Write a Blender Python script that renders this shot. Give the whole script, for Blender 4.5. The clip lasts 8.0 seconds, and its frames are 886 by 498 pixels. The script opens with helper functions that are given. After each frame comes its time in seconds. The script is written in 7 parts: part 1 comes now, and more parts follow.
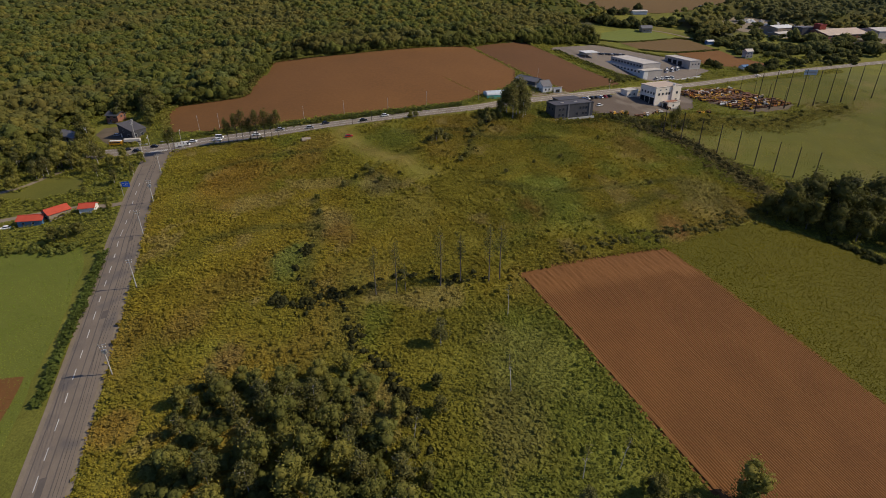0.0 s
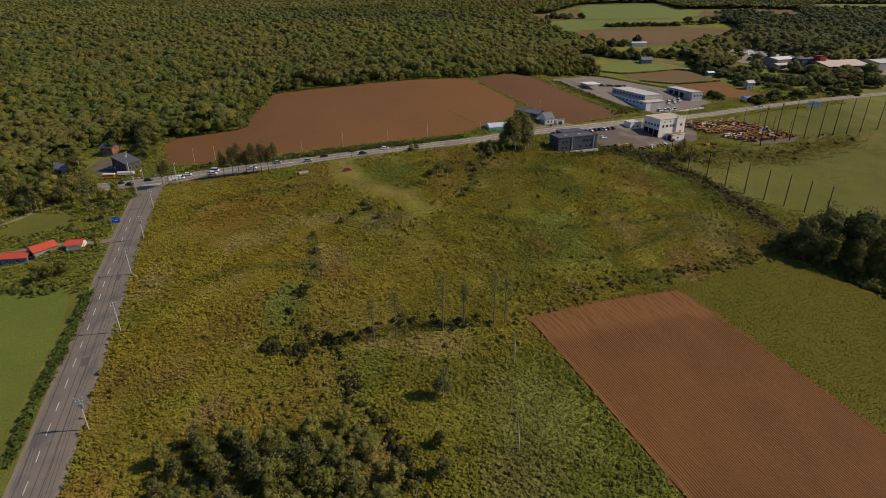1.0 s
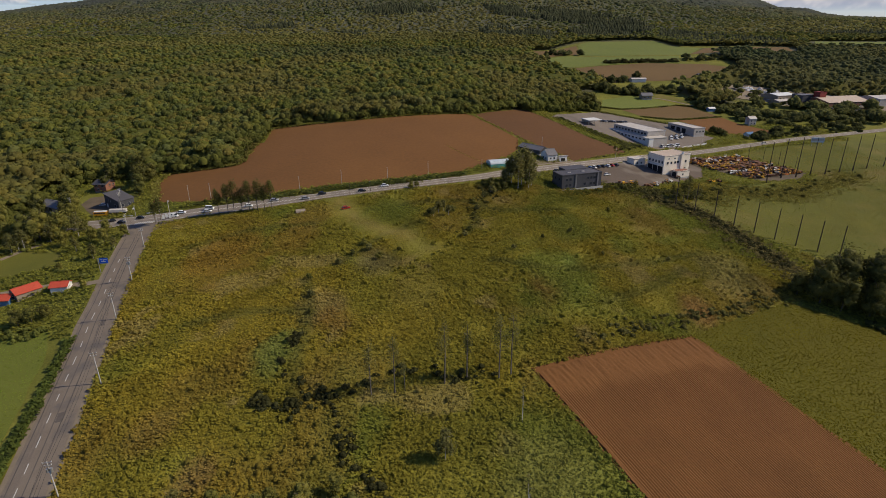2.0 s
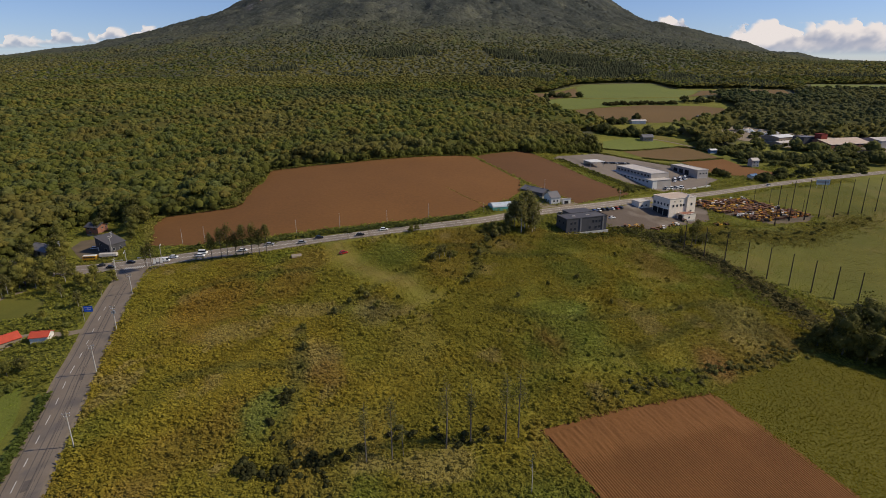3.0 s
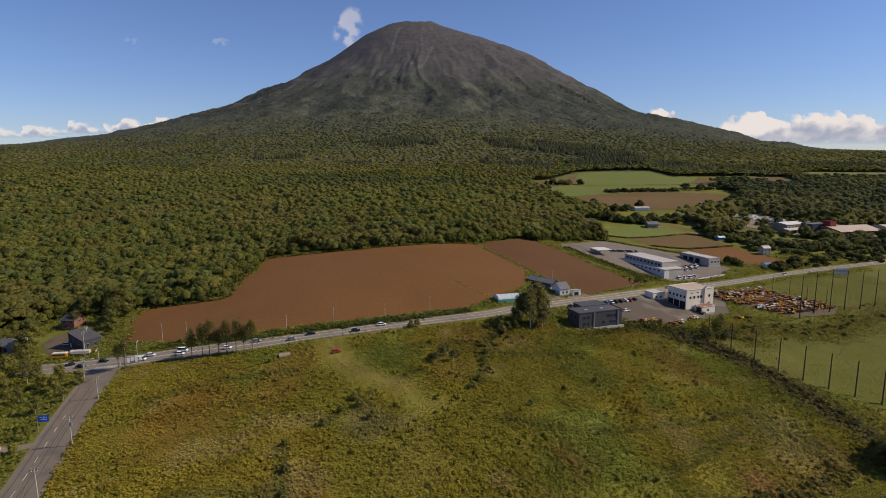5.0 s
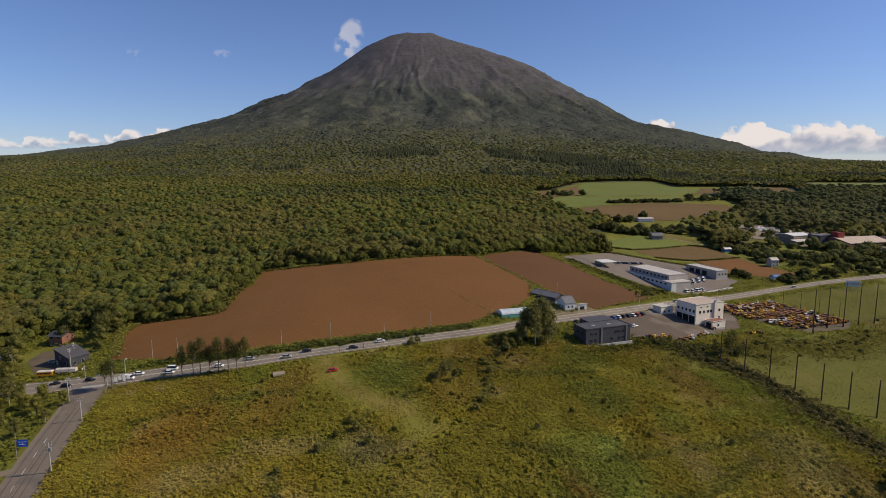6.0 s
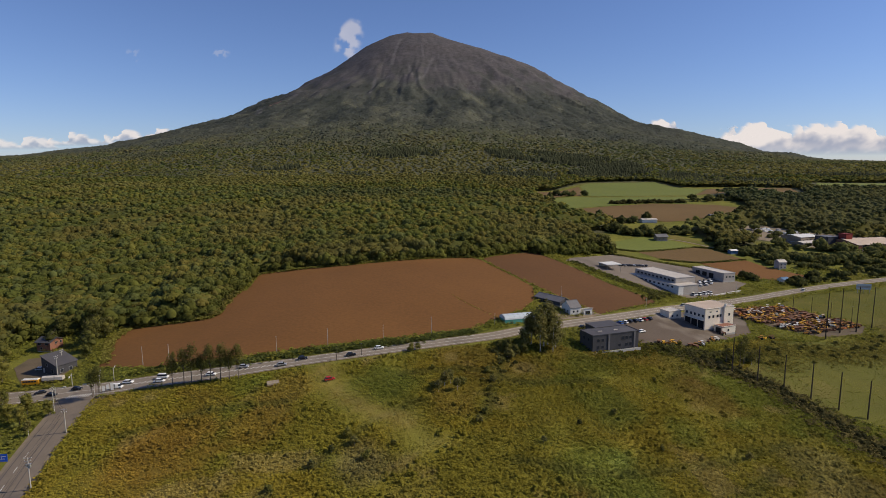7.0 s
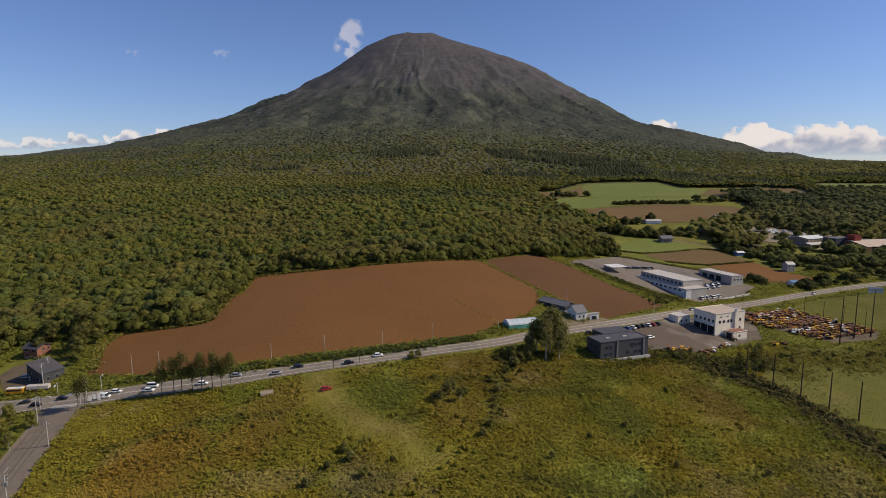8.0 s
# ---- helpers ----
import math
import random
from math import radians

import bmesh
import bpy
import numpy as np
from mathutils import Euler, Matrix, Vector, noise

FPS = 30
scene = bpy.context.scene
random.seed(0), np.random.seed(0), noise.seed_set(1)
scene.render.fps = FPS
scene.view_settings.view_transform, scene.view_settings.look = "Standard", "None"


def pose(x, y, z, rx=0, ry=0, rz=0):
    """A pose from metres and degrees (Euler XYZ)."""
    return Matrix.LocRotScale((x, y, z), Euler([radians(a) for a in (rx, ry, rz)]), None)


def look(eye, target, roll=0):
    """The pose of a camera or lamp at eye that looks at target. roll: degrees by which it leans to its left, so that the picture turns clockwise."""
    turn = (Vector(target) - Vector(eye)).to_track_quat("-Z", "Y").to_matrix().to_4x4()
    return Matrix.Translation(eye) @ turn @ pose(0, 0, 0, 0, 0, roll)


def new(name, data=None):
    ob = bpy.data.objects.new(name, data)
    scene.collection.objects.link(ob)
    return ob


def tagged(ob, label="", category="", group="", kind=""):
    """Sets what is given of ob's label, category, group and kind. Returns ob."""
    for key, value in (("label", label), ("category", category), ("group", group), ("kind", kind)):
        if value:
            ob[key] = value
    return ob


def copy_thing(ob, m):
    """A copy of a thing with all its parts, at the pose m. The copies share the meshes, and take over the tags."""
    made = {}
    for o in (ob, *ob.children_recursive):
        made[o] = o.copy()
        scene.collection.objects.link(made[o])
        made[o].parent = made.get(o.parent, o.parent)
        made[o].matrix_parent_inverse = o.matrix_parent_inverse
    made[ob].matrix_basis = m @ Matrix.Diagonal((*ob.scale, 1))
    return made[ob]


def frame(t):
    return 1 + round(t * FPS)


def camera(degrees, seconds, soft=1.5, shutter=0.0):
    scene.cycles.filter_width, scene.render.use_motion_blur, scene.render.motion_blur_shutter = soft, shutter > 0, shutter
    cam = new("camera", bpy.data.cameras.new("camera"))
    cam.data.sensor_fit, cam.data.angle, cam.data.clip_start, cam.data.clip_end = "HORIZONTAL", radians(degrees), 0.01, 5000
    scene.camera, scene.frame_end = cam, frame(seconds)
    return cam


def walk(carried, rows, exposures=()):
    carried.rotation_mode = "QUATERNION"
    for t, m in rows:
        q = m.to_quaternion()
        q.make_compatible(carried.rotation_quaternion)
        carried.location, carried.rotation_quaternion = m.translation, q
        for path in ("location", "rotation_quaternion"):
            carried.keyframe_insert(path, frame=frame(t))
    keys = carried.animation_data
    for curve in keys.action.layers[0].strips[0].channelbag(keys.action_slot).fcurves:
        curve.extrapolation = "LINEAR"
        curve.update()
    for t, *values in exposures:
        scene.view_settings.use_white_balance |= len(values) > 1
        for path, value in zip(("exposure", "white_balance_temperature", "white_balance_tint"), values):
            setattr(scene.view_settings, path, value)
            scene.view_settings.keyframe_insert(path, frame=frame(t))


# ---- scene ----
cam = camera(77.2, 8.0, soft=0.65)
# seconds, x, y, z, yaw, pitch, roll
ROWS = [
    (0.0, 0.00, 0.00, 99.75, 0.01, -27.61, -0.50),
    (0.5, -0.40, 5.68, 99.85, -0.02, -26.30, -0.49),
    (1.0, -0.88, 11.23, 99.90, -0.08, -24.88, -0.46),
    (1.5, -1.29, 16.69, 100.02, -0.13, -23.35, -0.41),
    (3.0, -2.12, 33.18, 100.28, -0.20, -17.74, -0.28),
    (3.5, -2.36, 38.78, 100.28, -0.20, -15.55, -0.26),
    (4.0, -2.56, 44.22, 100.22, -0.18, -13.30, -0.24),
    (4.5, -2.75, 49.48, 100.16, -0.18, -11.08, -0.23),
    (5.0, -2.92, 54.66, 100.08, -0.17, -9.14, -0.23),
    (5.2, -3.00, 56.75, 100.05, -0.17, -8.62, -0.24),
    (6.3, -3.45, 67.80, 99.96, -0.12, -8.05, -0.27),
    (6.5, -3.56, 69.78, 99.94, -0.12, -8.04, -0.27),
    (7.0, -3.79, 74.76, 99.90, -0.11, -8.03, -0.28),
    (7.5, -4.12, 79.84, 99.86, -0.10, -8.02, -0.27),
    (8.0, -4.48, 85.00, 99.80, -0.10, -8.00, -0.26),
]


def flown(x, y, z, yaw, pitch, roll):
    a, b = radians(yaw), radians(pitch)
    ahead = Vector((-math.sin(a) * math.cos(b), math.cos(a) * math.cos(b), math.sin(b)))
    return look((x, y, z), Vector((x, y, z)) + ahead, roll)


walk(cam, [(t, flown(*row)) for t, *row in ROWS], [(0.0, 0.0), (8.0, 0.0)])

# ---- sky and sun ----
SUN_EL, SUN_AZ = 41.0, 91.0  # degrees above the horizon; clockwise from +y
world = bpy.data.worlds.new("sky")
scene.world = world
world.use_nodes = True
wn = world.node_tree.nodes
sky = wn.new("ShaderNodeTexSky")
sky.sky_type, sky.sun_disc = "NISHITA", False
sky.sun_elevation, sky.sun_rotation = radians(SUN_EL), radians(SUN_AZ)
sky.altitude, sky.air_density, sky.dust_density, sky.ozone_density = 300, 1.0, 0.25, 4.0
wn["Background"].inputs["Strength"].default_value = 0.1
hue = wn.new("ShaderNodeMix")
hue.data_type, hue.blend_type = "RGBA", "MULTIPLY"
hue.inputs[0].default_value, hue.inputs[7].default_value = 1.0, (0.80, 0.83, 1.06, 1)
world.node_tree.links.new(sky.outputs[0], hue.inputs[6])
world.node_tree.links.new(hue.outputs[2], wn["Background"].inputs[0])
sun_data = bpy.data.lights.new("sun", "SUN")
sun_data.energy, sun_data.angle, sun_data.color = 4.4, radians(0.55), (1.0, 0.87, 0.66)
sun = new("sun", sun_data)
to_sun = Vector((math.sin(radians(SUN_AZ)) * math.cos(radians(SUN_EL)), math.cos(radians(SUN_AZ)) * math.cos(radians(SUN_EL)), math.sin(radians(SUN_EL))))
sun.matrix_world = look(to_sun * 300, (0, 0, 0))

# ---- small tools ----
rng = np.random.default_rng(7)


def lattice(ix, iy, seed):
    h = np.sin(ix * 127.1 + iy * 311.7 + seed * 74.7) * 43758.5453
    return h - np.floor(h)


def vnoise(x, y, size, seed=0):
    """Smooth noise from 0 to 1, with features of that size in metres."""
    u, v = np.asarray(x, float) / size, np.asarray(y, float) / size
    i, j = np.floor(u), np.floor(v)
    a, b = u - i, v - j
    a, b = a * a * (3 - 2 * a), b * b * (3 - 2 * b)
    low = lattice(i, j, seed) * (1 - a) + lattice(i + 1, j, seed) * a
    high = lattice(i, j + 1, seed) * (1 - a) + lattice(i + 1, j + 1, seed) * a
    return low * (1 - b) + high * b


def fbm(x, y, size, seed=0, octaves=4):
    total, weight = 0.0, 0.0
    for k in range(octaves):
        total = total + vnoise(x, y, size / 2**k, seed + 3 * k) * 0.5**k
        weight += 0.5**k
    return total / weight


def smooth(a, b, x):
    q = np.clip((np.asarray(x, float) - a) / (b - a), 0, 1)
    return q * q * (3 - 2 * q)


PEAK = (-126.0, 3400.0)
LEFT_R, LEFT_H = [0, 79, 190, 318, 539, 799, 879, 1077, 1352, 1614, 1906, 2231, 2475, 3400, 5200], [852, 878, 845, 782, 623, 477, 452, 346, 269, 203, 162, 145, 140, 110, 60]
RIGHT_R, RIGHT_H = [0, 79, 189, 410, 632, 791, 1040, 1257, 1483, 1681, 1778, 1879, 2010, 2106, 2269, 2434, 2749, 3600, 5200], [852, 876, 824, 749, 662, 568, 420, 301, 258, 200, 160, 156, 98, 84, 90, 108, 110, 100, 60]
FRONT_R, FRONT_H = [0, 80, 190, 400, 600, 800, 1000, 1300, 1600, 2000, 2300, 2600, 5200], [848, 862, 838, 735, 600, 482, 382, 272, 192, 118, 62, 20, -60]
FAR_Y, FAR_Z = [480, 520, 600, 800, 1000, 1200, 1600, 2200, 6000], [34.5, 37.3, 42.4, 54, 68, 84, 112, 140, 190]


def gz(x, y):
    """Height of the ground."""
    x, y = np.broadcast_arrays(np.asarray(x, float), np.asarray(y, float))
    d = y - 200
    low = 3.48 + 0.145 * d - 0.000122 * d * d
    low = np.where(y > 480, np.interp(y, FAR_Y, FAR_Z), low)
    low = np.where(y < 120, -8.9 + (np.clip(y, 60, 120) - 120) * 0.16, low)
    u = x / (1 + (np.abs(x) / 190) ** 6) ** (1 / 6)
    low = low + smooth(900, 500, y) * (-0.0204 * u - 0.00059 * u * u)
    low = low - 26 * smooth(900, 2300, x) * smooth(1200, 2000, y)
    dx, dy = x - PEAK[0], y - PEAK[1]
    r = np.hypot(dx, dy) + 1e-6
    side = smooth(0.25, 0.95, np.abs(dx) / r)
    flank = np.where(dx < 0, np.interp(r, LEFT_R, LEFT_H), np.interp(r, RIGHT_R, RIGHT_H))
    high = np.interp(r, FRONT_R, FRONT_H) * (1 - side) + flank * side
    # gullies that run down the cone
    turn = np.arctan2(dx, -dy)
    bend = 0.16 * (fbm(x, y, 300, 8, 3) - 0.5)
    spur = 0.22 - np.abs(fbm((turn + bend) * 800, r * 0.2, 130, 5, 5) - 0.5) * 1.6
    rough = fbm((turn + bend) * 900, r * 0.2, 60, 15, 4) - 0.5
    high = high + (spur * 52 + rough * 14) * smooth(420, 900, r) * smooth(2300, 1100, r)
    high = high + 26 * (fbm(x, y, 70, 6, 4) - 0.5) * smooth(300, 700, r) * smooth(2200, 1100, r)
    high = high + rough * 4 * smooth(60, 200, r) * smooth(760, 330, r)
    high = high - 400 * smooth(1000, 560, y)
    k = 14.0
    top = np.maximum(low, high)
    return top + k * np.log1p(np.exp(-np.abs(low - high) / k)) * smooth(700, 1200, y)


def g1(x, y):
    return float(gz(x, y))


def inside(poly, x, y):
    x, y = np.asarray(x, float), np.asarray(y, float)
    res = np.zeros(x.shape, bool)
    for (x0, y0), (x1, y1) in zip(poly, poly[1:] + poly[:1]):
        cross = ((y0 > y) != (y1 > y)) & (x < (x1 - x0) * (y - y0) / (y1 - y0 + 1e-12) + x0)
        res ^= cross
    return res


def spline(points, step=4.0):
    """A smooth line through plan points, at even steps."""
    p = [Vector(q) for q in points]
    p = [2 * p[0] - p[1]] + p + [2 * p[-1] - p[-2]]
    out = []
    for a, b, c, d in zip(p, p[1:], p[2:], p[3:]):
        n = max(2, int((c - b).length / step))
        for k in range(n):
            t = k / n
            out.append(0.5 * (2 * b + (c - a) * t + (2 * a - 5 * b + 4 * c - d) * t * t + (3 * b - a - 3 * c + d) * t**3))
    out.append(p[-2])
    return out


def near_line(line, x, y):
    """Distance in plan from a line of points."""
    x, y = np.asarray(x, float), np.asarray(y, float)
    best = np.full(x.shape, 1e9)
    for a, b in zip(line, line[1:]):
        ax, ay, bx, by = a[0], a[1], b[0] - a[0], b[1] - a[1]
        t = np.clip(((x - ax) * bx + (y - ay) * by) / (bx * bx + by * by + 1e-9), 0, 1)
        best = np.minimum(best, np.hypot(x - ax - t * bx, y - ay - t * by))
    return best


# ---- materials ----
def nodes_of(name):
    m = bpy.data.materials.new(name)
    m.use_nodes = True
    t = m.node_tree
    return m, t, t.nodes["Principled BSDF"]


def ramp(t, source, stops):
    r = t.nodes.new("ShaderNodeValToRGB")
    while len(r.color_ramp.elements) < len(stops):
        r.color_ramp.elements.new(0.5)
    for e, (pos, col) in zip(r.color_ramp.elements, stops):
        e.position, e.color = pos, (*col, 1)
    t.links.new(source, r.inputs[0])
    return r.outputs[0]


def noise_node(t, scale, detail=4.0, coord="Object", stretch=None):
    c = t.nodes.new("ShaderNodeTexCoord")
    n = t.nodes.new("ShaderNodeTexNoise")
    n.inputs["Scale"].default_value, n.inputs["Detail"].default_value = scale, detail
    if stretch:
        m = t.nodes.new("ShaderNodeMapping")
        m.inputs["Scale"].default_value = stretch
        t.links.new(c.outputs[coord], m.inputs[0])
        t.links.new(m.outputs[0], n.inputs["Vector"])
    else:
        t.links.new(c.outputs[coord], n.inputs["Vector"])
    return n.outputs["Fac"]


def mixed(t, fac, a, b, mode="MIX"):
    m = t.nodes.new("ShaderNodeMix")
    m.data_type, m.blend_type = "RGBA", mode
    for value, slot in ((fac, 0), (a, 6), (b, 7)):
        if isinstance(value, (int, float)):
            m.inputs[slot].default_value = value
        elif isinstance(value, tuple):
            m.inputs[slot].default_value = (*value, 1)
        else:
            t.links.new(value, m.inputs[slot])
    return m.outputs[2]


def bumped(t, shader, height, strength, distance=0.05):
    b = t.nodes.new("ShaderNodeBump")
    b.inputs["Strength"].default_value, b.inputs["Distance"].default_value = strength, distance
    t.links.new(height, b.inputs["Height"])
    t.links.new(b.outputs[0], shader.inputs["Normal"])


def surface(name, dark, light, scale, rough=0.85, bump=0.3, fine=9.0, metal=0.0, stain=None, depth=0.03):
    """A material with variation at two scales between two colours, and a fine relief."""
    m, t, s = nodes_of(name)
    big, small = noise_node(t, scale), noise_node(t, scale * fine, 6.0)
    c1 = ramp(t, big, [(0.3, dark), (0.7, light)])
    mean = tuple((a + b) / 2 for a, b in zip(dark, light))
    c2 = ramp(t, small, [(0.3, tuple(v * 0.75 for v in mean)), (0.7, tuple(min(1, v * 1.2) for v in mean))])
    col = mixed(t, 0.45, c1, c2)
    if stain:
        col = mixed(t, ramp(t, noise_node(t, scale * 0.4, 5.0), [(0.55, (0, 0, 0)), (0.75, (1, 1, 1))]), col, stain)
    t.links.new(col, s.inputs["Base Color"])
    s.inputs["Roughness"].default_value, s.inputs["Metallic"].default_value = rough, metal
    s.inputs["Specular IOR Level"].default_value = 0.25
    if bump:
        bumped(t, s, small, bump, depth)
    return m


def sheer_leaves(t, shader, colour, share):
    """Let part of the light through, as thin leaves do."""
    thin, mix_ = t.nodes.new("ShaderNodeBsdfTranslucent"), t.nodes.new("ShaderNodeMixShader")
    t.links.new(colour, thin.inputs["Color"])
    mix_.inputs[0].default_value = share
    t.links.new(shader.outputs[0], mix_.inputs[1])
    t.links.new(thin.outputs[0], mix_.inputs[2])
    t.links.new(mix_.outputs[0], t.nodes["Material Output"].inputs["Surface"])


def tinted(name, attribute, scale, rough=0.9, low=0.7, high=1.3, bump=0.4, fine=8.0, depth=0.15, island=0.0, gloss=0.15, sheer=0.0):
    """A material whose base colour is laid on the mesh as an attribute and varied by noise at two scales, and from piece to piece."""
    m, t, s = nodes_of(name)
    a = t.nodes.new("ShaderNodeAttribute")
    a.attribute_name = attribute
    n1, n2 = noise_node(t, scale), noise_node(t, scale * fine, 6.0)
    f1 = ramp(t, n1, [(0.3, (low,) * 3), (0.7, (high,) * 3)])
    f2 = ramp(t, n2, [(0.3, (low,) * 3), (0.7, (high,) * 3)])
    col = mixed(t, 1.0, mixed(t, 1.0, a.outputs["Color"], f1, "MULTIPLY"), f2, "MULTIPLY")
    if island:
        g = t.nodes.new("ShaderNodeNewGeometry")
        f3 = ramp(t, g.outputs["Random Per Island"], [(0.0, (1 - island,) * 3), (1.0, (1 + island,) * 3)])
        col = mixed(t, 1.0, col, f3, "MULTIPLY")
    t.links.new(col, s.inputs["Base Color"])
    s.inputs["Roughness"].default_value, s.inputs["Specular IOR Level"].default_value = rough, gloss
    if bump:
        bumped(t, s, n2, bump, depth)
    if sheer:
        sheer_leaves(t, s, col, sheer)
    return m


def leaf_mat(name, dark, light, island=0.35):
    """Leaves: colour from tree to tree, from clump to clump, and by a fine noise."""
    m, t, s = nodes_of(name)
    g, o = t.nodes.new("ShaderNodeNewGeometry"), t.nodes.new("ShaderNodeObjectInfo")
    c1 = ramp(t, g.outputs["Random Per Island"], [(0.0, tuple(v * (1 - island) for v in dark)), (0.5, tuple((a + b) / 2 for a, b in zip(dark, light))), (1.0, light)])
    f = ramp(t, o.outputs["Random"], [(0.0, (0.8, 0.82, 0.8)), (1.0, (1.2, 1.12, 1.0))])
    col = mixed(t, 1.0, c1, f, "MULTIPLY")
    t.links.new(col, s.inputs["Base Color"])
    s.inputs["Roughness"].default_value, s.inputs["Specular IOR Level"].default_value = 0.75, 0.2
    sheer_leaves(t, s, col, 0.45)
    return m


def plain(name, col, rough=0.5, metal=0.0, vary=0.12, scale=1.5):
    """Paint, plastic or metal sheet with slight soiling."""
    return surface(name, tuple(v * (1 - vary) for v in col), tuple(min(1, v * (1 + vary)) for v in col), scale, rough, 0.08, 7.0, metal)


def cloud_mat(name):
    """Vapour of the far sky, its sunlight given off as emission, clear where it is thin."""
    m, t, s = nodes_of(name)
    tone, dense = t.nodes.new("ShaderNodeAttribute"), t.nodes.new("ShaderNodeAttribute")
    tone.attribute_name, dense.attribute_name = "tone", "cover"
    glow, clear, mix_ = t.nodes.new("ShaderNodeEmission"), t.nodes.new("ShaderNodeBsdfTransparent"), t.nodes.new("ShaderNodeMixShader")
    t.links.new(tone.outputs["Color"], glow.inputs["Color"])
    t.links.new(dense.outputs["Fac"], mix_.inputs[0])
    t.links.new(clear.outputs[0], mix_.inputs[1])
    t.links.new(glow.outputs[0], mix_.inputs[2])
    t.links.new(mix_.outputs[0], t.nodes["Material Output"].inputs["Surface"])
    return m


M = {
    "asphalt": surface("asphalt", (0.16, 0.128, 0.098), (0.21, 0.17, 0.13), 0.25, 0.9, 0.3, 14, stain=(0.10, 0.09, 0.085)),
    "shoulder": surface("gravel", (0.18, 0.145, 0.10), (0.25, 0.2, 0.145), 0.4, 0.95, 0.5, 12),
    "yard": surface("yard_asphalt", (0.088, 0.066, 0.048), (0.118, 0.09, 0.068), 0.1, 0.9, 0.3, 14, stain=(0.2, 0.17, 0.14)),
    "line": surface("road_paint", (0.42, 0.4, 0.36), (0.62, 0.6, 0.55), 1.2, 0.7, 0.1),
    "soil_far": surface("tilled_soil", (0.128, 0.057, 0.015), (0.172, 0.078, 0.021), 0.02, 0.95, 0.5, 30, depth=0.2, stain=(0.112, 0.052, 0.015)),
    "soil_dark": surface("damp_tilled_soil", (0.09, 0.041, 0.013), (0.122, 0.056, 0.018), 0.02, 0.95, 0.5, 30, depth=0.2, stain=(0.078, 0.037, 0.013)),
    "soil_near": surface("ridged_soil", (0.118, 0.051, 0.015), (0.172, 0.075, 0.022), 0.06, 0.95, 0.5, 25, depth=0.1),
    "bark": surface("bark", (0.09, 0.075, 0.06), (0.17, 0.145, 0.12), 2.0, 0.9, 0.5),
    "pale_bark": surface("pale_bark", (0.33, 0.3, 0.26), (0.5, 0.47, 0.42), 2.0, 0.85, 0.3),
    "leaf": leaf_mat("broad_leaves", (0.138, 0.145, 0.034), (0.24, 0.225, 0.052), 0.2),
    "leaf_dark": leaf_mat("dark_leaves", (0.082, 0.088, 0.023), (0.158, 0.152, 0.038), 0.25),
    "leaf_pale": leaf_mat("pale_leaves", (0.125, 0.126, 0.04), (0.22, 0.205, 0.066), 0.2),
    "ground": tinted("grassy_ground", "tone", 0.05, 0.95, 0.8, 1.25, 0.6, 30, 0.3),
    "weeds": tinted("weed_leaves", "tone", 0.06, 0.85, 0.86, 1.16, 0.0, 60, 0.1, 0.13, 0.1, 0.48),
    "forest": tinted("forest_leaves", "tone", 0.02, 0.85, 0.88, 1.14, 0.8, 40, 0.6, 0.12, 0.08, 0.55),
    "cloud": cloud_mat("cloud_vapour"),
}


def mesh_object(name, verts, faces, material, smooth_shade=False):
    me = bpy.data.meshes.new(name)
    me.from_pydata(verts, [], faces)
    me.materials.append(material)
    if smooth_shade:
        me.polygons.foreach_set("use_smooth", [True] * len(me.polygons))
    me.update()
    return new(name, me)


def fast_mesh(name, verts, faces, material, tone=None, smooth_shade=False):
    """One mesh from arrays of places (n, 3), of triangles or quads (m, 3 or 4), and of a colour per place."""
    me = bpy.data.meshes.new(name)
    verts, faces = np.asarray(verts, np.float32), np.asarray(faces, np.int32)
    n, k = faces.shape
    me.vertices.add(len(verts))
    me.vertices.foreach_set("co", verts.ravel())
    me.loops.add(n * k)
    me.loops.foreach_set("vertex_index", faces.ravel())
    me.polygons.add(n)
    me.polygons.foreach_set("loop_start", np.arange(0, n * k, k, dtype=np.int32))
    if smooth_shade:
        me.polygons.foreach_set("use_smooth", np.ones(n, bool))
    if tone is not None:
        a = me.color_attributes.new("tone", "FLOAT_COLOR", "POINT")
        a.data.foreach_set("color", np.concatenate([tone, np.ones((len(tone), 1))], 1).astype(np.float32).ravel())
    me.materials.append(material)
    me.update(calc_edges=True)
    return new(name, me)


def part(name, bm, material, parent, label=""):
    me = bpy.data.meshes.new(name)
    bm.to_mesh(me)
    bm.free()
    me.materials.append(material)
    ob = new(name, me)
    ob.parent = parent
    return tagged(ob, label)


def thing(name, label, category, group="", kind=""):
    return tagged(new(name), label, category, group, kind)


def put(ob, x, y, turn=0.0, z=None, scale=1.0):
    ob.matrix_world = Matrix.LocRotScale((x, y, g1(x, y) if z is None else z), Euler((0, 0, radians(turn))), (scale,) * 3)
    return ob


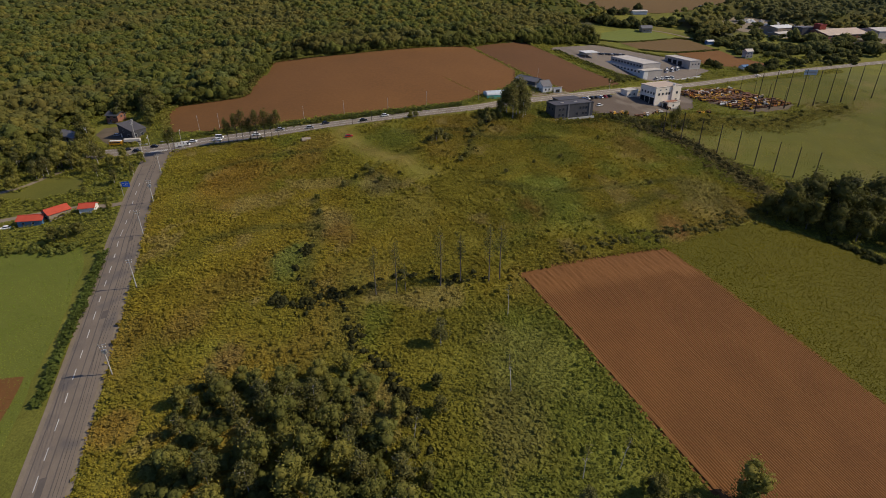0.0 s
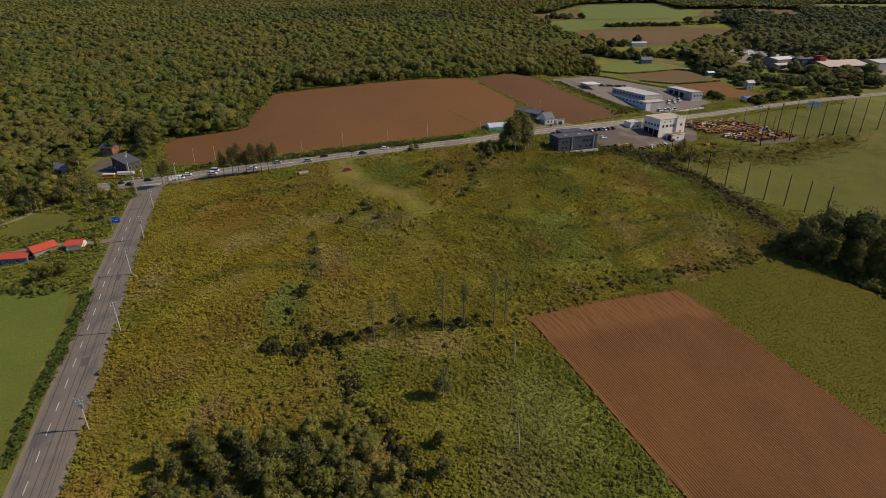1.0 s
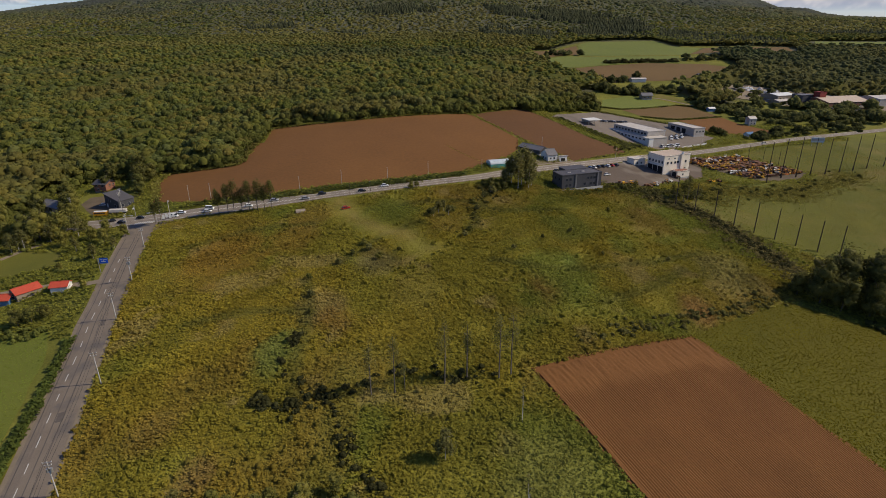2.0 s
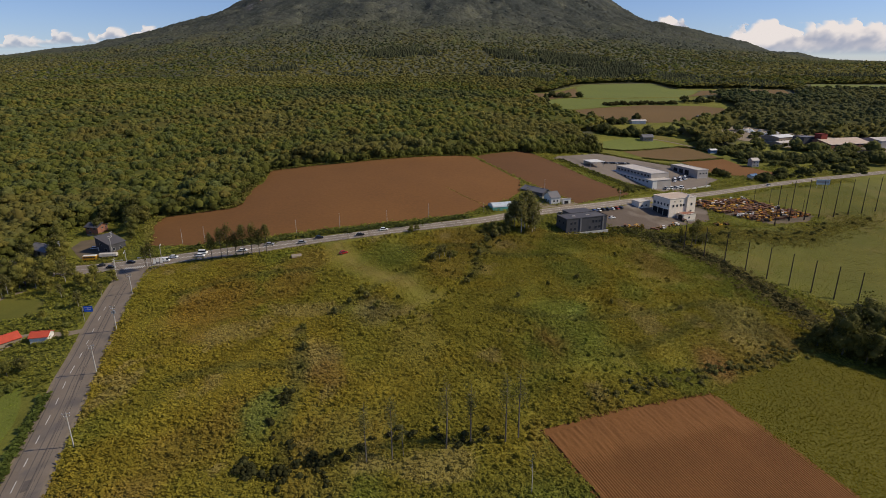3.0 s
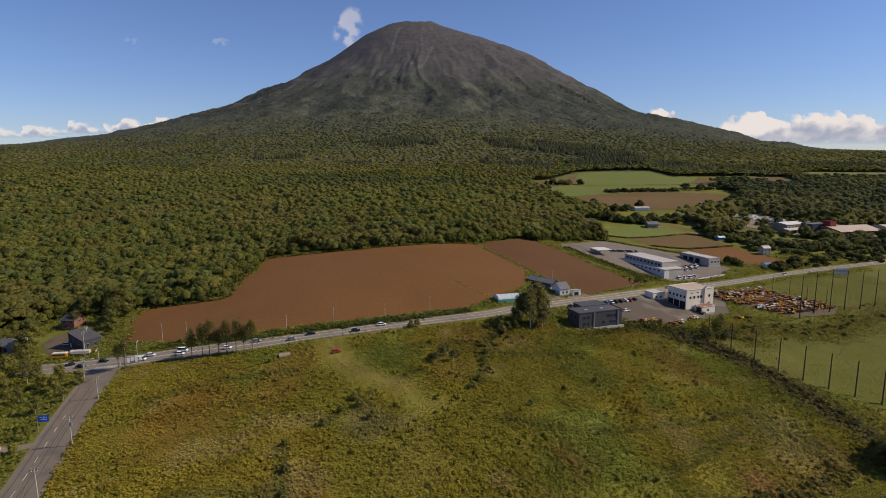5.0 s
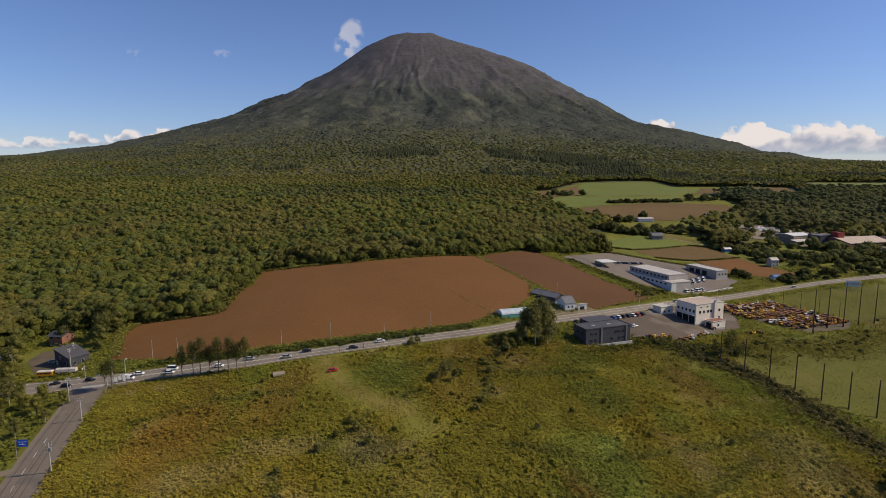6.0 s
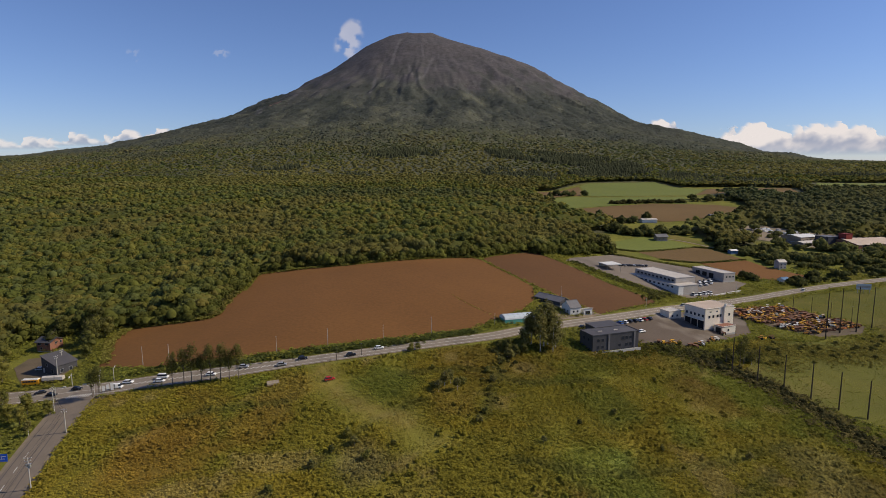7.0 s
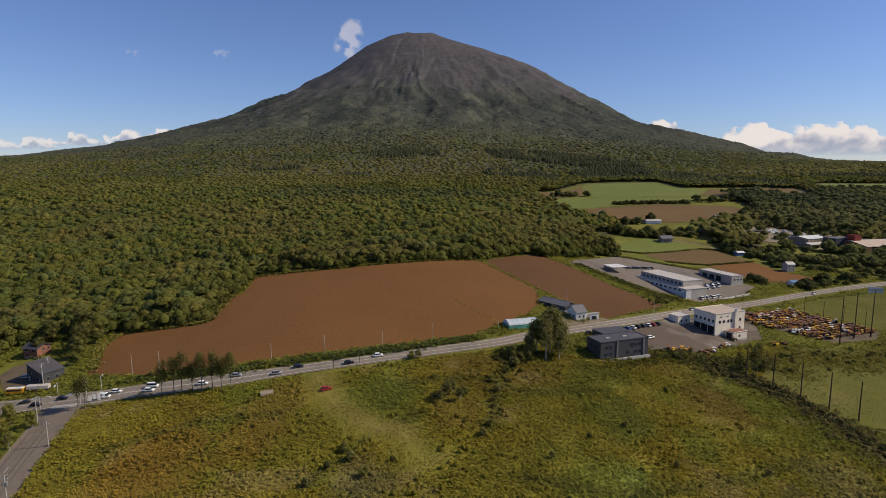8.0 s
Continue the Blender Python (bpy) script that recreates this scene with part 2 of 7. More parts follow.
# ---- the lines of the plan ----
TOWN_ROAD = spline([(-30, -220), (-66, -60), (-89, 50), (-105, 113), (-109, 127.5), (-115, 149), (-121, 169.5), (-127.5, 192), (-133, 208.5), (-137, 224), (-145, 250), (-153, 280), (-157, 299)])
HIGHWAY = spline([(-700, 312), (-420, 306), (-260, 303), (-187, 302.5), (-148, 303), (-132, 304), (-95, 306), (-61, 311.5), (-20, 321.5), (18, 334.5), (38, 345.5), (65, 359.5), (100, 381), (150, 416), (210, 452), (268, 481), (336, 506), (480, 545), (900, 640)])
BIG_FIELD = [(-166, 327), (-176, 352), (-183, 374), (-178, 377), (-134, 379), (-131, 389), (-139, 426), (-131, 430), (-136, 472), (-75, 470), (19, 489), (25, 484), (33, 464), (43, 444), (54, 420), (50, 393), (42, 376), (24, 358), (12, 345), (-20, 334), (-44, 329), (-94, 321), (-135, 319)]
DARK_FIELD = [(27, 487), (38, 500), (66, 521), (74, 523), (94, 485), (111, 447), (128, 427), (132, 417), (117, 405), (84, 378), (80, 386), (68, 402), (57, 421), (45, 444), (35, 464)]
PLOUGH = [(28, 173), (88, 195), (91, 191), (133, 126), (178, 56), (84, 56), (64, 98)]
CROP = [(90, 190.5), (88, 196), (142, 228), (170, 216), (192, 200), (260, 150), (300, 60), (177, 55), (132, 125.5)]
RANGE = [(132, 318), (145, 306), (190, 273), (215, 240), (330, 250), (420, 330), (430, 440), (352, 492), (262, 466), (228, 444), (262, 400), (240, 380), (180, 372)]
LEFT_LAWN = [(-126, 132), (-132, 160), (-141, 190), (-150, 206), (-190, 205), (-300, 200), (-330, 60), (-110, 60), (-121, 115)]
MID_GREEN = [(168, 620), (203, 649), (229, 643), (244, 616), (177, 585), (158, 583)]
MID_GREEN_2 = [(239, 666), (267, 630), (259, 621), (234, 648)]
MID_SOIL = [(177, 582), (243, 613), (257, 606), (271, 573), (224, 559), (193, 560)]
MID_SOIL_2 = [(224, 555), (271, 570), (278, 547), (297, 519), (281, 506), (264, 507), (236, 516)]
FAR_GREEN = [(207, 902), (222, 960), (233, 1030), (258, 1069), (382, 1085), (384, 1011), (425, 984), (371, 903), (316, 905), (260, 896)]
FAR_GREEN_2 = [(152, 870), (188, 895), (214, 886), (352, 890), (329, 828), (273, 833), (212, 812), (162, 793), (152, 818)]
FAR_SOIL_2 = [(146, 962), (179, 958), (228, 1019), (218, 955), (203, 905), (187, 910), (151, 876), (148, 926)]
GARDEN_LAWN = [(-232, 262), (-212, 262), (-208, 277), (-184, 271), (-181, 259), (-198, 252), (-216, 255)]
FAR_SOIL = [(147, 778), (211, 808), (281, 829), (362, 819), (392, 792), (359, 751), (316, 742), (285, 727), (262, 721), (230, 726), (194, 700), (183, 721), (166, 753)]
LOT = [(93, 505), (100, 518), (147, 558), (172, 552), (207, 538), (231, 494), (200, 460), (162, 438), (141, 450)]
YARD = [(64, 357), (75, 353), (94, 340), (120, 345), (140, 358), (172, 380), (180, 402), (168, 418), (150, 408), (128, 396), (97, 371), (74, 358)]
MACHINE_LOT = [(172, 410), (184, 424), (222, 440), (234, 424), (255, 403), (243, 390), (213, 384), (192, 396)]
FAR_FIELD_A = [(374, 905), (427, 979), (485, 1000), (571, 992), (546, 928), (511, 880), (485, 914), (459, 950), (394, 917)]
FAR_FIELD_B = [(665, 1071), (754, 1060), (960, 1060), (900, 990), (719, 974), (601, 970)]
CONIFERS = [
    [(-213, 1551), (-129, 1625), (-3, 1574), (-3, 1514), (-171, 1448)],
    [(105, 1606), (351, 1594), (453, 1475), (467, 1284), (285, 1359), (139, 1475)],
    [(395, 1104), (456, 1249), (548, 1125), (638, 1040), (600, 1012), (487, 1008), (412, 1034)],
    [(254, 1215), (360, 1345), (452, 1294), (391, 1116), (294, 1108), (249, 1096)],
    [(-198, 1190), (-154, 1205), (-133, 1123), (-175, 1084)],
    [(47, 1298), (177, 1253), (232, 1105), (211, 1049), (123, 1103)],
    [(-420, 1330), (-330, 1350), (-310, 1290), (-400, 1270)],
    [(640, 1180), (820, 1230), (1000, 1160), (860, 1110)],
]
MEADOW = [(-66, -60), (-82, 50), (-97, 113), (-108, 150), (-120, 193), (-131, 226), (-146, 280), (-149, 294), (-130, 297), (-95, 299), (-61, 304.5), (-20, 314.5), (18, 327), (38, 337), (60, 322), (95, 338), (122, 345), (142, 356), (180, 375), (238, 378), (228, 350), (190, 300), (160, 296), (215, 240), (142, 229), (89, 196), (28, 174), (64, 96), (84, 40)]
WOOD_EDGE = [(-2600, 236), (-330, 240), (-262, 256), (-240, 290), (-242, 322), (-238, 352), (-232, 372), (-216, 374), (-192, 378), (-183, 379), (-136, 384), (-140, 474), (-75, 474), (19, 493), (42, 509), (80, 527), (110, 545), (135, 566), (160, 590), (118, 600), (150, 640), (178, 672), (186, 700), (140, 770), (138, 860), (136, 966), (176, 968), (226, 1040), (252, 1078), (340, 1100), (390, 1098), (396, 1010), (560, 1010), (800, 1080), (4000, 1150), (4000, 4200), (-4000, 4200)]
EAST_WOOD = [(262, 690), (276, 640), (268, 606), (288, 590), (290, 562), (302, 545), (345, 530), (480, 560), (900, 650), (1600, 700), (3000, 900), (3000, 1240), (800, 1130), (560, 1010), (412, 978), (400, 815), (362, 743), (330, 735), (300, 705)]
WORKS = [(328, 704), (314, 668), (326, 642), (345, 630), (372, 604), (440, 588), (540, 600), (540, 650), (440, 650), (395, 672), (362, 700)]
WORKS_FRONT = [(268, 606), (288, 560), (302, 540), (345, 528), (480, 558), (560, 575), (560, 600), (440, 592), (372, 606), (345, 642), (320, 640), (300, 612)]
CLEAR = [BIG_FIELD, DARK_FIELD, RANGE, MID_GREEN, MID_SOIL, MID_SOIL_2, FAR_GREEN, FAR_SOIL, LOT, YARD, MACHINE_LOT, FAR_FIELD_A, FAR_FIELD_B, FAR_GREEN_2, FAR_SOIL_2, MID_GREEN_2]


# ---- ground ----
def mix3(a, b, f):
    f = np.asarray(f)[..., None]
    return np.asarray(a) * (1 - f) + np.asarray(b) * f


OLIVE, GREEN, GOLD, RUST, STRAW = (0.164, 0.143, 0.02), (0.13, 0.137, 0.021), (0.215, 0.16, 0.02), (0.175, 0.112, 0.028), (0.23, 0.18, 0.065)
ROCK, SLOPE_WOOD = (0.066, 0.063, 0.068), (0.066, 0.068, 0.043)
DITCH = spline([(114, 332), (128, 323), (140, 313), (148, 294), (155, 275), (161, 255), (165, 240)], 6)
TRACK = spline([(-57, 309), (-52, 297), (-43, 280), (-30, 268), (-18, 262), (-12, 250)], 4)

# old furrows and ditches under the weeds, put in as darker colour only
OLD_LINES = [spline(q, 6) for q in ([(28, 322), (23, 310), (18, 296), (16, 284), (11, 264)], [(-56, 226), (-51, 205), (-49, 180), (-47, 160)], [(-45, 236), (-36, 250), (-28, 262), (-12, 274)], [(20, 240), (52, 236), (86, 246), (120, 262)], [(-96, 200), (-70, 206), (-50, 203)], [(-20, 296), (8, 300), (30, 290), (62, 296)], [(60, 212), (84, 226), (104, 244)], [(-120, 262), (-92, 274), (-64, 276)])]

# stands of one plant: x, y, width, colour
STANDS = [(39, 222, 9, RUST), (97, 212, 8, (0.24, 0.14, 0.05)), (-47, 207, 10, STRAW), (-40, 198, 7, RUST), (-58, 181, 9, (0.13, 0.16, 0.04)), (-98, 250, 20, (0.2, 0.125, 0.022)), (-72, 262, 14, (0.19, 0.13, 0.024)), (47, 235, 16, (0.15, 0.17, 0.03)), (54, 242, 6, (0.16, 0.19, 0.04)), (-28, 238, 9, (0.14, 0.12, 0.05)), (60, 275, 14, (0.115, 0.125, 0.022)), (105, 292, 13, (0.18, 0.13, 0.03)), (125, 250, 14, (0.16, 0.14, 0.045)), (-85, 150, 7, (0.18, 0.13, 0.03)), (-90, 112, 7, (0.2, 0.13, 0.03)), (-66, 134, 6, (0.17, 0.115, 0.04)), (-12, 215, 12, (0.19, 0.16, 0.03)), (25, 132, 14, (0.17, 0.155, 0.045)), (20, 110, 10, (0.16, 0.125, 0.05)), (-25, 290, 14, (0.125, 0.14, 0.025)), (-66, 285, 12, (0.19, 0.14, 0.03)), (60, 310, 12, (0.13, 0.135, 0.024)), (84, 262, 10, (0.13, 0.14, 0.024))]


# gullies near the summit, put in as paler and darker colour: plan line and width
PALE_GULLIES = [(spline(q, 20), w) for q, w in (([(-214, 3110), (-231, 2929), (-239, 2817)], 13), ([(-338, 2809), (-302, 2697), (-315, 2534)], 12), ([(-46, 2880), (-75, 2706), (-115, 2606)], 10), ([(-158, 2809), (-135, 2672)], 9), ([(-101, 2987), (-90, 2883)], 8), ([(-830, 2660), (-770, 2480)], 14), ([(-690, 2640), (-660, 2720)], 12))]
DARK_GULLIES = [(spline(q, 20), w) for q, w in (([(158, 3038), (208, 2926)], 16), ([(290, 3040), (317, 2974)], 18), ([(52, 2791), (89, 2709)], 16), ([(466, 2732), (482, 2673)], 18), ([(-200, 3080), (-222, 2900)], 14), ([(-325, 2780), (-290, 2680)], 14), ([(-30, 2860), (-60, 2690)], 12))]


def meadow_tone(x, y):
    """Base colour of the rough meadow: olive weeds with greener, golden, rusty and straw-coloured stands."""
    c = mix3(OLIVE, GREEN, smooth(0.45, 0.62, fbm(x, y, 40, 11)))
    c = mix3(c, GOLD, smooth(0.5, 0.66, fbm(x, y, 55, 21)) * 0.5)
    c = mix3(c, GOLD, 0.25 * smooth(-60, -125, x) * smooth(0.35, 0.6, fbm(x, y, 18, 61)))
    c = mix3(c, RUST, smooth(0.58, 0.7, fbm(x, y, 34, 31)) * 0.4)
    c = mix3(c, STRAW, smooth(0.64, 0.74, fbm(x, y, 16, 41)) * 0.6)
    for px, py, wide, tone in STANDS:
        c = mix3(c, tone, 0.75 * smooth(1.25, 0.5, np.hypot((x - px), (y - py) * 0.8) / wide + 0.9 * (fbm(x, y, 8, 57) - 0.5)))
    c = mix3(c, (0.14, 0.15, 0.028), 0.55 * smooth(175, 140, y) * smooth(-20, 30, x))
    c = mix3(c, (0.12, 0.115, 0.02), 0.5 * smooth(10, 4, near_line(TRACK, x, y)))
    for line in OLD_LINES:
        c = mix3(c, (0.085, 0.085, 0.02), 0.6 * smooth(3.4, 1.0, near_line(line, x, y) + 3 * (fbm(x, y, 9, 49) - 0.5)))
    c = mix3(c, (0.18, 0.13, 0.042), 0.5 * smooth(5.0, 1.6, near_line(TRACK[:16], x, y) + 3 * (fbm(x, y, 7, 47) - 0.5)))
    return c * (0.85 + 0.3 * fbm(x, y, 6, 51))[..., None]


def land_tone(x, y, z):
    lawn = mix3((0.105, 0.115, 0.018), (0.15, 0.135, 0.024), fbm(x, y, 30, 111)) * (0.85 + 0.3 * fbm(x, y, 5, 113))[..., None]
    near = mix3(lawn, meadow_tone(x, y), inside(MEADOW, x, y) * 1.0)
    wood = mix3(SLOPE_WOOD, (0.075, 0.074, 0.036), fbm(x, y, 60, 71))
    # distance haze is put into the colour: woods grey out up the slope
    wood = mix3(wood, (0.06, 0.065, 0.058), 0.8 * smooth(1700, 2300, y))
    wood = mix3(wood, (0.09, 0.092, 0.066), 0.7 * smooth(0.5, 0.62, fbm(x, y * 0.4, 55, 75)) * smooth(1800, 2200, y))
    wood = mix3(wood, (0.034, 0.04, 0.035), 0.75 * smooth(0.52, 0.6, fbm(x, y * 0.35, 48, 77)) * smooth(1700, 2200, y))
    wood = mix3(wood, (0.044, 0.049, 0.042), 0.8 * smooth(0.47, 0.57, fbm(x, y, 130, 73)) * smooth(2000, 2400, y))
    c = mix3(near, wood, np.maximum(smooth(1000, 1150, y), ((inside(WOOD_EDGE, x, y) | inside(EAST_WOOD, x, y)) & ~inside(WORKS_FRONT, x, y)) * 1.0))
    bare = smooth(400, 540, z + 200 * (fbm(x, y, 150, 81) - 0.5) + 110 * (fbm(x, y, 45, 85) - 0.5))
    c = mix3(c, mix3(ROCK, (0.08, 0.072, 0.073), fbm(x, y, 120, 91)) * (0.88 + 0.24 * fbm(x, y, 30, 93))[..., None], bare)
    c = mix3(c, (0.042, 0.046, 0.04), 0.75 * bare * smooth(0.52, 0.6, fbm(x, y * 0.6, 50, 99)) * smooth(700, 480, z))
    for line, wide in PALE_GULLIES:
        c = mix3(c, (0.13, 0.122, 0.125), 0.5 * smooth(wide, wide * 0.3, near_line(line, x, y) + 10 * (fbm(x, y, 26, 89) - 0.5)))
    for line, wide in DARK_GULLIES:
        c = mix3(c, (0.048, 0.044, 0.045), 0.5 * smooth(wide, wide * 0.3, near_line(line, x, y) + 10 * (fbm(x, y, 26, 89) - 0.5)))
    return mix3(c, (0.2, 0.12, 0.095), 0.8 * smooth(34, 18, np.hypot(x + 752, (y - 2640) * 0.7) + 26 * (fbm(x, y, 24, 87) - 0.5)))


def steps(*runs):
    out = []
    for a, b, d in runs:
        out += list(np.arange(a, b, d))
    return np.array(out + [runs[-1][1]])


gx = steps((-4600, -2000, 80), (-2000, -800, 30), (-800, -320, 14), (-320, 340, 5), (340, 900, 14), (900, 2400, 30), (2400, 4600, 80))
gy = steps((-3000, -200, 90), (-200, 40, 12), (40, 560, 5), (560, 1200, 14), (1200, 4000, 22), (4000, 4400, 50))
X, Y = np.meshgrid(gx, gy)
Z = gz(X, Y)
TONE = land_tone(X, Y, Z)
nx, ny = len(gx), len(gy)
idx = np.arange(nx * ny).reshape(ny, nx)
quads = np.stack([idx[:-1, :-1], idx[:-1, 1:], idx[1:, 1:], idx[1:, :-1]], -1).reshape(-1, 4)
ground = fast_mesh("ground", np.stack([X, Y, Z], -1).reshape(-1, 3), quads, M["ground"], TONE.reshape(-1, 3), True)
tagged(ground, "olive meadow and wooded land rising to a bare volcano", "ground", kind="structure")


def patch(name, poly, material, label, category, lift=0.1, step=10.0, kind="structure"):
    """A field or yard laid over the ground inside a plan outline."""
    bm = bmesh.new()
    line = []
    for (x0, y0), (x1, y1) in zip(poly, poly[1:] + poly[:1]):
        n = max(1, int(math.hypot(x1 - x0, y1 - y0) / 5))
        for k in range(n):
            w = 0.5 if k else 0.0
            line.append((x0 + (x1 - x0) * k / n + random.uniform(-w, w), y0 + (y1 - y0) * k / n + random.uniform(-w, w), 0))
    f = bm.faces.new([bm.verts.new(p) for p in line])
    bmesh.ops.triangulate(bm, faces=[f])
    xs, ys = [p[0] for p in line], [p[1] for p in line]
    for low, high, axis in ((min(xs), max(xs), (1, 0, 0)), (min(ys), max(ys), (0, 1, 0))):
        for v in np.arange(low + step, high, step):
            bmesh.ops.bisect_plane(bm, geom=bm.verts[:] + bm.edges[:] + bm.faces[:], plane_co=(v * axis[0], v * axis[1], 0), plane_no=axis)
    for v in bm.verts:
        v.co.z = g1(v.co.x, v.co.y) + lift
    bmesh.ops.recalc_face_normals(bm, faces=bm.faces[:])
    if sum(f.normal.z for f in bm.faces) < 0:
        bmesh.ops.reverse_faces(bm, faces=bm.faces[:])
    for f in bm.faces:
        f.smooth = True
    return tagged(part(name, bm, material, None), label, category, kind=kind)


def at_place(value, p):
    return value(p) if callable(value) else value


def ribbon(name, line, width, material, lift, label="", category="", kind="", parent=None, shift=0.0):
    verts, faces = [], []
    for i, p in enumerate(line):
        a, b = line[max(0, i - 1)], line[min(len(line) - 1, i + 1)]
        d = Vector((b[0] - a[0], b[1] - a[1])).normalized()
        n = Vector((-d.y, d.x))
        for s in (-0.5, -0.17, 0.17, 0.5):
            q = Vector((p[0], p[1])) + n * (s * at_place(width, p) + at_place(shift, p))
            verts.append((q.x, q.y, g1(q.x, q.y) + lift))
        if i:
            for k in range(3):
                faces.append((4 * i - 4 + k, 4 * i - 3 + k, 4 * i + 1 + k, 4 * i + k))
    ob = mesh_object(name, verts, [f[::-1] for f in faces], material, True)
    ob.parent = parent
    return tagged(ob, label, category, kind=kind)

# ---- fields and roads ----
patch("ground_big_field", BIG_FIELD, M["soil_far"], "large freshly tilled brown field before the wood", "field")
patch("ground_dark_field", DARK_FIELD, M["soil_dark"], "darker tilled brown field beside the farm sheds", "field", 0.14)
M["lawn"] = surface("mown_grass", (0.085, 0.09, 0.012), (0.128, 0.12, 0.017), 0.06, 0.95, 0.5, 30, depth=0.2, stain=(0.17, 0.13, 0.036))
M["crop"] = surface("green_crop", (0.08, 0.074, 0.004), (0.108, 0.094, 0.005), 0.05, 0.9, 0.6, 30, depth=0.2)
M["bright_crop"] = surface("bright_green_crop", (0.105, 0.128, 0.021), (0.142, 0.16, 0.029), 0.012, 0.9, 0.5, 30, depth=0.2)
M["far_soil"] = surface("stubble_soil", (0.11, 0.068, 0.024), (0.15, 0.093, 0.034), 0.02, 0.95, 0.4, 30, depth=0.2)
patch("ground_practice_range", RANGE, M["lawn"], "mown green field of the netted practice range", "field", 0.12)
patch("ground_crop_field", CROP, M["crop"], "low dark green crop beside the ridged soil", "field", 0.15)
M["hay"] = surface("hay_stubble_grass", (0.108, 0.13, 0.017), (0.145, 0.158, 0.023), 0.06, 0.95, 0.5, 30, depth=0.2)
patch("ground_left_lawn", LEFT_LAWN, M["hay"], "green hay field beside the side road", "field", 0.12)
patch("ground_mid_green", MID_GREEN, M["bright_crop"], "bright green field by a lone farmhouse", "field", 0.15)
patch("ground_mid_soil", MID_SOIL, M["far_soil"], "striped brown stubble field", "field", 0.15)
patch("ground_mid_soil_two", MID_SOIL_2, M["soil_far"], "small brown field beside the highway", "field", 0.18)
patch("ground_far_green", FAR_GREEN, M["bright_crop"], "far bright green pasture below the wood", "field", 0.3, 20)
patch("ground_far_soil", FAR_SOIL, M["far_soil"], "far brown stubble field", "field", 0.3, 20)
patch("ground_soil_corner", [(-138, 134), (-129.5, 134), (-127, 123), (-126, 112), (-136, 112)], M["soil_far"], "bare brown corner of the hay field", "field", 0.2)
patch("ground_far_strip", FAR_FIELD_A, M["far_soil"], "far narrow brown field", "field", 0.4, 25)
patch("ground_far_strip_two", FAR_FIELD_B, M["bright_crop"], "far narrow green field", "field", 0.4, 25)
patch("ground_far_green_two", FAR_GREEN_2, M["bright_crop"], "far green field with a tree row", "field", 0.3, 20)
patch("ground_far_soil_two", FAR_SOIL_2, M["far_soil"], "far small brown field at the wood", "field", 0.3, 20)
patch("ground_mid_green_two", MID_GREEN_2, M["lawn"], "narrow strip of grass by a farm lane", "field", 0.15)
patch("ground_garden_lawn", GARDEN_LAWN, M["lawn"], "short lawn in a garden clearing", "lawn", 0.1)
ribbon("road_farm_lane", spline([(226, 646), (244, 634), (262, 612), (276, 596)]), 3.0, M["shoulder"], 0.25, "pale lane to the lone farmhouse", "lane", "structure")
M["dirt"] = surface("bare_dirt", (0.1, 0.076, 0.05), (0.145, 0.112, 0.076), 0.25, 0.95, 0.5, 12, stain=(0.075, 0.068, 0.04))
M["lot"] = surface("lot_asphalt", (0.14, 0.115, 0.092), (0.19, 0.158, 0.13), 0.1, 0.9, 0.3, 14, stain=(0.1, 0.085, 0.07))
patch("pavement_lot", LOT, M["lot"], "grey asphalt lot round the long workshops", "yard", 0.2)
patch("pavement_yard", YARD, M["yard"], "dark asphalt yard between office and garage", "yard", 0.2)
patch("pavement_machine_lot", MACHINE_LOT, M["dirt"], "gravel lot crowded with old farm machines", "yard", 0.2)
ribbon("road_side_shoulder", TOWN_ROAD, 15.0, M["shoulder"], 0.08, "gravel verge of the side road", "road verge", "structure")
road = ribbon("road_side", TOWN_ROAD, 12.0, M["asphalt"], 0.14, "worn two-lane asphalt side road with white dashes", "road", "structure")


def carriageway(p):
    """The highway is wider where it has a turning lane at the crossing."""
    return 7.0 + 3.2 * float(smooth(-62, -100, p[0])) * float(smooth(-240, -200, p[0]))


ribbon("road_highway_verge", HIGHWAY, lambda p: carriageway(p) + 1.6, M["shoulder"], 0.22, "gravel verge of the highway", "road verge", "structure")
M["highway"] = surface("pale_asphalt", (0.19, 0.157, 0.122), (0.235, 0.197, 0.158), 0.2, 0.9, 0.3, 14, stain=(0.15, 0.125, 0.1))
highway = ribbon("road_highway", HIGHWAY, carriageway, M["highway"], 0.28, "grey two-lane asphalt highway with white lines", "road", "structure")
for s in (-1, 1):
    ribbon("edge_line", HIGHWAY, 0.2, M["line"], 0.30, parent=highway, shift=lambda p, s=s: s * (carriageway(p) / 2 - 0.5))
ribbon("centre_line", HIGHWAY, 0.2, M["line"], 0.30, parent=highway)


def dashes(line, parent, first, last, period, length, width, lift, shift):
    fine = spline([tuple(p) for p in line], 1.0)
    dist = [0.0]
    for a, b in zip(fine, fine[1:]):
        dist.append(dist[-1] + (b - a).length)
    dist = np.array(dist)
    at = first
    while at < last:
        keep = [p for p, d in zip(fine, dist) if at <= d <= at + length]
        if len(keep) > 1:
            ribbon("lane_dash", keep, width, M["line"], lift, parent=parent, shift=shift)
        at += period


dashes(TOWN_ROAD, road, 90, 495, 9.3, 5.2, 0.26, 0.16, 2.3)


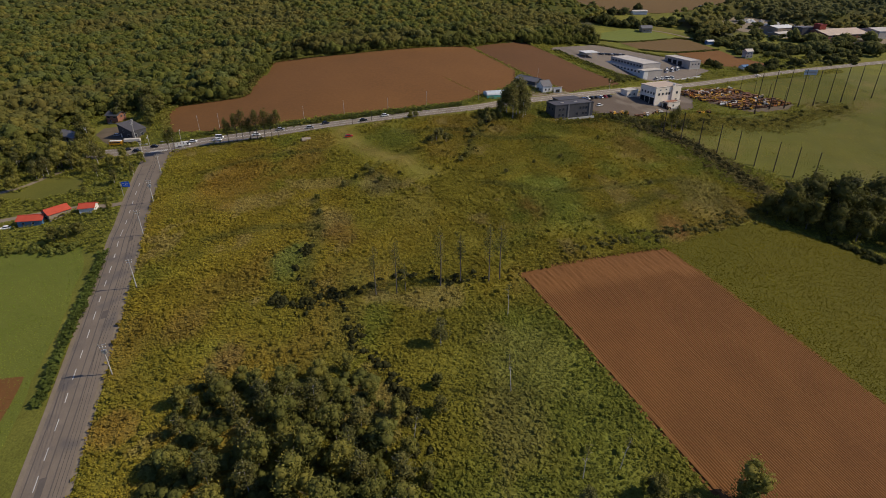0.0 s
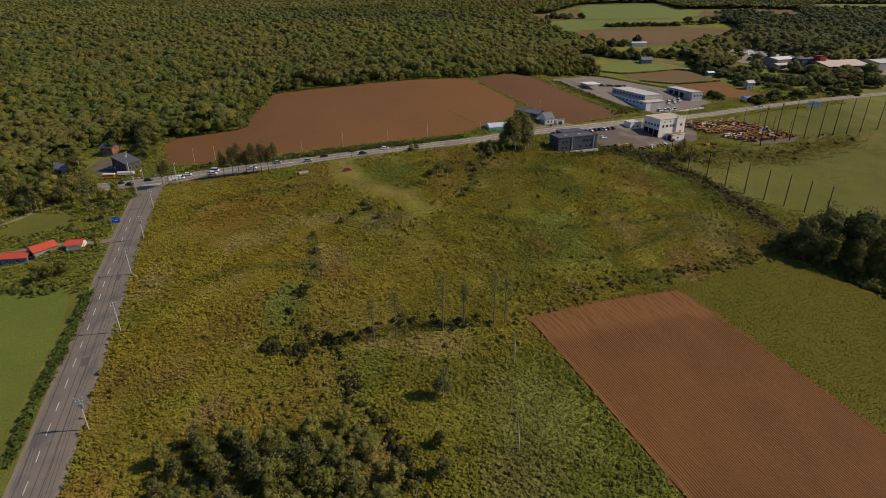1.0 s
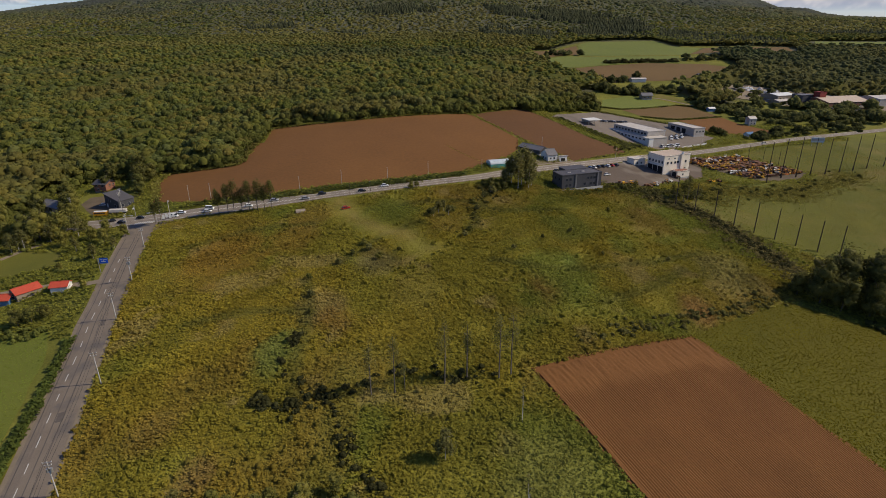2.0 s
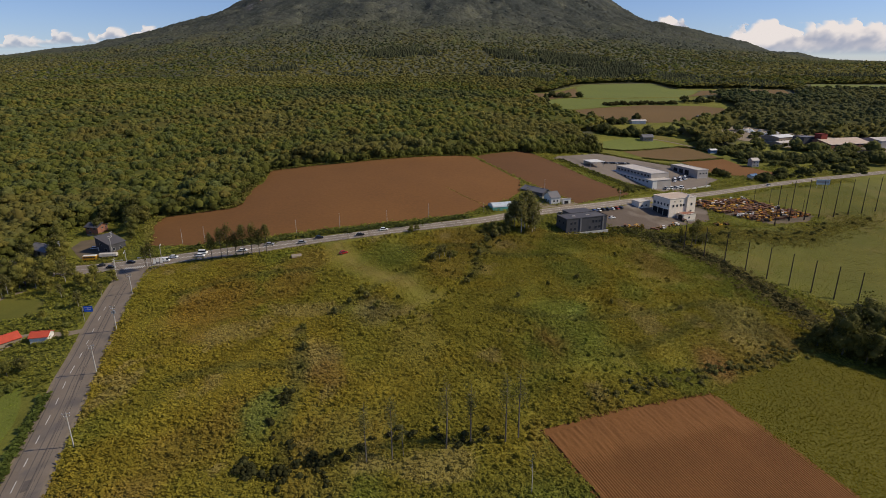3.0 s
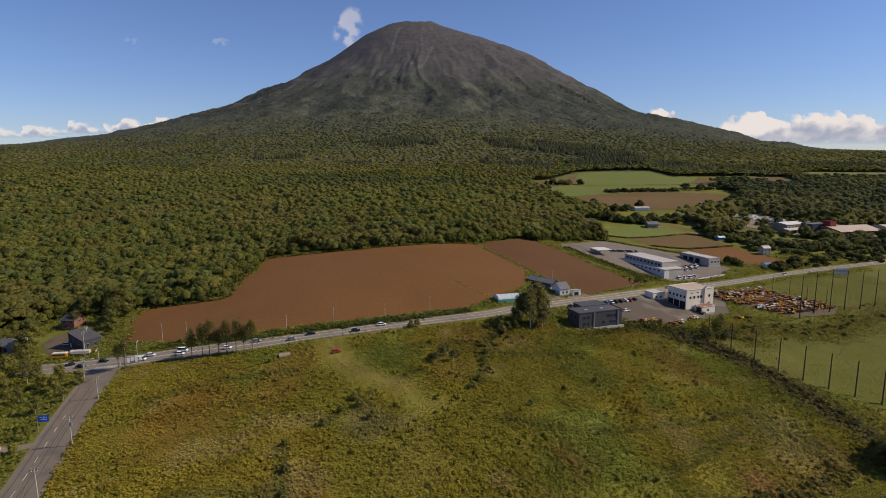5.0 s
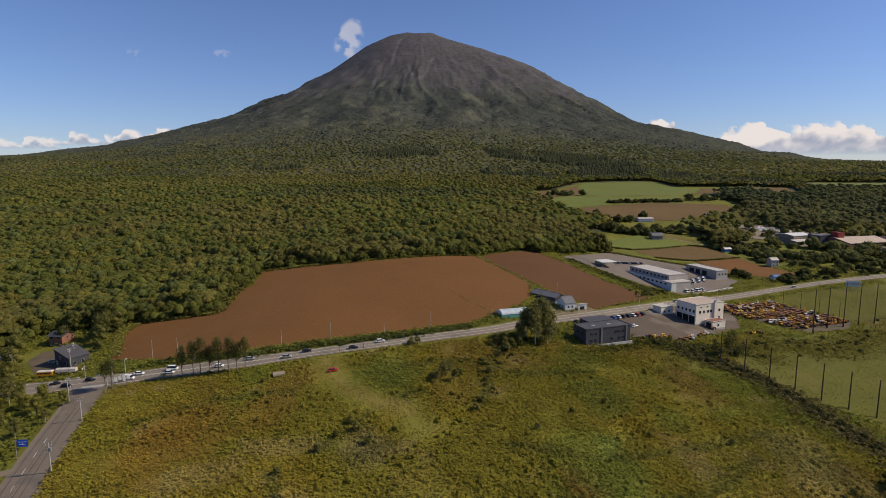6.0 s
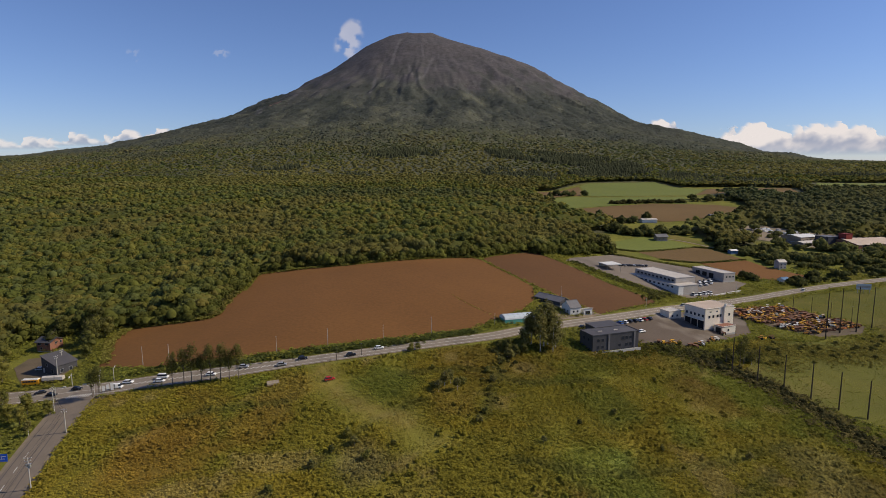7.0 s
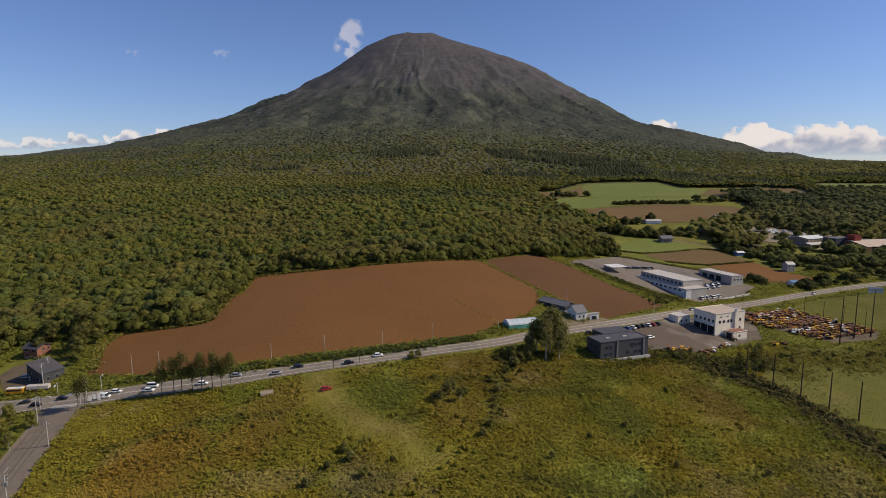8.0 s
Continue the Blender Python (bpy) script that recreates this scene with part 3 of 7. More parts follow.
M["patching"] = surface("asphalt_patch", (0.095, 0.08, 0.068), (0.125, 0.105, 0.09), 0.6, 0.95, 0.3, 12)
for first, length, width, shift in ((128, 4, 2.4, -1.6), (150, 7, 1.8, 0.8), (176, 3.5, 2.0, -2.2), (205, 3.0, 2.6, 1.0), (214, 4.5, 2.2, -1.2), (262, 5, 1.6, -2.6)):
    keep = []
    for p, q in zip(TOWN_ROAD, TOWN_ROAD[1:]):
        if first - 60 <= p[1] < first - 60 + length + 4:
            keep.append(p)
    if len(keep) > 1:
        ribbon("asphalt_patch", keep[:3], width, M["patching"], 0.152, parent=road, shift=shift)
for shift in (4.9, 0.2, -2.0):
    ribbon("tyre_mark", [p for p in TOWN_ROAD if 60 < p[1] < 292], 0.35, M["patching"], 0.148, parent=road, shift=shift)
patch("road_crossing", [(-176, 299.4), (-138, 299.4), (-144, 294), (-147, 286), (-149, 280), (-158, 280), (-162, 288), (-168, 295)], M["asphalt"], "wide asphalt mouth of the crossing", "road", 0.2)
DRIVE = spline([(-140, 241), (-150, 240), (-156, 239), (-173, 240.5), (-191, 237.5), (-215, 233), (-260, 236)])
GARDEN_LANE = spline([(-232, 258), (-217, 266), (-212, 272), (-208, 278), (-200, 286)])
ribbon("road_drive", DRIVE, 3.6, M["shoulder"], 0.1, "pale gravel drive to the red-roofed sheds", "drive", "structure")
ribbon("road_lane", GARDEN_LANE, 3.0, M["shoulder"], 0.1, "narrow gravel garden lane", "lane", "structure")
patch("pavement_house", [(-196, 317), (-180, 318), (-180, 332), (-190, 342), (-203, 346), (-212, 344), (-212, 334), (-203, 324)], M["dirt"], "brown dirt forecourt of the houses", "yard", 0.12)
patch("pavement_farm", [(58, 362), (78, 372), (86, 378), (78, 384), (66, 382), (56, 374)], M["shoulder"], "gravel yard before the farmhouse", "yard", 0.16)

# ---- the ridged field ----
patch("ground_headland", [(26.8, 173.6), (40, 179.6), (70, 190.2), (88, 196.8), (92, 192.2), (134, 126), (179, 56), (83, 56), (63, 98)], M["soil_near"], "flat reddish brown soil round the ridges", "field", 0.17)


def ridged_field():
    along, across = Vector((36, -75)).normalized(), Vector((75, 36)).normalized()
    o = Vector((28, 173))
    spacing, n_across = 0.8, 6
    cols = np.arange(0, 175, spacing / n_across)
    rows = np.linspace(-32, 150, 92)
    A, B = np.meshgrid(cols, rows)
    A = A + 0.12 * (vnoise(A, B, 9, 3) - 0.5)
    x, y = o.x + A * across.x + B * along.x, o.y + A * across.y + B * along.y
    keep = inside(PLOUGH, x, y)
    # the headland at the far end is worked flat
    head = near_line([(28, 173), (88, 195), (92, 192)], x, y)
    edge = near_line([(28, 173), (64, 98), (84, 56)], x, y)
    tall = smooth(10, 14, head + 3 * (vnoise(x, y, 5, 9) - 0.5)) * smooth(0.6, 1.8, edge)
    lanes = np.where(np.abs((A / spacing) % 26 - 13) < 0.5, 0.8, 1.0)
    z = gz(x, y) + 0.25 + 0.1 * tall * lanes * np.sin(A / spacing * 2 * math.pi) + (0.12 + 0.3 * (1 - tall)) * vnoise(x, y, 0.9, 4) + 0.12 * vnoise(x, y, 3.5, 14)
    r, c = A.shape
    ids = np.arange(r * c).reshape(r, c)
    full = keep[:-1, :-1] & keep[1:, 1:] & keep[:-1, 1:] & keep[1:, :-1]
    q = np.stack([ids[:-1, :-1], ids[1:, :-1], ids[1:, 1:], ids[:-1, 1:]], -1)[full]
    ob = fast_mesh("ground_ridged_field", np.stack([x, y, z], -1).reshape(-1, 3), q, M["soil_near"], None, True)
    return tagged(ob, "reddish brown field ploughed in straight ridges", "field", kind="structure")


ridged_field()

# ---- woods ----
ICO = bmesh.new()
bmesh.ops.create_icosphere(ICO, subdivisions=1, radius=1)
ICO_V = np.array([v.co[:] for v in ICO.verts])
ICO_F = np.array([[v.index for v in f.verts] for f in ICO.faces])
ICO.free()


def crown_template(seed, tall, clumps, size, lobes, detail):
    """Triangles of a crown one unit wide: several overlapping lobes under many small tilted leaf clumps."""
    r = np.random.default_rng(seed)
    ball, faces = detail
    heads = [(np.array([0.0, 0.0, 0.12 * tall]), 0.34)]
    for k in range(lobes - 1):
        a, q = 2.4 * k + r.random() * 0.8, 0.14 + 0.2 * r.random()
        heads.append((np.array([math.cos(a) * q, math.sin(a) * q, tall * (0.34 * r.random() - 0.1 - 0.3 * q)]), 0.15 + 0.13 * r.random()))
    verts, tris, count = [], [], 0
    for c, rad in heads:
        keep = faces[ball[faces].mean(1)[:, 2] > -0.35]
        v = ball * (0.7 + 0.3 * r.random((len(ball), 1))) * rad * np.array([1, 1, tall]) + c
        verts.append(v), tris.append(keep + count)
        count += len(v)
    for _ in range(clumps):
        c, rad = heads[r.integers(0, len(heads))]
        d = r.normal(size=3)
        d /= np.linalg.norm(d)
        d[2] = abs(d[2]) * 1.1 - 0.25
        p = c + d * np.array([1, 1, tall]) * rad * (0.82 + 0.36 * r.random())
        n = d + r.normal(size=3) * 0.55
        n /= np.linalg.norm(n)
        u = np.cross(n, r.normal(size=3))
        u /= np.linalg.norm(u)
        w = np.cross(n, u)
        s = size * (0.55 + 0.9 * r.random())
        verts.append(np.array([p + u * s, p - 0.5 * u * s + 0.8 * w * s, p - 0.5 * u * s - 0.8 * w * s]) + r.normal(size=(3, 3)) * size * 0.15)
        tris.append(np.array([[count, count + 1, count + 2]]))
        count += 3
    return np.concatenate(verts), np.concatenate(tris)


def wood(name, places, widths, templates, tones, label, sink=0.25, squat=1.0, floor_mesh=None, drape=False):
    """Many crowns joined into one mesh of stuff."""
    n = len(places)
    pick = rng.integers(0, len(templates), n)
    turn = rng.random(n) * 2 * math.pi
    V, F, C = [], [], []
    count = 0
    for k, (tv, tf) in enumerate(templates):
        sel = np.where(pick == k)[0]
        if not len(sel):
            continue
        c, s = np.cos(turn[sel])[:, None], np.sin(turn[sel])[:, None]
        w = widths[sel][:, None]
        hgt = w * (0.8 + 0.55 * rng.random((len(sel), 1))) * np.broadcast_to(squat, n)[sel][:, None]
        x, y = tv[:, 0][None] * c - tv[:, 1][None] * s, tv[:, 0][None] * s + tv[:, 1][None] * c
        z = tv[:, 2][None] * hgt
        p = places[sel]
        v = np.stack([x * w + p[:, :1], y * w + p[:, 1:2], z + p[:, 2:3] + hgt * sink], -1).reshape(-1, 3)
        if drape:
            v[:, 2] = gz(v[:, 0], v[:, 1]) + (z + 0.1 * hgt).ravel() - 0.3
        f = (tf[None] + (np.arange(len(sel)) * len(tv))[:, None, None]).reshape(-1, 3) + count
        V.append(v), F.append(f), C.append(np.repeat(tones[sel], len(tv), 0))
        count += len(v)
    if floor_mesh:
        V.append(floor_mesh[0]), F.append(floor_mesh[1] + count), C.append(floor_mesh[2])
    ob = fast_mesh(name, np.concatenate(V), np.concatenate(F), M["forest"], np.concatenate(C), True)
    return tagged(ob, label, "wood", kind="stuff")


def scatter(x0, x1, y0, y1, gap):
    x, y = np.meshgrid(np.arange(x0, x1, gap), np.arange(y0, y1, gap))
    x = x + gap * 0.9 * (rng.random(x.shape) - 0.5)
    y = y + gap * 0.9 * (rng.random(y.shape) - 0.5)
    return x.ravel(), y.ravel()


FIELD_RIM = [Vector(p) for p in BIG_FIELD[:13] + DARK_FIELD[:3]]


def wooded(x, y):
    ok = inside(WOOD_EDGE, x, y) | inside(EAST_WOOD, x, y)
    for p in CLEAR + [WORKS, WORKS_FRONT]:
        ok &= ~inside(p, x, y)
    ok &= (near_line(HIGHWAY[::4], x, y) > 14) & (near_line(FIELD_RIM, x, y) > 6)
    for p in (FAR_GREEN, FAR_GREEN_2, FAR_SOIL, FAR_FIELD_A, FAR_FIELD_B):
        ok &= near_line([Vector(q) for q in p + p[:1]], x, y) > 9
    ok &= np.abs(x) < 0.83 * y + 34
    return ok


def rim_rise(x, y):
    """The wood's leaves come down to the ground along the clearings."""
    d = np.full(np.shape(x), 99.0)
    for p in (FAR_GREEN, FAR_GREEN_2, FAR_SOIL, FAR_FIELD_A, FAR_FIELD_B, MID_GREEN, WORKS, BIG_FIELD):
        d = np.minimum(d, near_line([Vector(q) for q in p + p[:1]], x, y))
    return smooth(5, 15, d)


def under_leaves(y0, y1, step, lift):
    """The lower leaves that close the gaps between crowns, as an uneven sheet."""
    gx_, gy_ = np.arange(-0.83 * y1 - 40, 0.83 * y1 + 40, step), np.arange(y0, y1 + step, step)
    x, y = np.meshgrid(gx_, gy_)
    x, y = x + step * 0.6 * (rng.random(x.shape) - 0.5), y + step * 0.6 * (rng.random(x.shape) - 0.5)
    ok = wooded(x, y)
    z = gz(x, y)
    ok &= z < 360
    tone = wood_tone(x.ravel(), y.ravel(), z.ravel())
    z = z + (lift + lift * 0.7 * (rng.random(x.shape) - 0.5)) * rim_rise(x, y) * (1 - 0.38 * smooth(600, 1150, y))
    n, m = x.shape
    i = np.arange(n * m).reshape(n, m)
    q = np.stack([i[:-1, :-1], i[:-1, 1:], i[1:, 1:], i[1:, :-1]], -1)
    good = ok.ravel()[q].all(-1)
    q = q[good]
    tri = np.concatenate([q[:, [0, 1, 2]], q[:, [0, 2, 3]]])
    used = np.unique(tri)
    back = np.zeros(n * m, int)
    back[used] = np.arange(len(used))
    return np.stack([x, y, z], -1).reshape(-1, 3)[used], back[tri], tone[used]


WOODS = [(0.078, 0.082, 0.018), (0.092, 0.088, 0.02), (0.062, 0.068, 0.018), (0.105, 0.092, 0.022), (0.075, 0.084, 0.026), (0.068, 0.076, 0.018)]


def wood_tone(x, y, z):
    base = np.array(WOODS)[rng.integers(0, len(WOODS), len(x))]
    base = mix3(base, (0.098, 0.082, 0.026), 0.55 * smooth(0.5, 0.66, fbm(x, y, 90, 19)))
    dark = smooth(0.53, 0.62, fbm(x * 0.5, y, 150, 13)) * smooth(600, 900, y)
    base = mix3(base, (0.05, 0.057, 0.027), dark * 0.5)
    base = mix3(base, (0.04, 0.048, 0.024), 0.75 * smooth(330, 400, x) * smooth(660, 690, y) * smooth(980, 930, y))
    base = mix3(base, (0.115, 0.102, 0.034), 0.6 * smooth(0.5, 0.66, fbm(x * 0.6, y, 220, 17)) * smooth(500, 900, y) * smooth(2300, 1500, y))
    # crowns take a greyish haze colour the farther away they stand
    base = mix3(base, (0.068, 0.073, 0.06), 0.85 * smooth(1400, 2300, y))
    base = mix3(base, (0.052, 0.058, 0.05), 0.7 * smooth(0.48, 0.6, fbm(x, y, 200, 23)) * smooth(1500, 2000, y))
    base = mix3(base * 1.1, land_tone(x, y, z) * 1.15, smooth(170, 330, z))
    # the last factor also lightens the middle distance for haze
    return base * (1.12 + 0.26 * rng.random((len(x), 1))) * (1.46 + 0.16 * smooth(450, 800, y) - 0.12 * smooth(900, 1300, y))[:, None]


near_crowns = [crown_template(k, 0.6 + 0.07 * k, 112, 0.064, 7, (ICO_V, ICO_F)) for k in range(6)]
mid_crowns = [crown_template(20 + k, 0.5 + 0.08 * k, 13, 0.12, 3, (ICO_V, ICO_F)) for k in range(5)]
dome_v = np.array([[0.5 * math.cos(a), 0.5 * math.sin(a), -0.12] for a in np.linspace(0, 2 * math.pi, 7)[:-1]] + [[0, 0, 0.4]])
dome_f = np.array([[i, (i + 1) % 6, 6] for i in range(6)])
domes = [(dome_v * (0.75 + 0.5 * np.random.default_rng(60 + k).random((7, 1))), dome_f) for k in range(5)]
far_crowns = [crown_template(40 + k, 0.36 + 0.1 * k, 4, 0.18, 2, (ICO_V, ICO_F)) for k in range(4)]
for tag, y0, y1, gap, crowns, width in (("near", 236, 640, 6.3, near_crowns, 10.6), ("middle", 640, 1150, 7.6, mid_crowns, 11.0), ("far", 1120, 2350, 13.6, far_crowns, 16.5), ("mountain", 1650, 3500, 12.5, domes, 18.0)):
    x, y = scatter(-3200, 3200, y0, y1, gap)
    ok = wooded(x, y)
    x, y = x[ok], y[ok]
    z = gz(x, y)
    keep = (z < 470 + 240 * (fbm(x, y, 160, 81) - 0.5) + 220 * (rng.random(len(x)) - 0.5)) & (y < 3650)
    for p in CONIFERS:
        keep &= ~inside(p, x, y) | (fbm(x, y, 55, 35) < 0.4)
    if tag == "far":
        keep &= rng.random(len(x)) < smooth(2350, 1700, y)
    if tag == "mountain":
        keep &= rng.random(len(x)) < smooth(1650, 2200, y)
    keep &= rng.random(len(x)) < smooth(520, 360, z + 160 * (fbm(x, y, 160, 81) - 0.5))
    x, y, z = x[keep], y[keep], z[keep]
    lift = {"near": 4.0, "middle": 4.5, "far": 2.0, "mountain": 0.5}[tag] + (2.0 * rng.random(len(x)) if tag in ("near", "middle") else 0)
    if tag in ("near", "middle"):
        lift = lift * rim_rise(x, y)
    widths = width * (0.6 + 0.75 * rng.random(len(x)) ** 1.3)
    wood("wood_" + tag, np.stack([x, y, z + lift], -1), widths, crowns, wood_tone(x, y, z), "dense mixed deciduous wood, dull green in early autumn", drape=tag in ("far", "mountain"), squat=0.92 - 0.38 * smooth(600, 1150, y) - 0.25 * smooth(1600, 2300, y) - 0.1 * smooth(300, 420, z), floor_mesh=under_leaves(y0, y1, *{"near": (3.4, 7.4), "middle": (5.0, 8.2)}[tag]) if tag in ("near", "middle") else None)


def spires(name, polys, gap, label):
    """Dark conifers in close stands: two-tiered tapering crowns joined into one mesh of stuff."""
    ring = [(0.5 * math.cos(a), 0.5 * math.sin(a)) for a in np.linspace(0, 2 * math.pi, 7)[:-1]]
    tv = np.array([[a, b, 0.0] for a, b in ring] + [[0, 0, 0.72]] + [[a * 0.62, b * 0.62, 0.42] for a, b in ring] + [[0, 0, 1.0]])
    tf = np.array([[i, (i + 1) % 6, 6] for i in range(6)] + [[7 + i, 7 + (i + 1) % 6, 13] for i in range(6)])
    xs, ys = [], []
    for p in polys:
        x, y = scatter(min(q[0] for q in p), max(q[0] for q in p), min(q[1] for q in p), max(q[1] for q in p), gap)
        ok = inside(p, x + 9 * (fbm(x, y, 40, 33) - 0.5), y + 30 * (fbm(x, y, 40, 34) - 0.5))
        ok &= (rng.random(len(x)) < 0.85) & (fbm(x, y, 55, 35) > 0.36)
        xs.append(x[ok]), ys.append(y[ok])
    x, y = np.concatenate(xs), np.concatenate(ys)
    n = len(x)
    tall, wide = 6.0 + 4.5 * rng.random(n), 6.0 + 3.5 * rng.random(n)
    wob = 0.8 + 0.4 * rng.random((n, len(tv)))
    v = np.stack([tv[:, 0] * wide[:, None] * wob + x[:, None], tv[:, 1] * wide[:, None] * wob + y[:, None], tv[:, 2] * tall[:, None] + (gz(x, y) + 1.0)[:, None]], -1).reshape(-1, 3)
    f = (tf[None] + (np.arange(n) * len(tv))[:, None, None]).reshape(-1, 3)
    tone = np.array((0.088, 0.097, 0.052)) * (0.75 + 0.5 * rng.random((n, 1)))
    return tagged(fast_mesh(name, v, f, M["forest"], np.repeat(tone, len(tv), 0)), label, "wood", kind="stuff")


spires("conifer_stands", CONIFERS, 7.0, "dark stands of planted conifers on the lower slope")

# ---- weeds of the meadow ----


def weeds(name, x, y, tone, size, leaves, tall, label, base=0.0, leaf=0.44):
    n = len(x)
    z = gz(x, y) + base
    s = size * (0.6 + 0.8 * rng.random(n))
    ang = rng.random((n, leaves)) * 2 * math.pi
    rad = np.sqrt(rng.random((n, leaves))) * s[:, None] * 0.7
    hgt = s[:, None] * tall * (0.35 + 0.65 * rng.random((n, leaves)))
    c = np.stack([x[:, None] + rad * np.cos(ang), y[:, None] + rad * np.sin(ang), z[:, None] + hgt], -1)
    nrm = rng.normal(size=(n, leaves, 3)) * 0.36 + np.array([0, 0, 1.0])
    nrm /= np.linalg.norm(nrm, axis=-1, keepdims=True)
    u = np.cross(nrm, rng.normal(size=(n, leaves, 3)))
    u /= np.linalg.norm(u, axis=-1, keepdims=True)
    w = np.cross(nrm, u)
    ls = (s[:, None] * leaf * (0.7 + 0.6 * rng.random((n, leaves))))[..., None]
    tri = np.stack([c + u * ls, c - 0.6 * u * ls + 0.75 * w * ls, c - 0.6 * u * ls - 0.75 * w * ls], 2).reshape(-1, 3)
    f = np.arange(len(tri)).reshape(-1, 3)
    ob = fast_mesh(name, tri, f, M["weeds"], np.repeat(tone, leaves * 3, 0))
    return tagged(ob, label, "weeds", kind="stuff")


x, y = scatter(-160, 245, -20, 385, 0.97)
thin = rng.random(len(x)) < smooth(-20, 66, y)
x, y = x[thin], y[thin]
ok = inside(MEADOW, x, y) & ~inside(RANGE, x, y) & ~inside(YARD, x, y) & ~inside(PLOUGH, x, y)
x, y = x[ok], y[ok]
worn = near_line(TRACK, x, y) + 5 * (fbm(x, y, 7, 103) - 0.5)
ok = worn > 0.9
x, y, worn = x[ok], y[ok], worn[ok]
hgt = (0.45 + 1.1 * fbm(x, y, 12, 101)) * (0.42 + 0.58 * smooth(2, 15, worn))
weeds("meadow_weeds", x, y, meadow_tone(x, y) * (1.42 + 0.36 * smooth(30, -90, x))[:, None], 0.98 * hgt, 7, 0.62, "rough olive and golden weeds on fallow land", 0.0, 0.38)
# taller tussocks and seedling shrubs among the weeds
tx, ty = scatter(-140, 200, 92, 340, 3.2)
ok = inside(MEADOW, tx, ty) & ~inside(RANGE, tx, ty) & ~inside(YARD, tx, ty) & ~inside(PLOUGH, tx, ty) & (near_line(TRACK, tx, ty) > 7)
ok &= fbm(tx, ty, 26, 161) + 0.28 * (rng.random(len(tx)) - 0.5) + 0.1 * smooth(-60, 60, tx) > 0.62
tx, ty = tx[ok], ty[ok]
tagged(wood("meadow_tussocks", np.stack([tx, ty, gz(tx, ty)], -1), 1.5 + 1.7 * rng.random(len(tx)), far_crowns, meadow_tone(tx, ty) * (1.25 + 0.45 * rng.random((len(tx), 1))), "tall tussocks and low shrubs among meadow weeds", 0.15), category="shrubs")


# low plants of the crop, in rows
cx_, cy_ = scatter(88, 205, 70, 232, 0.66)
ok = inside(CROP, cx_, cy_)
cx_, cy_ = cx_[ok], cy_[ok]
crop_tone = mix3((0.118, 0.106, 0.004), (0.155, 0.13, 0.005), fbm(cx_, cy_, 14, 121)) * (0.75 + 0.5 * fbm(cx_, cy_, 3, 125))[:, None]
weeds("crop_plants", cx_, cy_, crop_tone, np.full(len(cx_), 0.5), 4, 0.22, "low leafy green crop plants in close rows", 0.14)


def grass(name, poly, gap, size, tone_a, tone_b, label):
    x0, x1, y0, y1 = min(p[0] for p in poly), max(p[0] for p in poly), min(p[1] for p in poly), max(p[1] for p in poly)
    x, y = scatter(max(x0, -230), min(x1, 330), max(y0, 90), y1, gap)
    ok = inside(poly, x, y)
    x, y = x[ok], y[ok]
    tone = mix3(tone_a, tone_b, smooth(0.38, 0.66, fbm(x, y, 26, 131))) * (0.8 + 0.4 * fbm(x, y, 4, 135))[:, None]
    weeds(name, x, y, tone * 1.2, np.full(len(x), size), 2, 0.14, label, 0.1)


grass("range_grass", RANGE, 0.78, 0.5, (0.118, 0.13, 0.016), (0.19, 0.16, 0.034), "short tufts of grass on the practice range")
rx_, ry_ = scatter(130, 350, 238, 480, 1.35)
ok = inside(RANGE, rx_, ry_) & (fbm(rx_, ry_, 11, 151) + 0.15 * (rng.random(len(rx_)) - 0.5) > 0.46)
rx_, ry_ = rx_[ok], ry_[ok]
weeds("range_weeds", rx_, ry_, mix3((0.15, 0.145, 0.022), (0.26, 0.19, 0.06), smooth(0.45, 0.62, fbm(rx_, ry_, 17, 153))), 0.3 + 0.3 * fbm(rx_, ry_, 5, 155), 5, 0.14, "rougher grass and dry tufts on the range", 0.1)
fx, fy = scatter(-300, 345, 200, 545, 1.55)
ok = ~inside(MEADOW, fx, fy) & ~inside(LEFT_LAWN, fx, fy) & ~inside(WOOD_EDGE, fx, fy) & ~inside(CROP, fx, fy) & (near_line(HIGHWAY[::2], fx, fy) > 6.2) & (near_line(TOWN_ROAD[::2], fx, fy) > 8)
for p in CLEAR + [GARDEN_LAWN, [(-196, 316), (-178, 318), (-178, 336), (-186, 346), (-200, 352), (-216, 350), (-222, 334), (-204, 322)]]:
    ok &= ~inside(p, fx, fy)
for path_ in (DRIVE, GARDEN_LANE):
    ok &= near_line(path_, fx, fy) > 2.4
fx, fy = fx[ok], fy[ok]
weeds("verge_weeds", fx, fy, land_tone(fx, fy, fx * 0) * 1.75, 0.75 + 0.9 * fbm(fx, fy, 9, 141), 5, 0.9, "uneven grass and weeds round fields and houses")
grass("hay_grass", LEFT_LAWN, 0.8, 0.5, (0.145, 0.185, 0.024), (0.185, 0.2, 0.032), "short grass of the hay field")


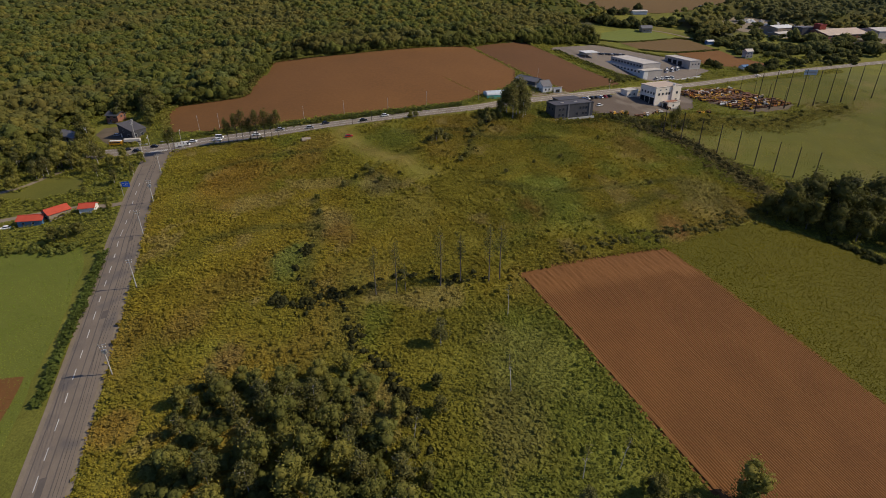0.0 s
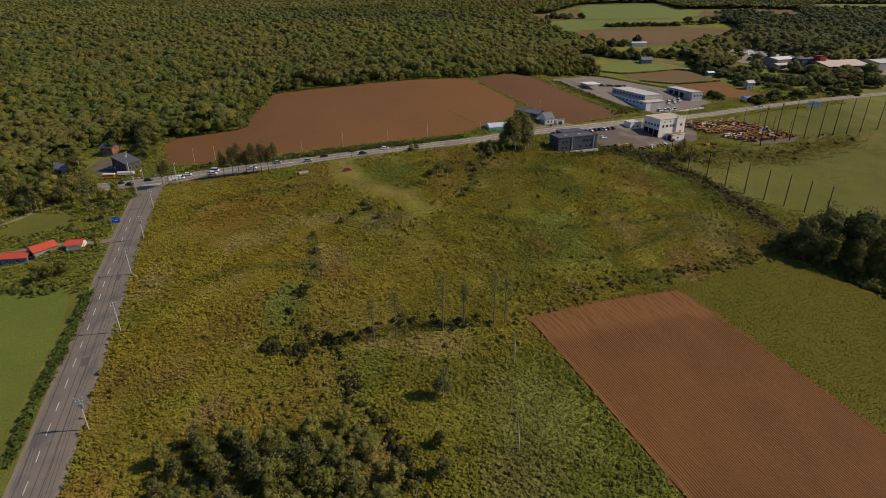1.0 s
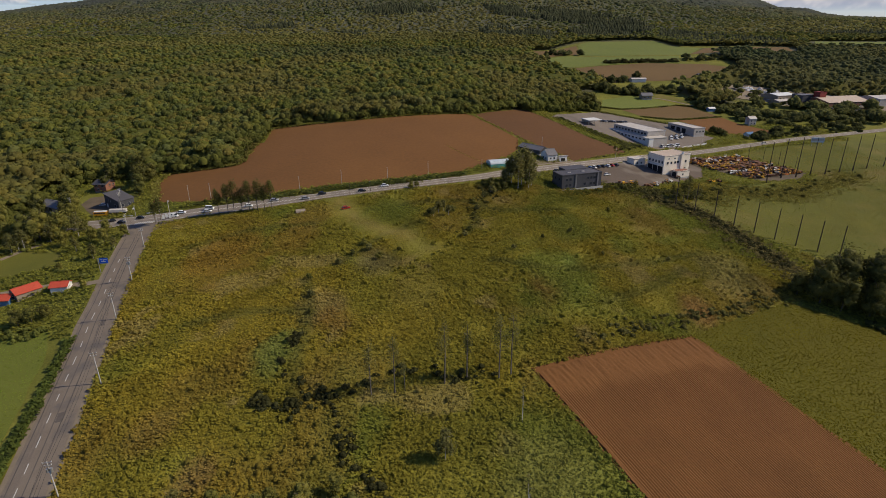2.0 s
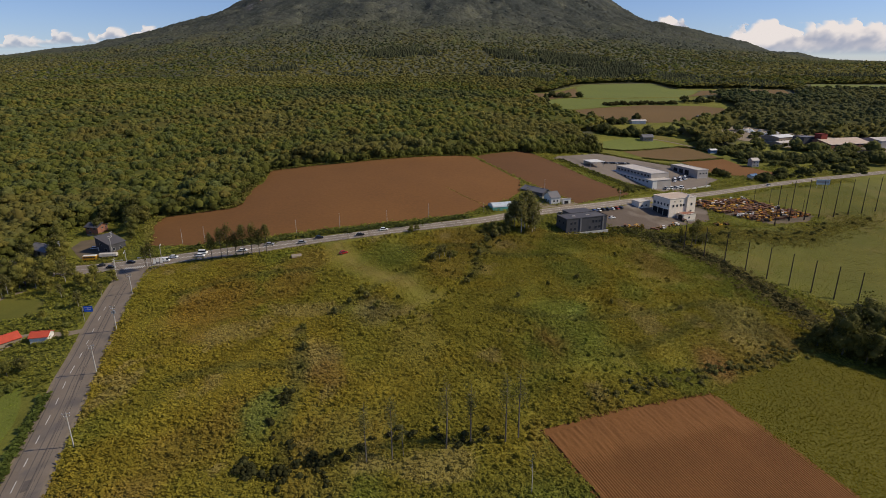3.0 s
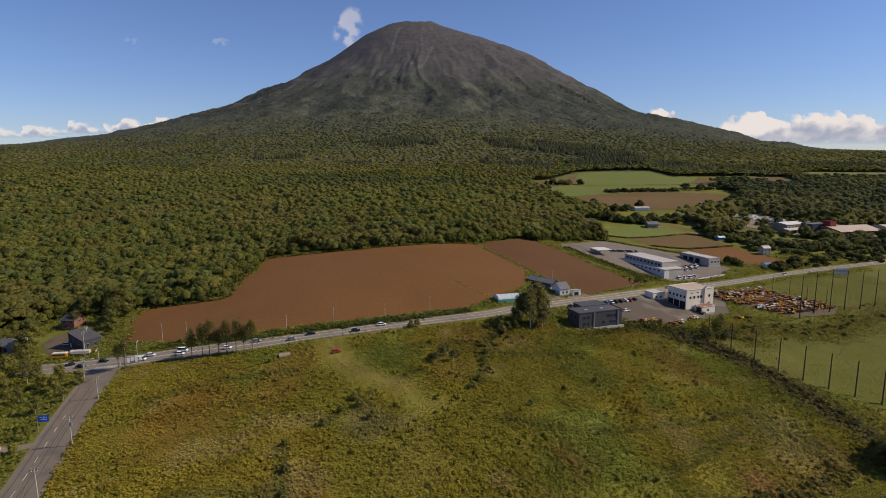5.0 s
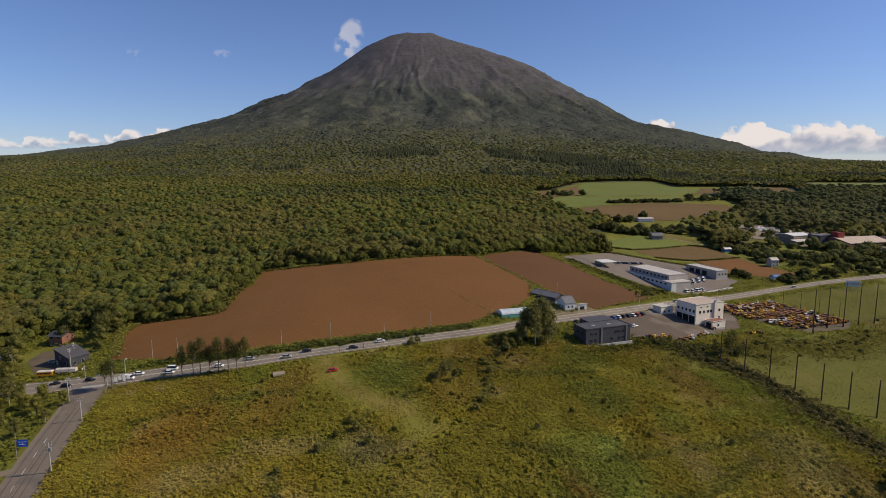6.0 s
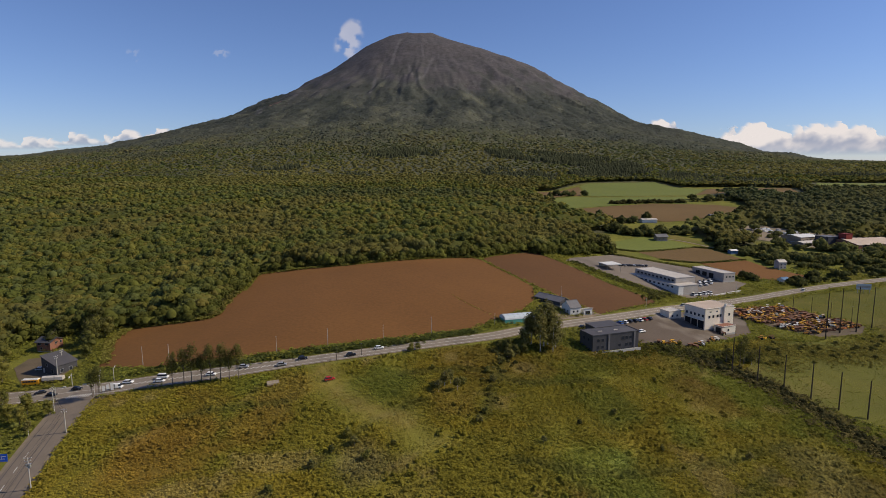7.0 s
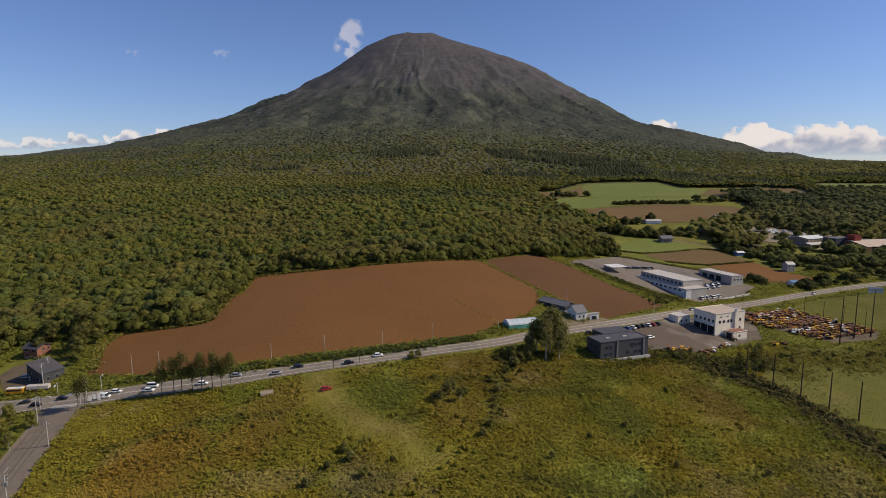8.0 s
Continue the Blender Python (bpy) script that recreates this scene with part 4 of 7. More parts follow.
# ---- clouds ----
def cloud(name, x, z, length, height, y, seed, label, bank=True, lean=0.0, thick=1.0):
    """A far bank of vapour with billowed tops over a flat, greyer base, or a ragged wisp: soft-edged and thin."""
    nu, nv = max(24, int(length / 10)), max(14, int(height / 6))
    U, W = np.meshgrid(np.linspace(0, 1, nu), np.linspace(0, 1, nv))
    a, b = U * length + seed * 977.0, W * height
    puff = fbm(a, b * 1.3, height * 0.55, seed, 5)
    ends = smooth(0, 0.16, U) * smooth(1, 0.84, U)
    if bank:
        top = (0.45 + 0.75 * smooth(0.25, 0.75, fbm(a, a * 0, height * 1.0, seed + 40, 4))) * ends
        alpha = smooth(-0.02, 0.1, top * 0.82 - W + 0.7 * (puff - 0.5)) * smooth(0, 0.12, W) * (0.55 + 0.45 * smooth(0.05, 0.35, W)) * smooth(0, 0.05, ends)
        light = smooth(0.1, 0.55, W / np.maximum(top, 0.25) + 1.1 * (puff - 0.5))
    else:
        off = (U - 0.5 - lean * (W - 0.5)) * 2
        body = np.clip(1 - off**2 * 2.2 - ((W - 0.5) * 2) ** 2, 0, 1)
        streak = fbm(a + 0.7 * b, b - 0.5 * a, height * 0.4, seed, 5)
        alpha = smooth(0.1, 1.0, body * (-0.6 + 2.3 * smooth(0.44, 0.74, streak)))
        light = 0.55 + 0.45 * puff
    alpha = np.clip(alpha * thick, 0, 1)
    # sunlit tops and shaded bases are painted into the emission colour
    tone = mix3((0.36, 0.39, 0.49), (0.82, 0.75, 0.72), light)
    v = np.stack([x - length / 2 + U * length, y - 40 * alpha * (0.5 + puff), z + W * height], -1).reshape(-1, 3)
    i = np.arange(nu * nv).reshape(nv, nu)
    q = np.stack([i[:-1, :-1], i[:-1, 1:], i[1:, 1:], i[1:, :-1]], -1).reshape(-1, 4)
    ob = fast_mesh(name, v, q, M["cloud"], tone.reshape(-1, 3), True)
    d = ob.data.attributes.new("cover", "FLOAT", "POINT")
    d.data.foreach_set("value", alpha.ravel().astype(np.float32))
    return tagged(ob, label, "cloud", kind="stuff")


CLOUD_Y = 4100

# ---- things: tools ----
def box(bm, x0, x1, y0, y1, z0, z1):
    m = Matrix.LocRotScale(((x0 + x1) / 2, (y0 + y1) / 2, (z0 + z1) / 2), None, (abs(x1 - x0), abs(y1 - y0), abs(z1 - z0)))
    return bmesh.ops.create_cube(bm, size=1, matrix=m)["verts"]


def boxes(*sizes):
    bm = bmesh.new()
    for s in sizes:
        box(bm, *s)
    return bm


def rod(bm, a, b, r0, r1, sides=6):
    a, b = Vector(a), Vector(b)
    m = Matrix.Translation((a + b) / 2) @ (b - a).to_track_quat("Z", "Y").to_matrix().to_4x4()
    bmesh.ops.create_cone(bm, cap_ends=True, segments=sides, radius1=r0, radius2=r1, depth=(b - a).length, matrix=m)
    return bm


def rods(*sticks, sides=6):
    bm = bmesh.new()
    for s in sticks:
        rod(bm, *s, sides=sides)
    return bm


def prism(profile, x0, x1):
    """A solid with the given (y, z) profile drawn along x."""
    bm = bmesh.new()
    a, b = [bm.verts.new((x0, y, z)) for y, z in profile], [bm.verts.new((x1, y, z)) for y, z in profile]
    bm.faces.new(a[::-1]), bm.faces.new(b)
    n = len(profile)
    for i in range(n):
        bm.faces.new((a[i], a[(i + 1) % n], b[(i + 1) % n], b[i]))
    bmesh.ops.recalc_face_normals(bm, faces=bm.faces[:])
    return bm


def wheel_mesh(r, w):
    bm = bmesh.new()
    bmesh.ops.create_cone(bm, cap_ends=True, segments=12, radius1=r, radius2=r, depth=w, matrix=Euler((radians(90), 0, 0)).to_matrix().to_4x4())
    bmesh.ops.bevel(bm, geom=[e for e in bm.edges if len(e.link_faces) == 2 and e.calc_face_angle() > 1.2], offset=r * 0.15, segments=1, affect="EDGES")
    return bm


M |= {
    "white": plain("white_paint", (0.62, 0.61, 0.58), 0.5),
    "cream": surface("cream_siding", (0.7, 0.62, 0.5), (0.8, 0.72, 0.6), 0.3, 0.7, 0.1, stain=(0.6, 0.53, 0.43)),
    "charcoal": surface("charcoal_siding", (0.05, 0.05, 0.055), (0.075, 0.073, 0.08), 0.4, 0.6, 0.15),
    "grey_roof": surface("grey_metal_roof", (0.12, 0.115, 0.12), (0.17, 0.165, 0.17), 0.2, 0.5, 0.15),
    "slate": surface("dark_sheet_roof", (0.062, 0.058, 0.06), (0.092, 0.086, 0.088), 0.25, 0.55, 0.15, stain=(0.12, 0.11, 0.105)),
    "tan_roof": surface("tan_metal_roof", (0.42, 0.33, 0.25), (0.52, 0.41, 0.32), 0.15, 0.6, 0.15),
    "grey_wall": surface("grey_panel_wall", (0.33, 0.3, 0.27), (0.43, 0.395, 0.36), 0.2, 0.7, 0.1),
    "pale_roof": surface("pale_sheet_roof", (0.42, 0.38, 0.34), (0.52, 0.48, 0.43), 0.15, 0.6, 0.12),
    "brick": surface("brick_tile_wall", (0.2, 0.09, 0.06), (0.28, 0.13, 0.09), 0.8, 0.85, 0.3),
    "red_roof": surface("red_sheet_roof", (0.36, 0.055, 0.03), (0.48, 0.085, 0.045), 0.4, 0.55, 0.15),
    "red_tower": plain("oxide_red_sheet", (0.22, 0.035, 0.025), 0.6),
    "blue": plain("blue_paint", (0.08, 0.16, 0.28), 0.5),
    "sign_blue": plain("sign_blue", (0.015, 0.10, 0.52), 0.4),
    "teal": plain("teal_sheet", (0.11, 0.36, 0.31), 0.5),
    "film": surface("greenhouse_film", (0.42, 0.47, 0.5), (0.55, 0.6, 0.63), 0.3, 0.35, 0.1),
    "glass": plain("window_glass", (0.03, 0.035, 0.045), 0.12),
    "dark": plain("shaded_opening", (0.02, 0.02, 0.02), 0.8),
    "tyre": plain("tyre_rubber", (0.02, 0.02, 0.02), 0.85),
    "concrete": surface("concrete", (0.36, 0.34, 0.31), (0.48, 0.46, 0.42), 0.5, 0.85, 0.2),
    "steel": plain("galvanised_steel", (0.38, 0.38, 0.38), 0.45, 0.6),
    "rust_steel": plain("dark_steel", (0.06, 0.048, 0.04), 0.7, 0.3),
    "wood": surface("weathered_board", (0.2, 0.16, 0.12), (0.3, 0.25, 0.19), 0.8, 0.85, 0.3),
    "car_white": plain("white_car_paint", (0.75, 0.75, 0.74), 0.25, vary=0.04),
    "car_black": plain("black_car_paint", (0.018, 0.018, 0.022), 0.2),
    "car_silver": plain("silver_car_paint", (0.4, 0.4, 0.41), 0.3, 0.4),
    "car_red": plain("red_car_paint", (0.38, 0.02, 0.015), 0.25),
    "car_blue": plain("blue_car_paint", (0.04, 0.1, 0.3), 0.25),
    "ochre": plain("ochre_machine_paint", (0.34, 0.16, 0.026), 0.6, vary=0.3),
    "yellow": plain("yellow_machine_paint", (0.6, 0.34, 0.02), 0.5),
    "orange": plain("orange_machine_paint", (0.36, 0.11, 0.022), 0.6),
    "red": plain("red_machine_paint", (0.24, 0.045, 0.03), 0.6),
    "green": plain("green_machine_paint", (0.04, 0.16, 0.07), 0.5),
    "rusty": surface("rusted_iron", (0.12, 0.06, 0.035), (0.2, 0.1, 0.055), 1.5, 0.85, 0.3),
    "amber": plain("bus_yellow", (0.65, 0.3, 0.02), 0.35),
}


# ---- trees ----
def crown_mesh(seed, width, height, z0, clumps, size, lobes=9, core=0.0):
    """Leaf clumps on several lobes, with gaps between them and denser leaves within: width and height in metres, from z0 up."""
    r = np.random.default_rng(seed)
    cen = []
    for k in range(lobes):
        a, q = r.random() * 6.283, r.random() ** 0.7
        zc = z0 + height * (0.22 + 0.6 * r.random())
        taper = 1.0 - 0.55 * abs((zc - z0) / height - 0.4) / 0.6
        cen.append((np.array([math.cos(a) * q, math.sin(a) * q, 0]) * width * 0.32 * taper + [0, 0, zc], width * (0.2 + 0.13 * r.random()) * (0.6 + 0.4 * taper)))
    pick = r.integers(0, lobes, clumps)
    c, rad = np.array([q[0] for q in cen])[pick], np.array([q[1] for q in cen])[pick][:, None]
    d = r.normal(size=(clumps, 3))
    d /= np.linalg.norm(d, axis=1, keepdims=True)
    p = c + d * rad * np.array([1, 1, 0.95 * height / max(width, 1) * 0.8 + 0.2]) * (0.5 + 0.58 * r.random((clumps, 1)))
    n = d + r.normal(size=(clumps, 3)) * 0.6 + np.array([0, 0, 0.25])
    n /= np.linalg.norm(n, axis=1, keepdims=True)
    u = np.cross(n, r.normal(size=(clumps, 3)))
    u /= np.linalg.norm(u, axis=1, keepdims=True)
    w = np.cross(n, u)
    s = size * (0.55 + 0.9 * r.random((clumps, 1)))
    V = [np.stack([p + u * s, p + w * s * 0.7, p - u * s, p - w * s * 0.7], 1).reshape(-1, 3)]
    q = np.arange(4 * clumps).reshape(-1, 4)
    F, count = [q[:, [0, 1, 2]], q[:, [0, 2, 3]]], 4 * clumps
    if core:
        for c, rad in cen:
            V.append(ICO_V * (0.6 + 0.6 * r.random((len(ICO_V), 1))) * core * rad * np.array([1, 1, 0.9]) + c)
            F.append(ICO_F + count)
            count += len(ICO_V)
    return np.concatenate(V), np.concatenate(F)


def make_tree(name, seed, height, width, clumps, size, leaf, bark, label, category="tree", bare=0.3, lobes=9, thick=0.02, lean=0.0, core=0.0):
    r = random.Random(seed)
    t = thing(name, label, category)
    bm = bmesh.new()
    top = Vector((lean * height, 0, height * 0.86))
    mid = Vector((r.uniform(-0.2, 0.2), r.uniform(-0.2, 0.2), height * 0.45)) + Vector((lean * height * 0.4, 0, 0))
    rod(bm, (0, 0, -0.8), mid, height * thick, height * thick * 0.7, 7)
    rod(bm, mid, top, height * thick * 0.7, height * thick * 0.15, 6)
    for k in range(7):
        z = height * r.uniform(bare, 0.8)
        a = r.uniform(0, 6.28)
        base = mid.lerp(top, max(0, (z - mid.z) / (top.z - mid.z))) if z > mid.z else Vector((0, 0, 0)).lerp(mid, z / mid.z)
        reach = width * r.uniform(0.22, 0.42)
        rod(bm, base, base + Vector((math.cos(a) * reach, math.sin(a) * reach, reach * r.uniform(0.5, 1.0))), height * thick * 0.35, height * thick * 0.08, 5)
    part("trunk", bm, bark, t)
    V, F = crown_mesh(seed, width, height * (1 - bare), height * bare, clumps, size, lobes, core)
    V[:, 0] += lean * V[:, 2]
    crown = fast_mesh("crown", V, F, leaf)
    crown.parent = t
    return t


broad = [make_tree("broadleaf_tree", 100 + k, 11 + k, 9 + 0.6 * k, 1500, 0.28, M["leaf"], M["bark"], "broad green deciduous tree standing among weeds", bare=0.1, lobes=15, core=0.66) for k in range(4)]
dark_broad = [make_tree("broadleaf_tree", 120 + k, 15 + 2 * k, 13 + k, 1500, 0.42, M["leaf_dark"], M["bark"], "large dark green deciduous tree with dense crown", bare=0.08, lobes=20, core=0.66) for k in range(3)]
grand = [make_tree("tall_tree", 130 + k, 15 + 2 * k, 13 + k, 3400, 0.29, M["leaf_dark"], M["bark"], "tall dark green tree with dense leafy crown", bare=0.05, lobes=26, core=0.66) for k in range(3)]
pale_broad = [make_tree("birch_tree", 140 + k, 12 + k, 7 + 0.5 * k, 1150, 0.27, M["leaf_pale"], M["pale_bark"], "loose grey-green birch with pale trunk", bare=0.18, lobes=12, thick=0.013, core=0.5) for k in range(3)]
slender = [make_tree("slender_tree", 160 + k, 22 + k, 3.6 + 0.4 * k, 720, 0.15, M["leaf_pale"], M["bark"], "tall thin half-bare tree with sparse high crown", bare=0.3, lobes=12, thick=0.0075) for k in range(3)]
verge = [make_tree("roadside_tree", 180 + k, 16 + 0.7 * k, 6.2 + 0.5 * k, 950, 0.26, M["leaf_dark"], M["bark"], "slim dark roadside tree with clear lower trunk", bare=0.28, lobes=15, thick=0.011, core=0.2) for k in range(3)]
shrub = [make_tree("bush", 200 + k, 3.2 + 0.5 * k, 3.6 + 0.6 * k, 420, 0.22, (M["leaf_dark"], M["leaf"], M["leaf_pale"])[k], M["bark"], "rounded green bush in the rough meadow", "bush", bare=0.05, lobes=7, core=0.65) for k in range(3)]
snag = make_tree("bare_tree", 220, 15, 3.0, 60, 0.25, M["leaf_pale"], M["pale_bark"], "pale half-dead birch with few leaves", bare=0.4, lobes=6, thick=0.009, lean=0.1)
USED = set()


def plant(kind, x, y, scale=1.0, group="", wide=1.0):
    turn = Euler((0, 0, random.uniform(0, 6.28)))
    if kind.name in USED:
        t = copy_thing(kind, Matrix.LocRotScale((x, y, g1(x, y)), turn, None))
    else:
        USED.add(kind.name)
        t = kind
        t.matrix_basis = Matrix.LocRotScale((x, y, g1(x, y)), turn, None)
    t.scale = (scale * wide, scale * wide, scale)
    if group:
        t["group"] = group
    return t


# the copse on the near edge of the meadow
COPSE = [(-74, 118, 0.7), (-66, 123, 0.75), (-61, 117, 0.8), (-58, 124, 0.6), (-49, 114, 1.0), (-53, 121, 0.8), (-44, 119, 0.95), (-50, 102, 1.1), (-42, 108, 1.15), (-39, 100, 1.0), (-35, 114, 0.95), (-30, 107, 1.1), (-26, 96, 1.1), (-22, 108, 0.9), (-15, 101, 0.95), (-36, 91, 1.0), (-47, 91, 1.0), (-20, 117, 0.7), (-28, 128, 0.6), (-10, 92, 0.95), (-16, 86, 1.0), (-28, 84, 1.1), (-58, 94, 1.0), (-62, 105, 0.9), (-40, 80, 1.0), (-70, 108, 0.7), (-36, 124, 0.75), (-13, 112, 0.6)]
COPSE += [(-56, 112, 0.85), (-46, 97, 1.0), (-33, 98, 1.05), (-20, 93, 1.0), (-54, 86, 1.0), (-9, 100, 0.7), (-24, 101, 0.9), (-33, 120, 0.7), (-44, 126, 0.6), (-68, 114, 0.6), (-10, 84, 0.9), (-22, 80, 1.0), (-48, 76, 1.0), (-66, 96, 0.9), (-4, 93, 0.6), (-40, 113, 0.9), (-27, 114, 0.75)]
for k, (x, y, s) in enumerate(COPSE):
    plant((broad[k % 4], pale_broad[k % 3], broad[(k + 1) % 4])[k % 3], x, y, s * random.uniform(0.85, 1.05), "trees of the near copse")
for x, y, s in ((-46, 117, 0.55), (-62, 119, 0.5), (-36, 104, 0.55), (-1, 113, 0.4), (-2, 122, 0.3), (50, 90, 0.5), (57, 87, 0.5)):
    plant(dark_broad[int(abs(x)) % 3], x, y, s)
plant(broad[2], 73, 90, 1.1)
plant(broad[0], 71, 88, 0.8)
plant(pale_broad[1], -1, 138, 0.85)
plant(pale_broad[0], 33, 86, 0.8)
for x, y, s in ((19, 121, 1.1), (21, 151, 0.9), (34, 95, 0.95), (44, 98, 0.9), (-8, 104, 0.8)):
    plant(snag, x, y, s)
for k, (x, y) in enumerate(((-23, 161), (-16, 162), (-1, 166), (6, 167.5), (16, 168), (20, 170), (-13, 163))):
    plant(slender[k % 3], x, y, (1.0, 0.95, 1.02, 1.05, 1.1, 1.05, 0.6)[k], "row of thin trees", 1.3)
# the tall dark trees beside the crop
for k, (x, y, s) in enumerate(((158, 231, 1.35), (168, 236, 1.5), (179, 230, 1.45), (174, 223, 1.2), (189, 225, 1.4), (199, 234, 1.4), (189, 242, 1.2), (164, 241, 1.0), (209, 226, 1.4), (221, 234, 1.4), (151, 236, 0.7), (231, 226, 1.3), (205, 214, 0.9), (244, 232, 1.3), (183, 219, 0.9), (196, 216, 1.0), (164, 226, 1.0))):
    plant(grand[k % 3], x, y, s, "tall dark trees by the crop field", 0.95)
# the roadside row before the big field
for k, x in enumerate((-117, -112.5, -109, -105, -101, -97, -93, -89.5)):
    plant(verge[k % 3], x, 297.6 + 0.6 * (k % 2), (0.95, 1.0, 1.05, 0.95, 1.05, 1.0, 1.02, 0.98)[k], "row of trees on the highway verge")
for x, y, s in ((-146, 294, 0.9), (-150, 296, 0.75), (-126, 317.5, 0.45), (-120, 316, 0.4)):
    plant(verge[1], x, y, s)
# the group beside the dark office
for k, (x, y, s) in enumerate(((38, 327, 0.95), (43.5, 324.5, 1.12), (41, 320, 0.85), (34, 322, 0.6), (49, 325, 0.8), (46, 328, 0.95), (37, 330, 0.8), (47, 321, 0.7))):
    plant(pale_broad[k % 3], x, y, s * 1.65, "trees beside the dark office")
for x, y, s in ((26, 318, 0.55), (29, 314, 0.45), (22, 320, 0.4), (33, 316, 0.4)):
    plant(dark_broad[1], x, y, s * 0.8)
for x, y, s, kind in ((137, 327, 1.0, verge[0]), (141, 331, 0.95, verge[1]), (132, 330, 0.6, verge[2]), (111, 334, 0.5, verge[0]), (108, 336, 0.4, pale_broad[0]), (146, 333, 0.6, pale_broad[1]), (150, 336, 0.55, pale_broad[2])):
    plant(kind, x, y, s)
# bushes of the meadow
for x, y, sc in ((-3, 285, 0.62), (-0.5, 288, 0.55), (2, 282, 0.45), (-5.5, 281, 0.4), (25, 312, 0.4), (21, 306, 0.36)):
    plant(pale_broad[int(abs(x)) % 3], x, y, sc, "small trees of the meadow", 1.2)
BUSHES = [(-7, 283, 1.2), (4, 287, 1.0), (26, 311, 1.1), (22, 306, 1.0), (15, 297, 0.9), (17, 289, 0.9), (14, 282, 0.8), (-36, 252, 1.0), (-33, 247, 0.9), (-40, 244, 0.9), (-28, 240, 1.0), (-45, 236, 0.8), (-20, 247, 0.7), (-55, 226, 0.8), (-52, 213, 0.8), (-50, 203, 0.7), (12, 266, 0.9), (9, 260, 0.8), (45, 262, 0.7), (60, 270, 0.8), (30, 250, 0.6), (-20, 325, 0.8), (-18, 317, 1.1), (-15, 318, 0.9), (70, 250, 0.7), (-78, 286, 0.6), (100, 250, 0.7), (86, 300, 0.7), (-8, 300, 0.6)]
for k, (x, y, s) in enumerate(BUSHES):
    plant(shrub[k % 3], x, y, s, "bushes of the meadow")
for k in range(22):
    x, y = random.uniform(-246, -186), random.uniform(246, 298)
    if not bool(inside(GARDEN_LAWN, x, y)) and not (x > -226 and y < 262):
        plant((broad[k % 4], broad[(k + 1) % 4], pale_broad[k % 3])[k % 3], x, y, (0.95, 0.75, 0.85)[k % 3] * random.uniform(0.7, 1.05), "garden trees west of the road")
# gardens and plots west of the side road
for k, (x, y, s) in enumerate(((-196, 290, 1.35), (-206, 288, 1.3), (-186, 288, 1.0), (-214, 288, 1.2), (-171, 287, 0.7), (-164, 262, 0.6), (-168, 279, 0.65), (-176, 283, 0.7), (-178, 272, 0.6), (-188, 279, 0.75), (-196, 286, 0.9), (-210, 292, 1.0), (-222, 289, 1.0), (-205, 300, 0.8), (-216, 303, 0.9), (-232, 296, 1.1), (-241, 300, 1.1), (-158, 270, 0.5), (-160, 284, 0.55), (-250, 290, 1.1), (-236, 250, 0.8), (-212, 246, 0.6), (-220, 252, 0.9), (-198, 284, 0.8), (-228, 280, 0.9), (-242, 276, 1.0), (-260, 300, 1.1), (-258, 262, 1.0), (-270, 284, 1.1), (-280, 300, 1.1), (-290, 270, 1.1), (-240, 310, 1.0), (-262, 314, 1.0), (-232, 244, 0.7), (-175, 254, 0.4))):
    plant((broad[k % 4], broad[(k + 2) % 4], pale_broad[k % 3])[k % 3], x, y, s, "garden trees west of the road")
for k, (x, y, s) in enumerate(((-157, 215, 0.45), (-161, 213, 0.5), (-165, 211, 0.45), (-154, 236, 0.3), (-210, 316, 0.6), (-205, 312, 0.55), (-228, 322, 0.7), (-234, 330, 0.8), (-214, 373, 0.7), (-192, 370, 0.85), (-188, 358, 0.9), (-184, 348, 0.75), (-186, 366, 0.9), (-180, 340, 0.5), (-196, 376, 0.9), (-206, 319, 0.85), (-213, 323, 0.8), (-222, 340, 0.9), (-208, 356, 0.7))):
    plant((dark_broad[k % 3], broad[k % 4])[k % 2], x, y, s * (1.0, 1.2)[k % 2])


def shrub_band(name, places, width, tone, label):
    """A hedge or thicket: many small crowns joined."""
    p = np.array(places)
    z = gz(p[:, 0], p[:, 1])
    w = width * (0.55 + 0.8 * rng.random(len(p)))
    return tagged(wood(name, np.stack([p[:, 0], p[:, 1], z], -1), w, near_crowns, np.array(tone) * (0.7 + 0.6 * rng.random((len(p), 1))), label, 0.2), category="shrubs")


def along(line, half, count):
    out = []
    for _ in range(count):
        a = random.randrange(len(line) - 1)
        t = random.random()
        q = Vector(line[a][:2]).lerp(Vector(line[a + 1][:2]), t)
        out.append((q.x + random.gauss(0, half), q.y + random.gauss(0, half)))
    return out


def off_field(places):
    p = np.array(places)
    return [tuple(q) for q in p[~inside(BIG_FIELD, p[:, 0], p[:, 1]) & ~inside(DARK_FIELD, p[:, 0], p[:, 1]) & (near_line(FIELD_RIM, p[:, 0], p[:, 1]) > 3.5)]]


def bank(name, places, size, tone, label, tall=0.9):
    """A bank of tall weeds."""
    p = np.array(places)
    t = np.array(tone) * (0.7 + 0.6 * rng.random((len(p), 1)))
    return tagged(weeds(name, p[:, 0], p[:, 1], t, np.full(len(p), size), 7, tall, label), category="weeds")


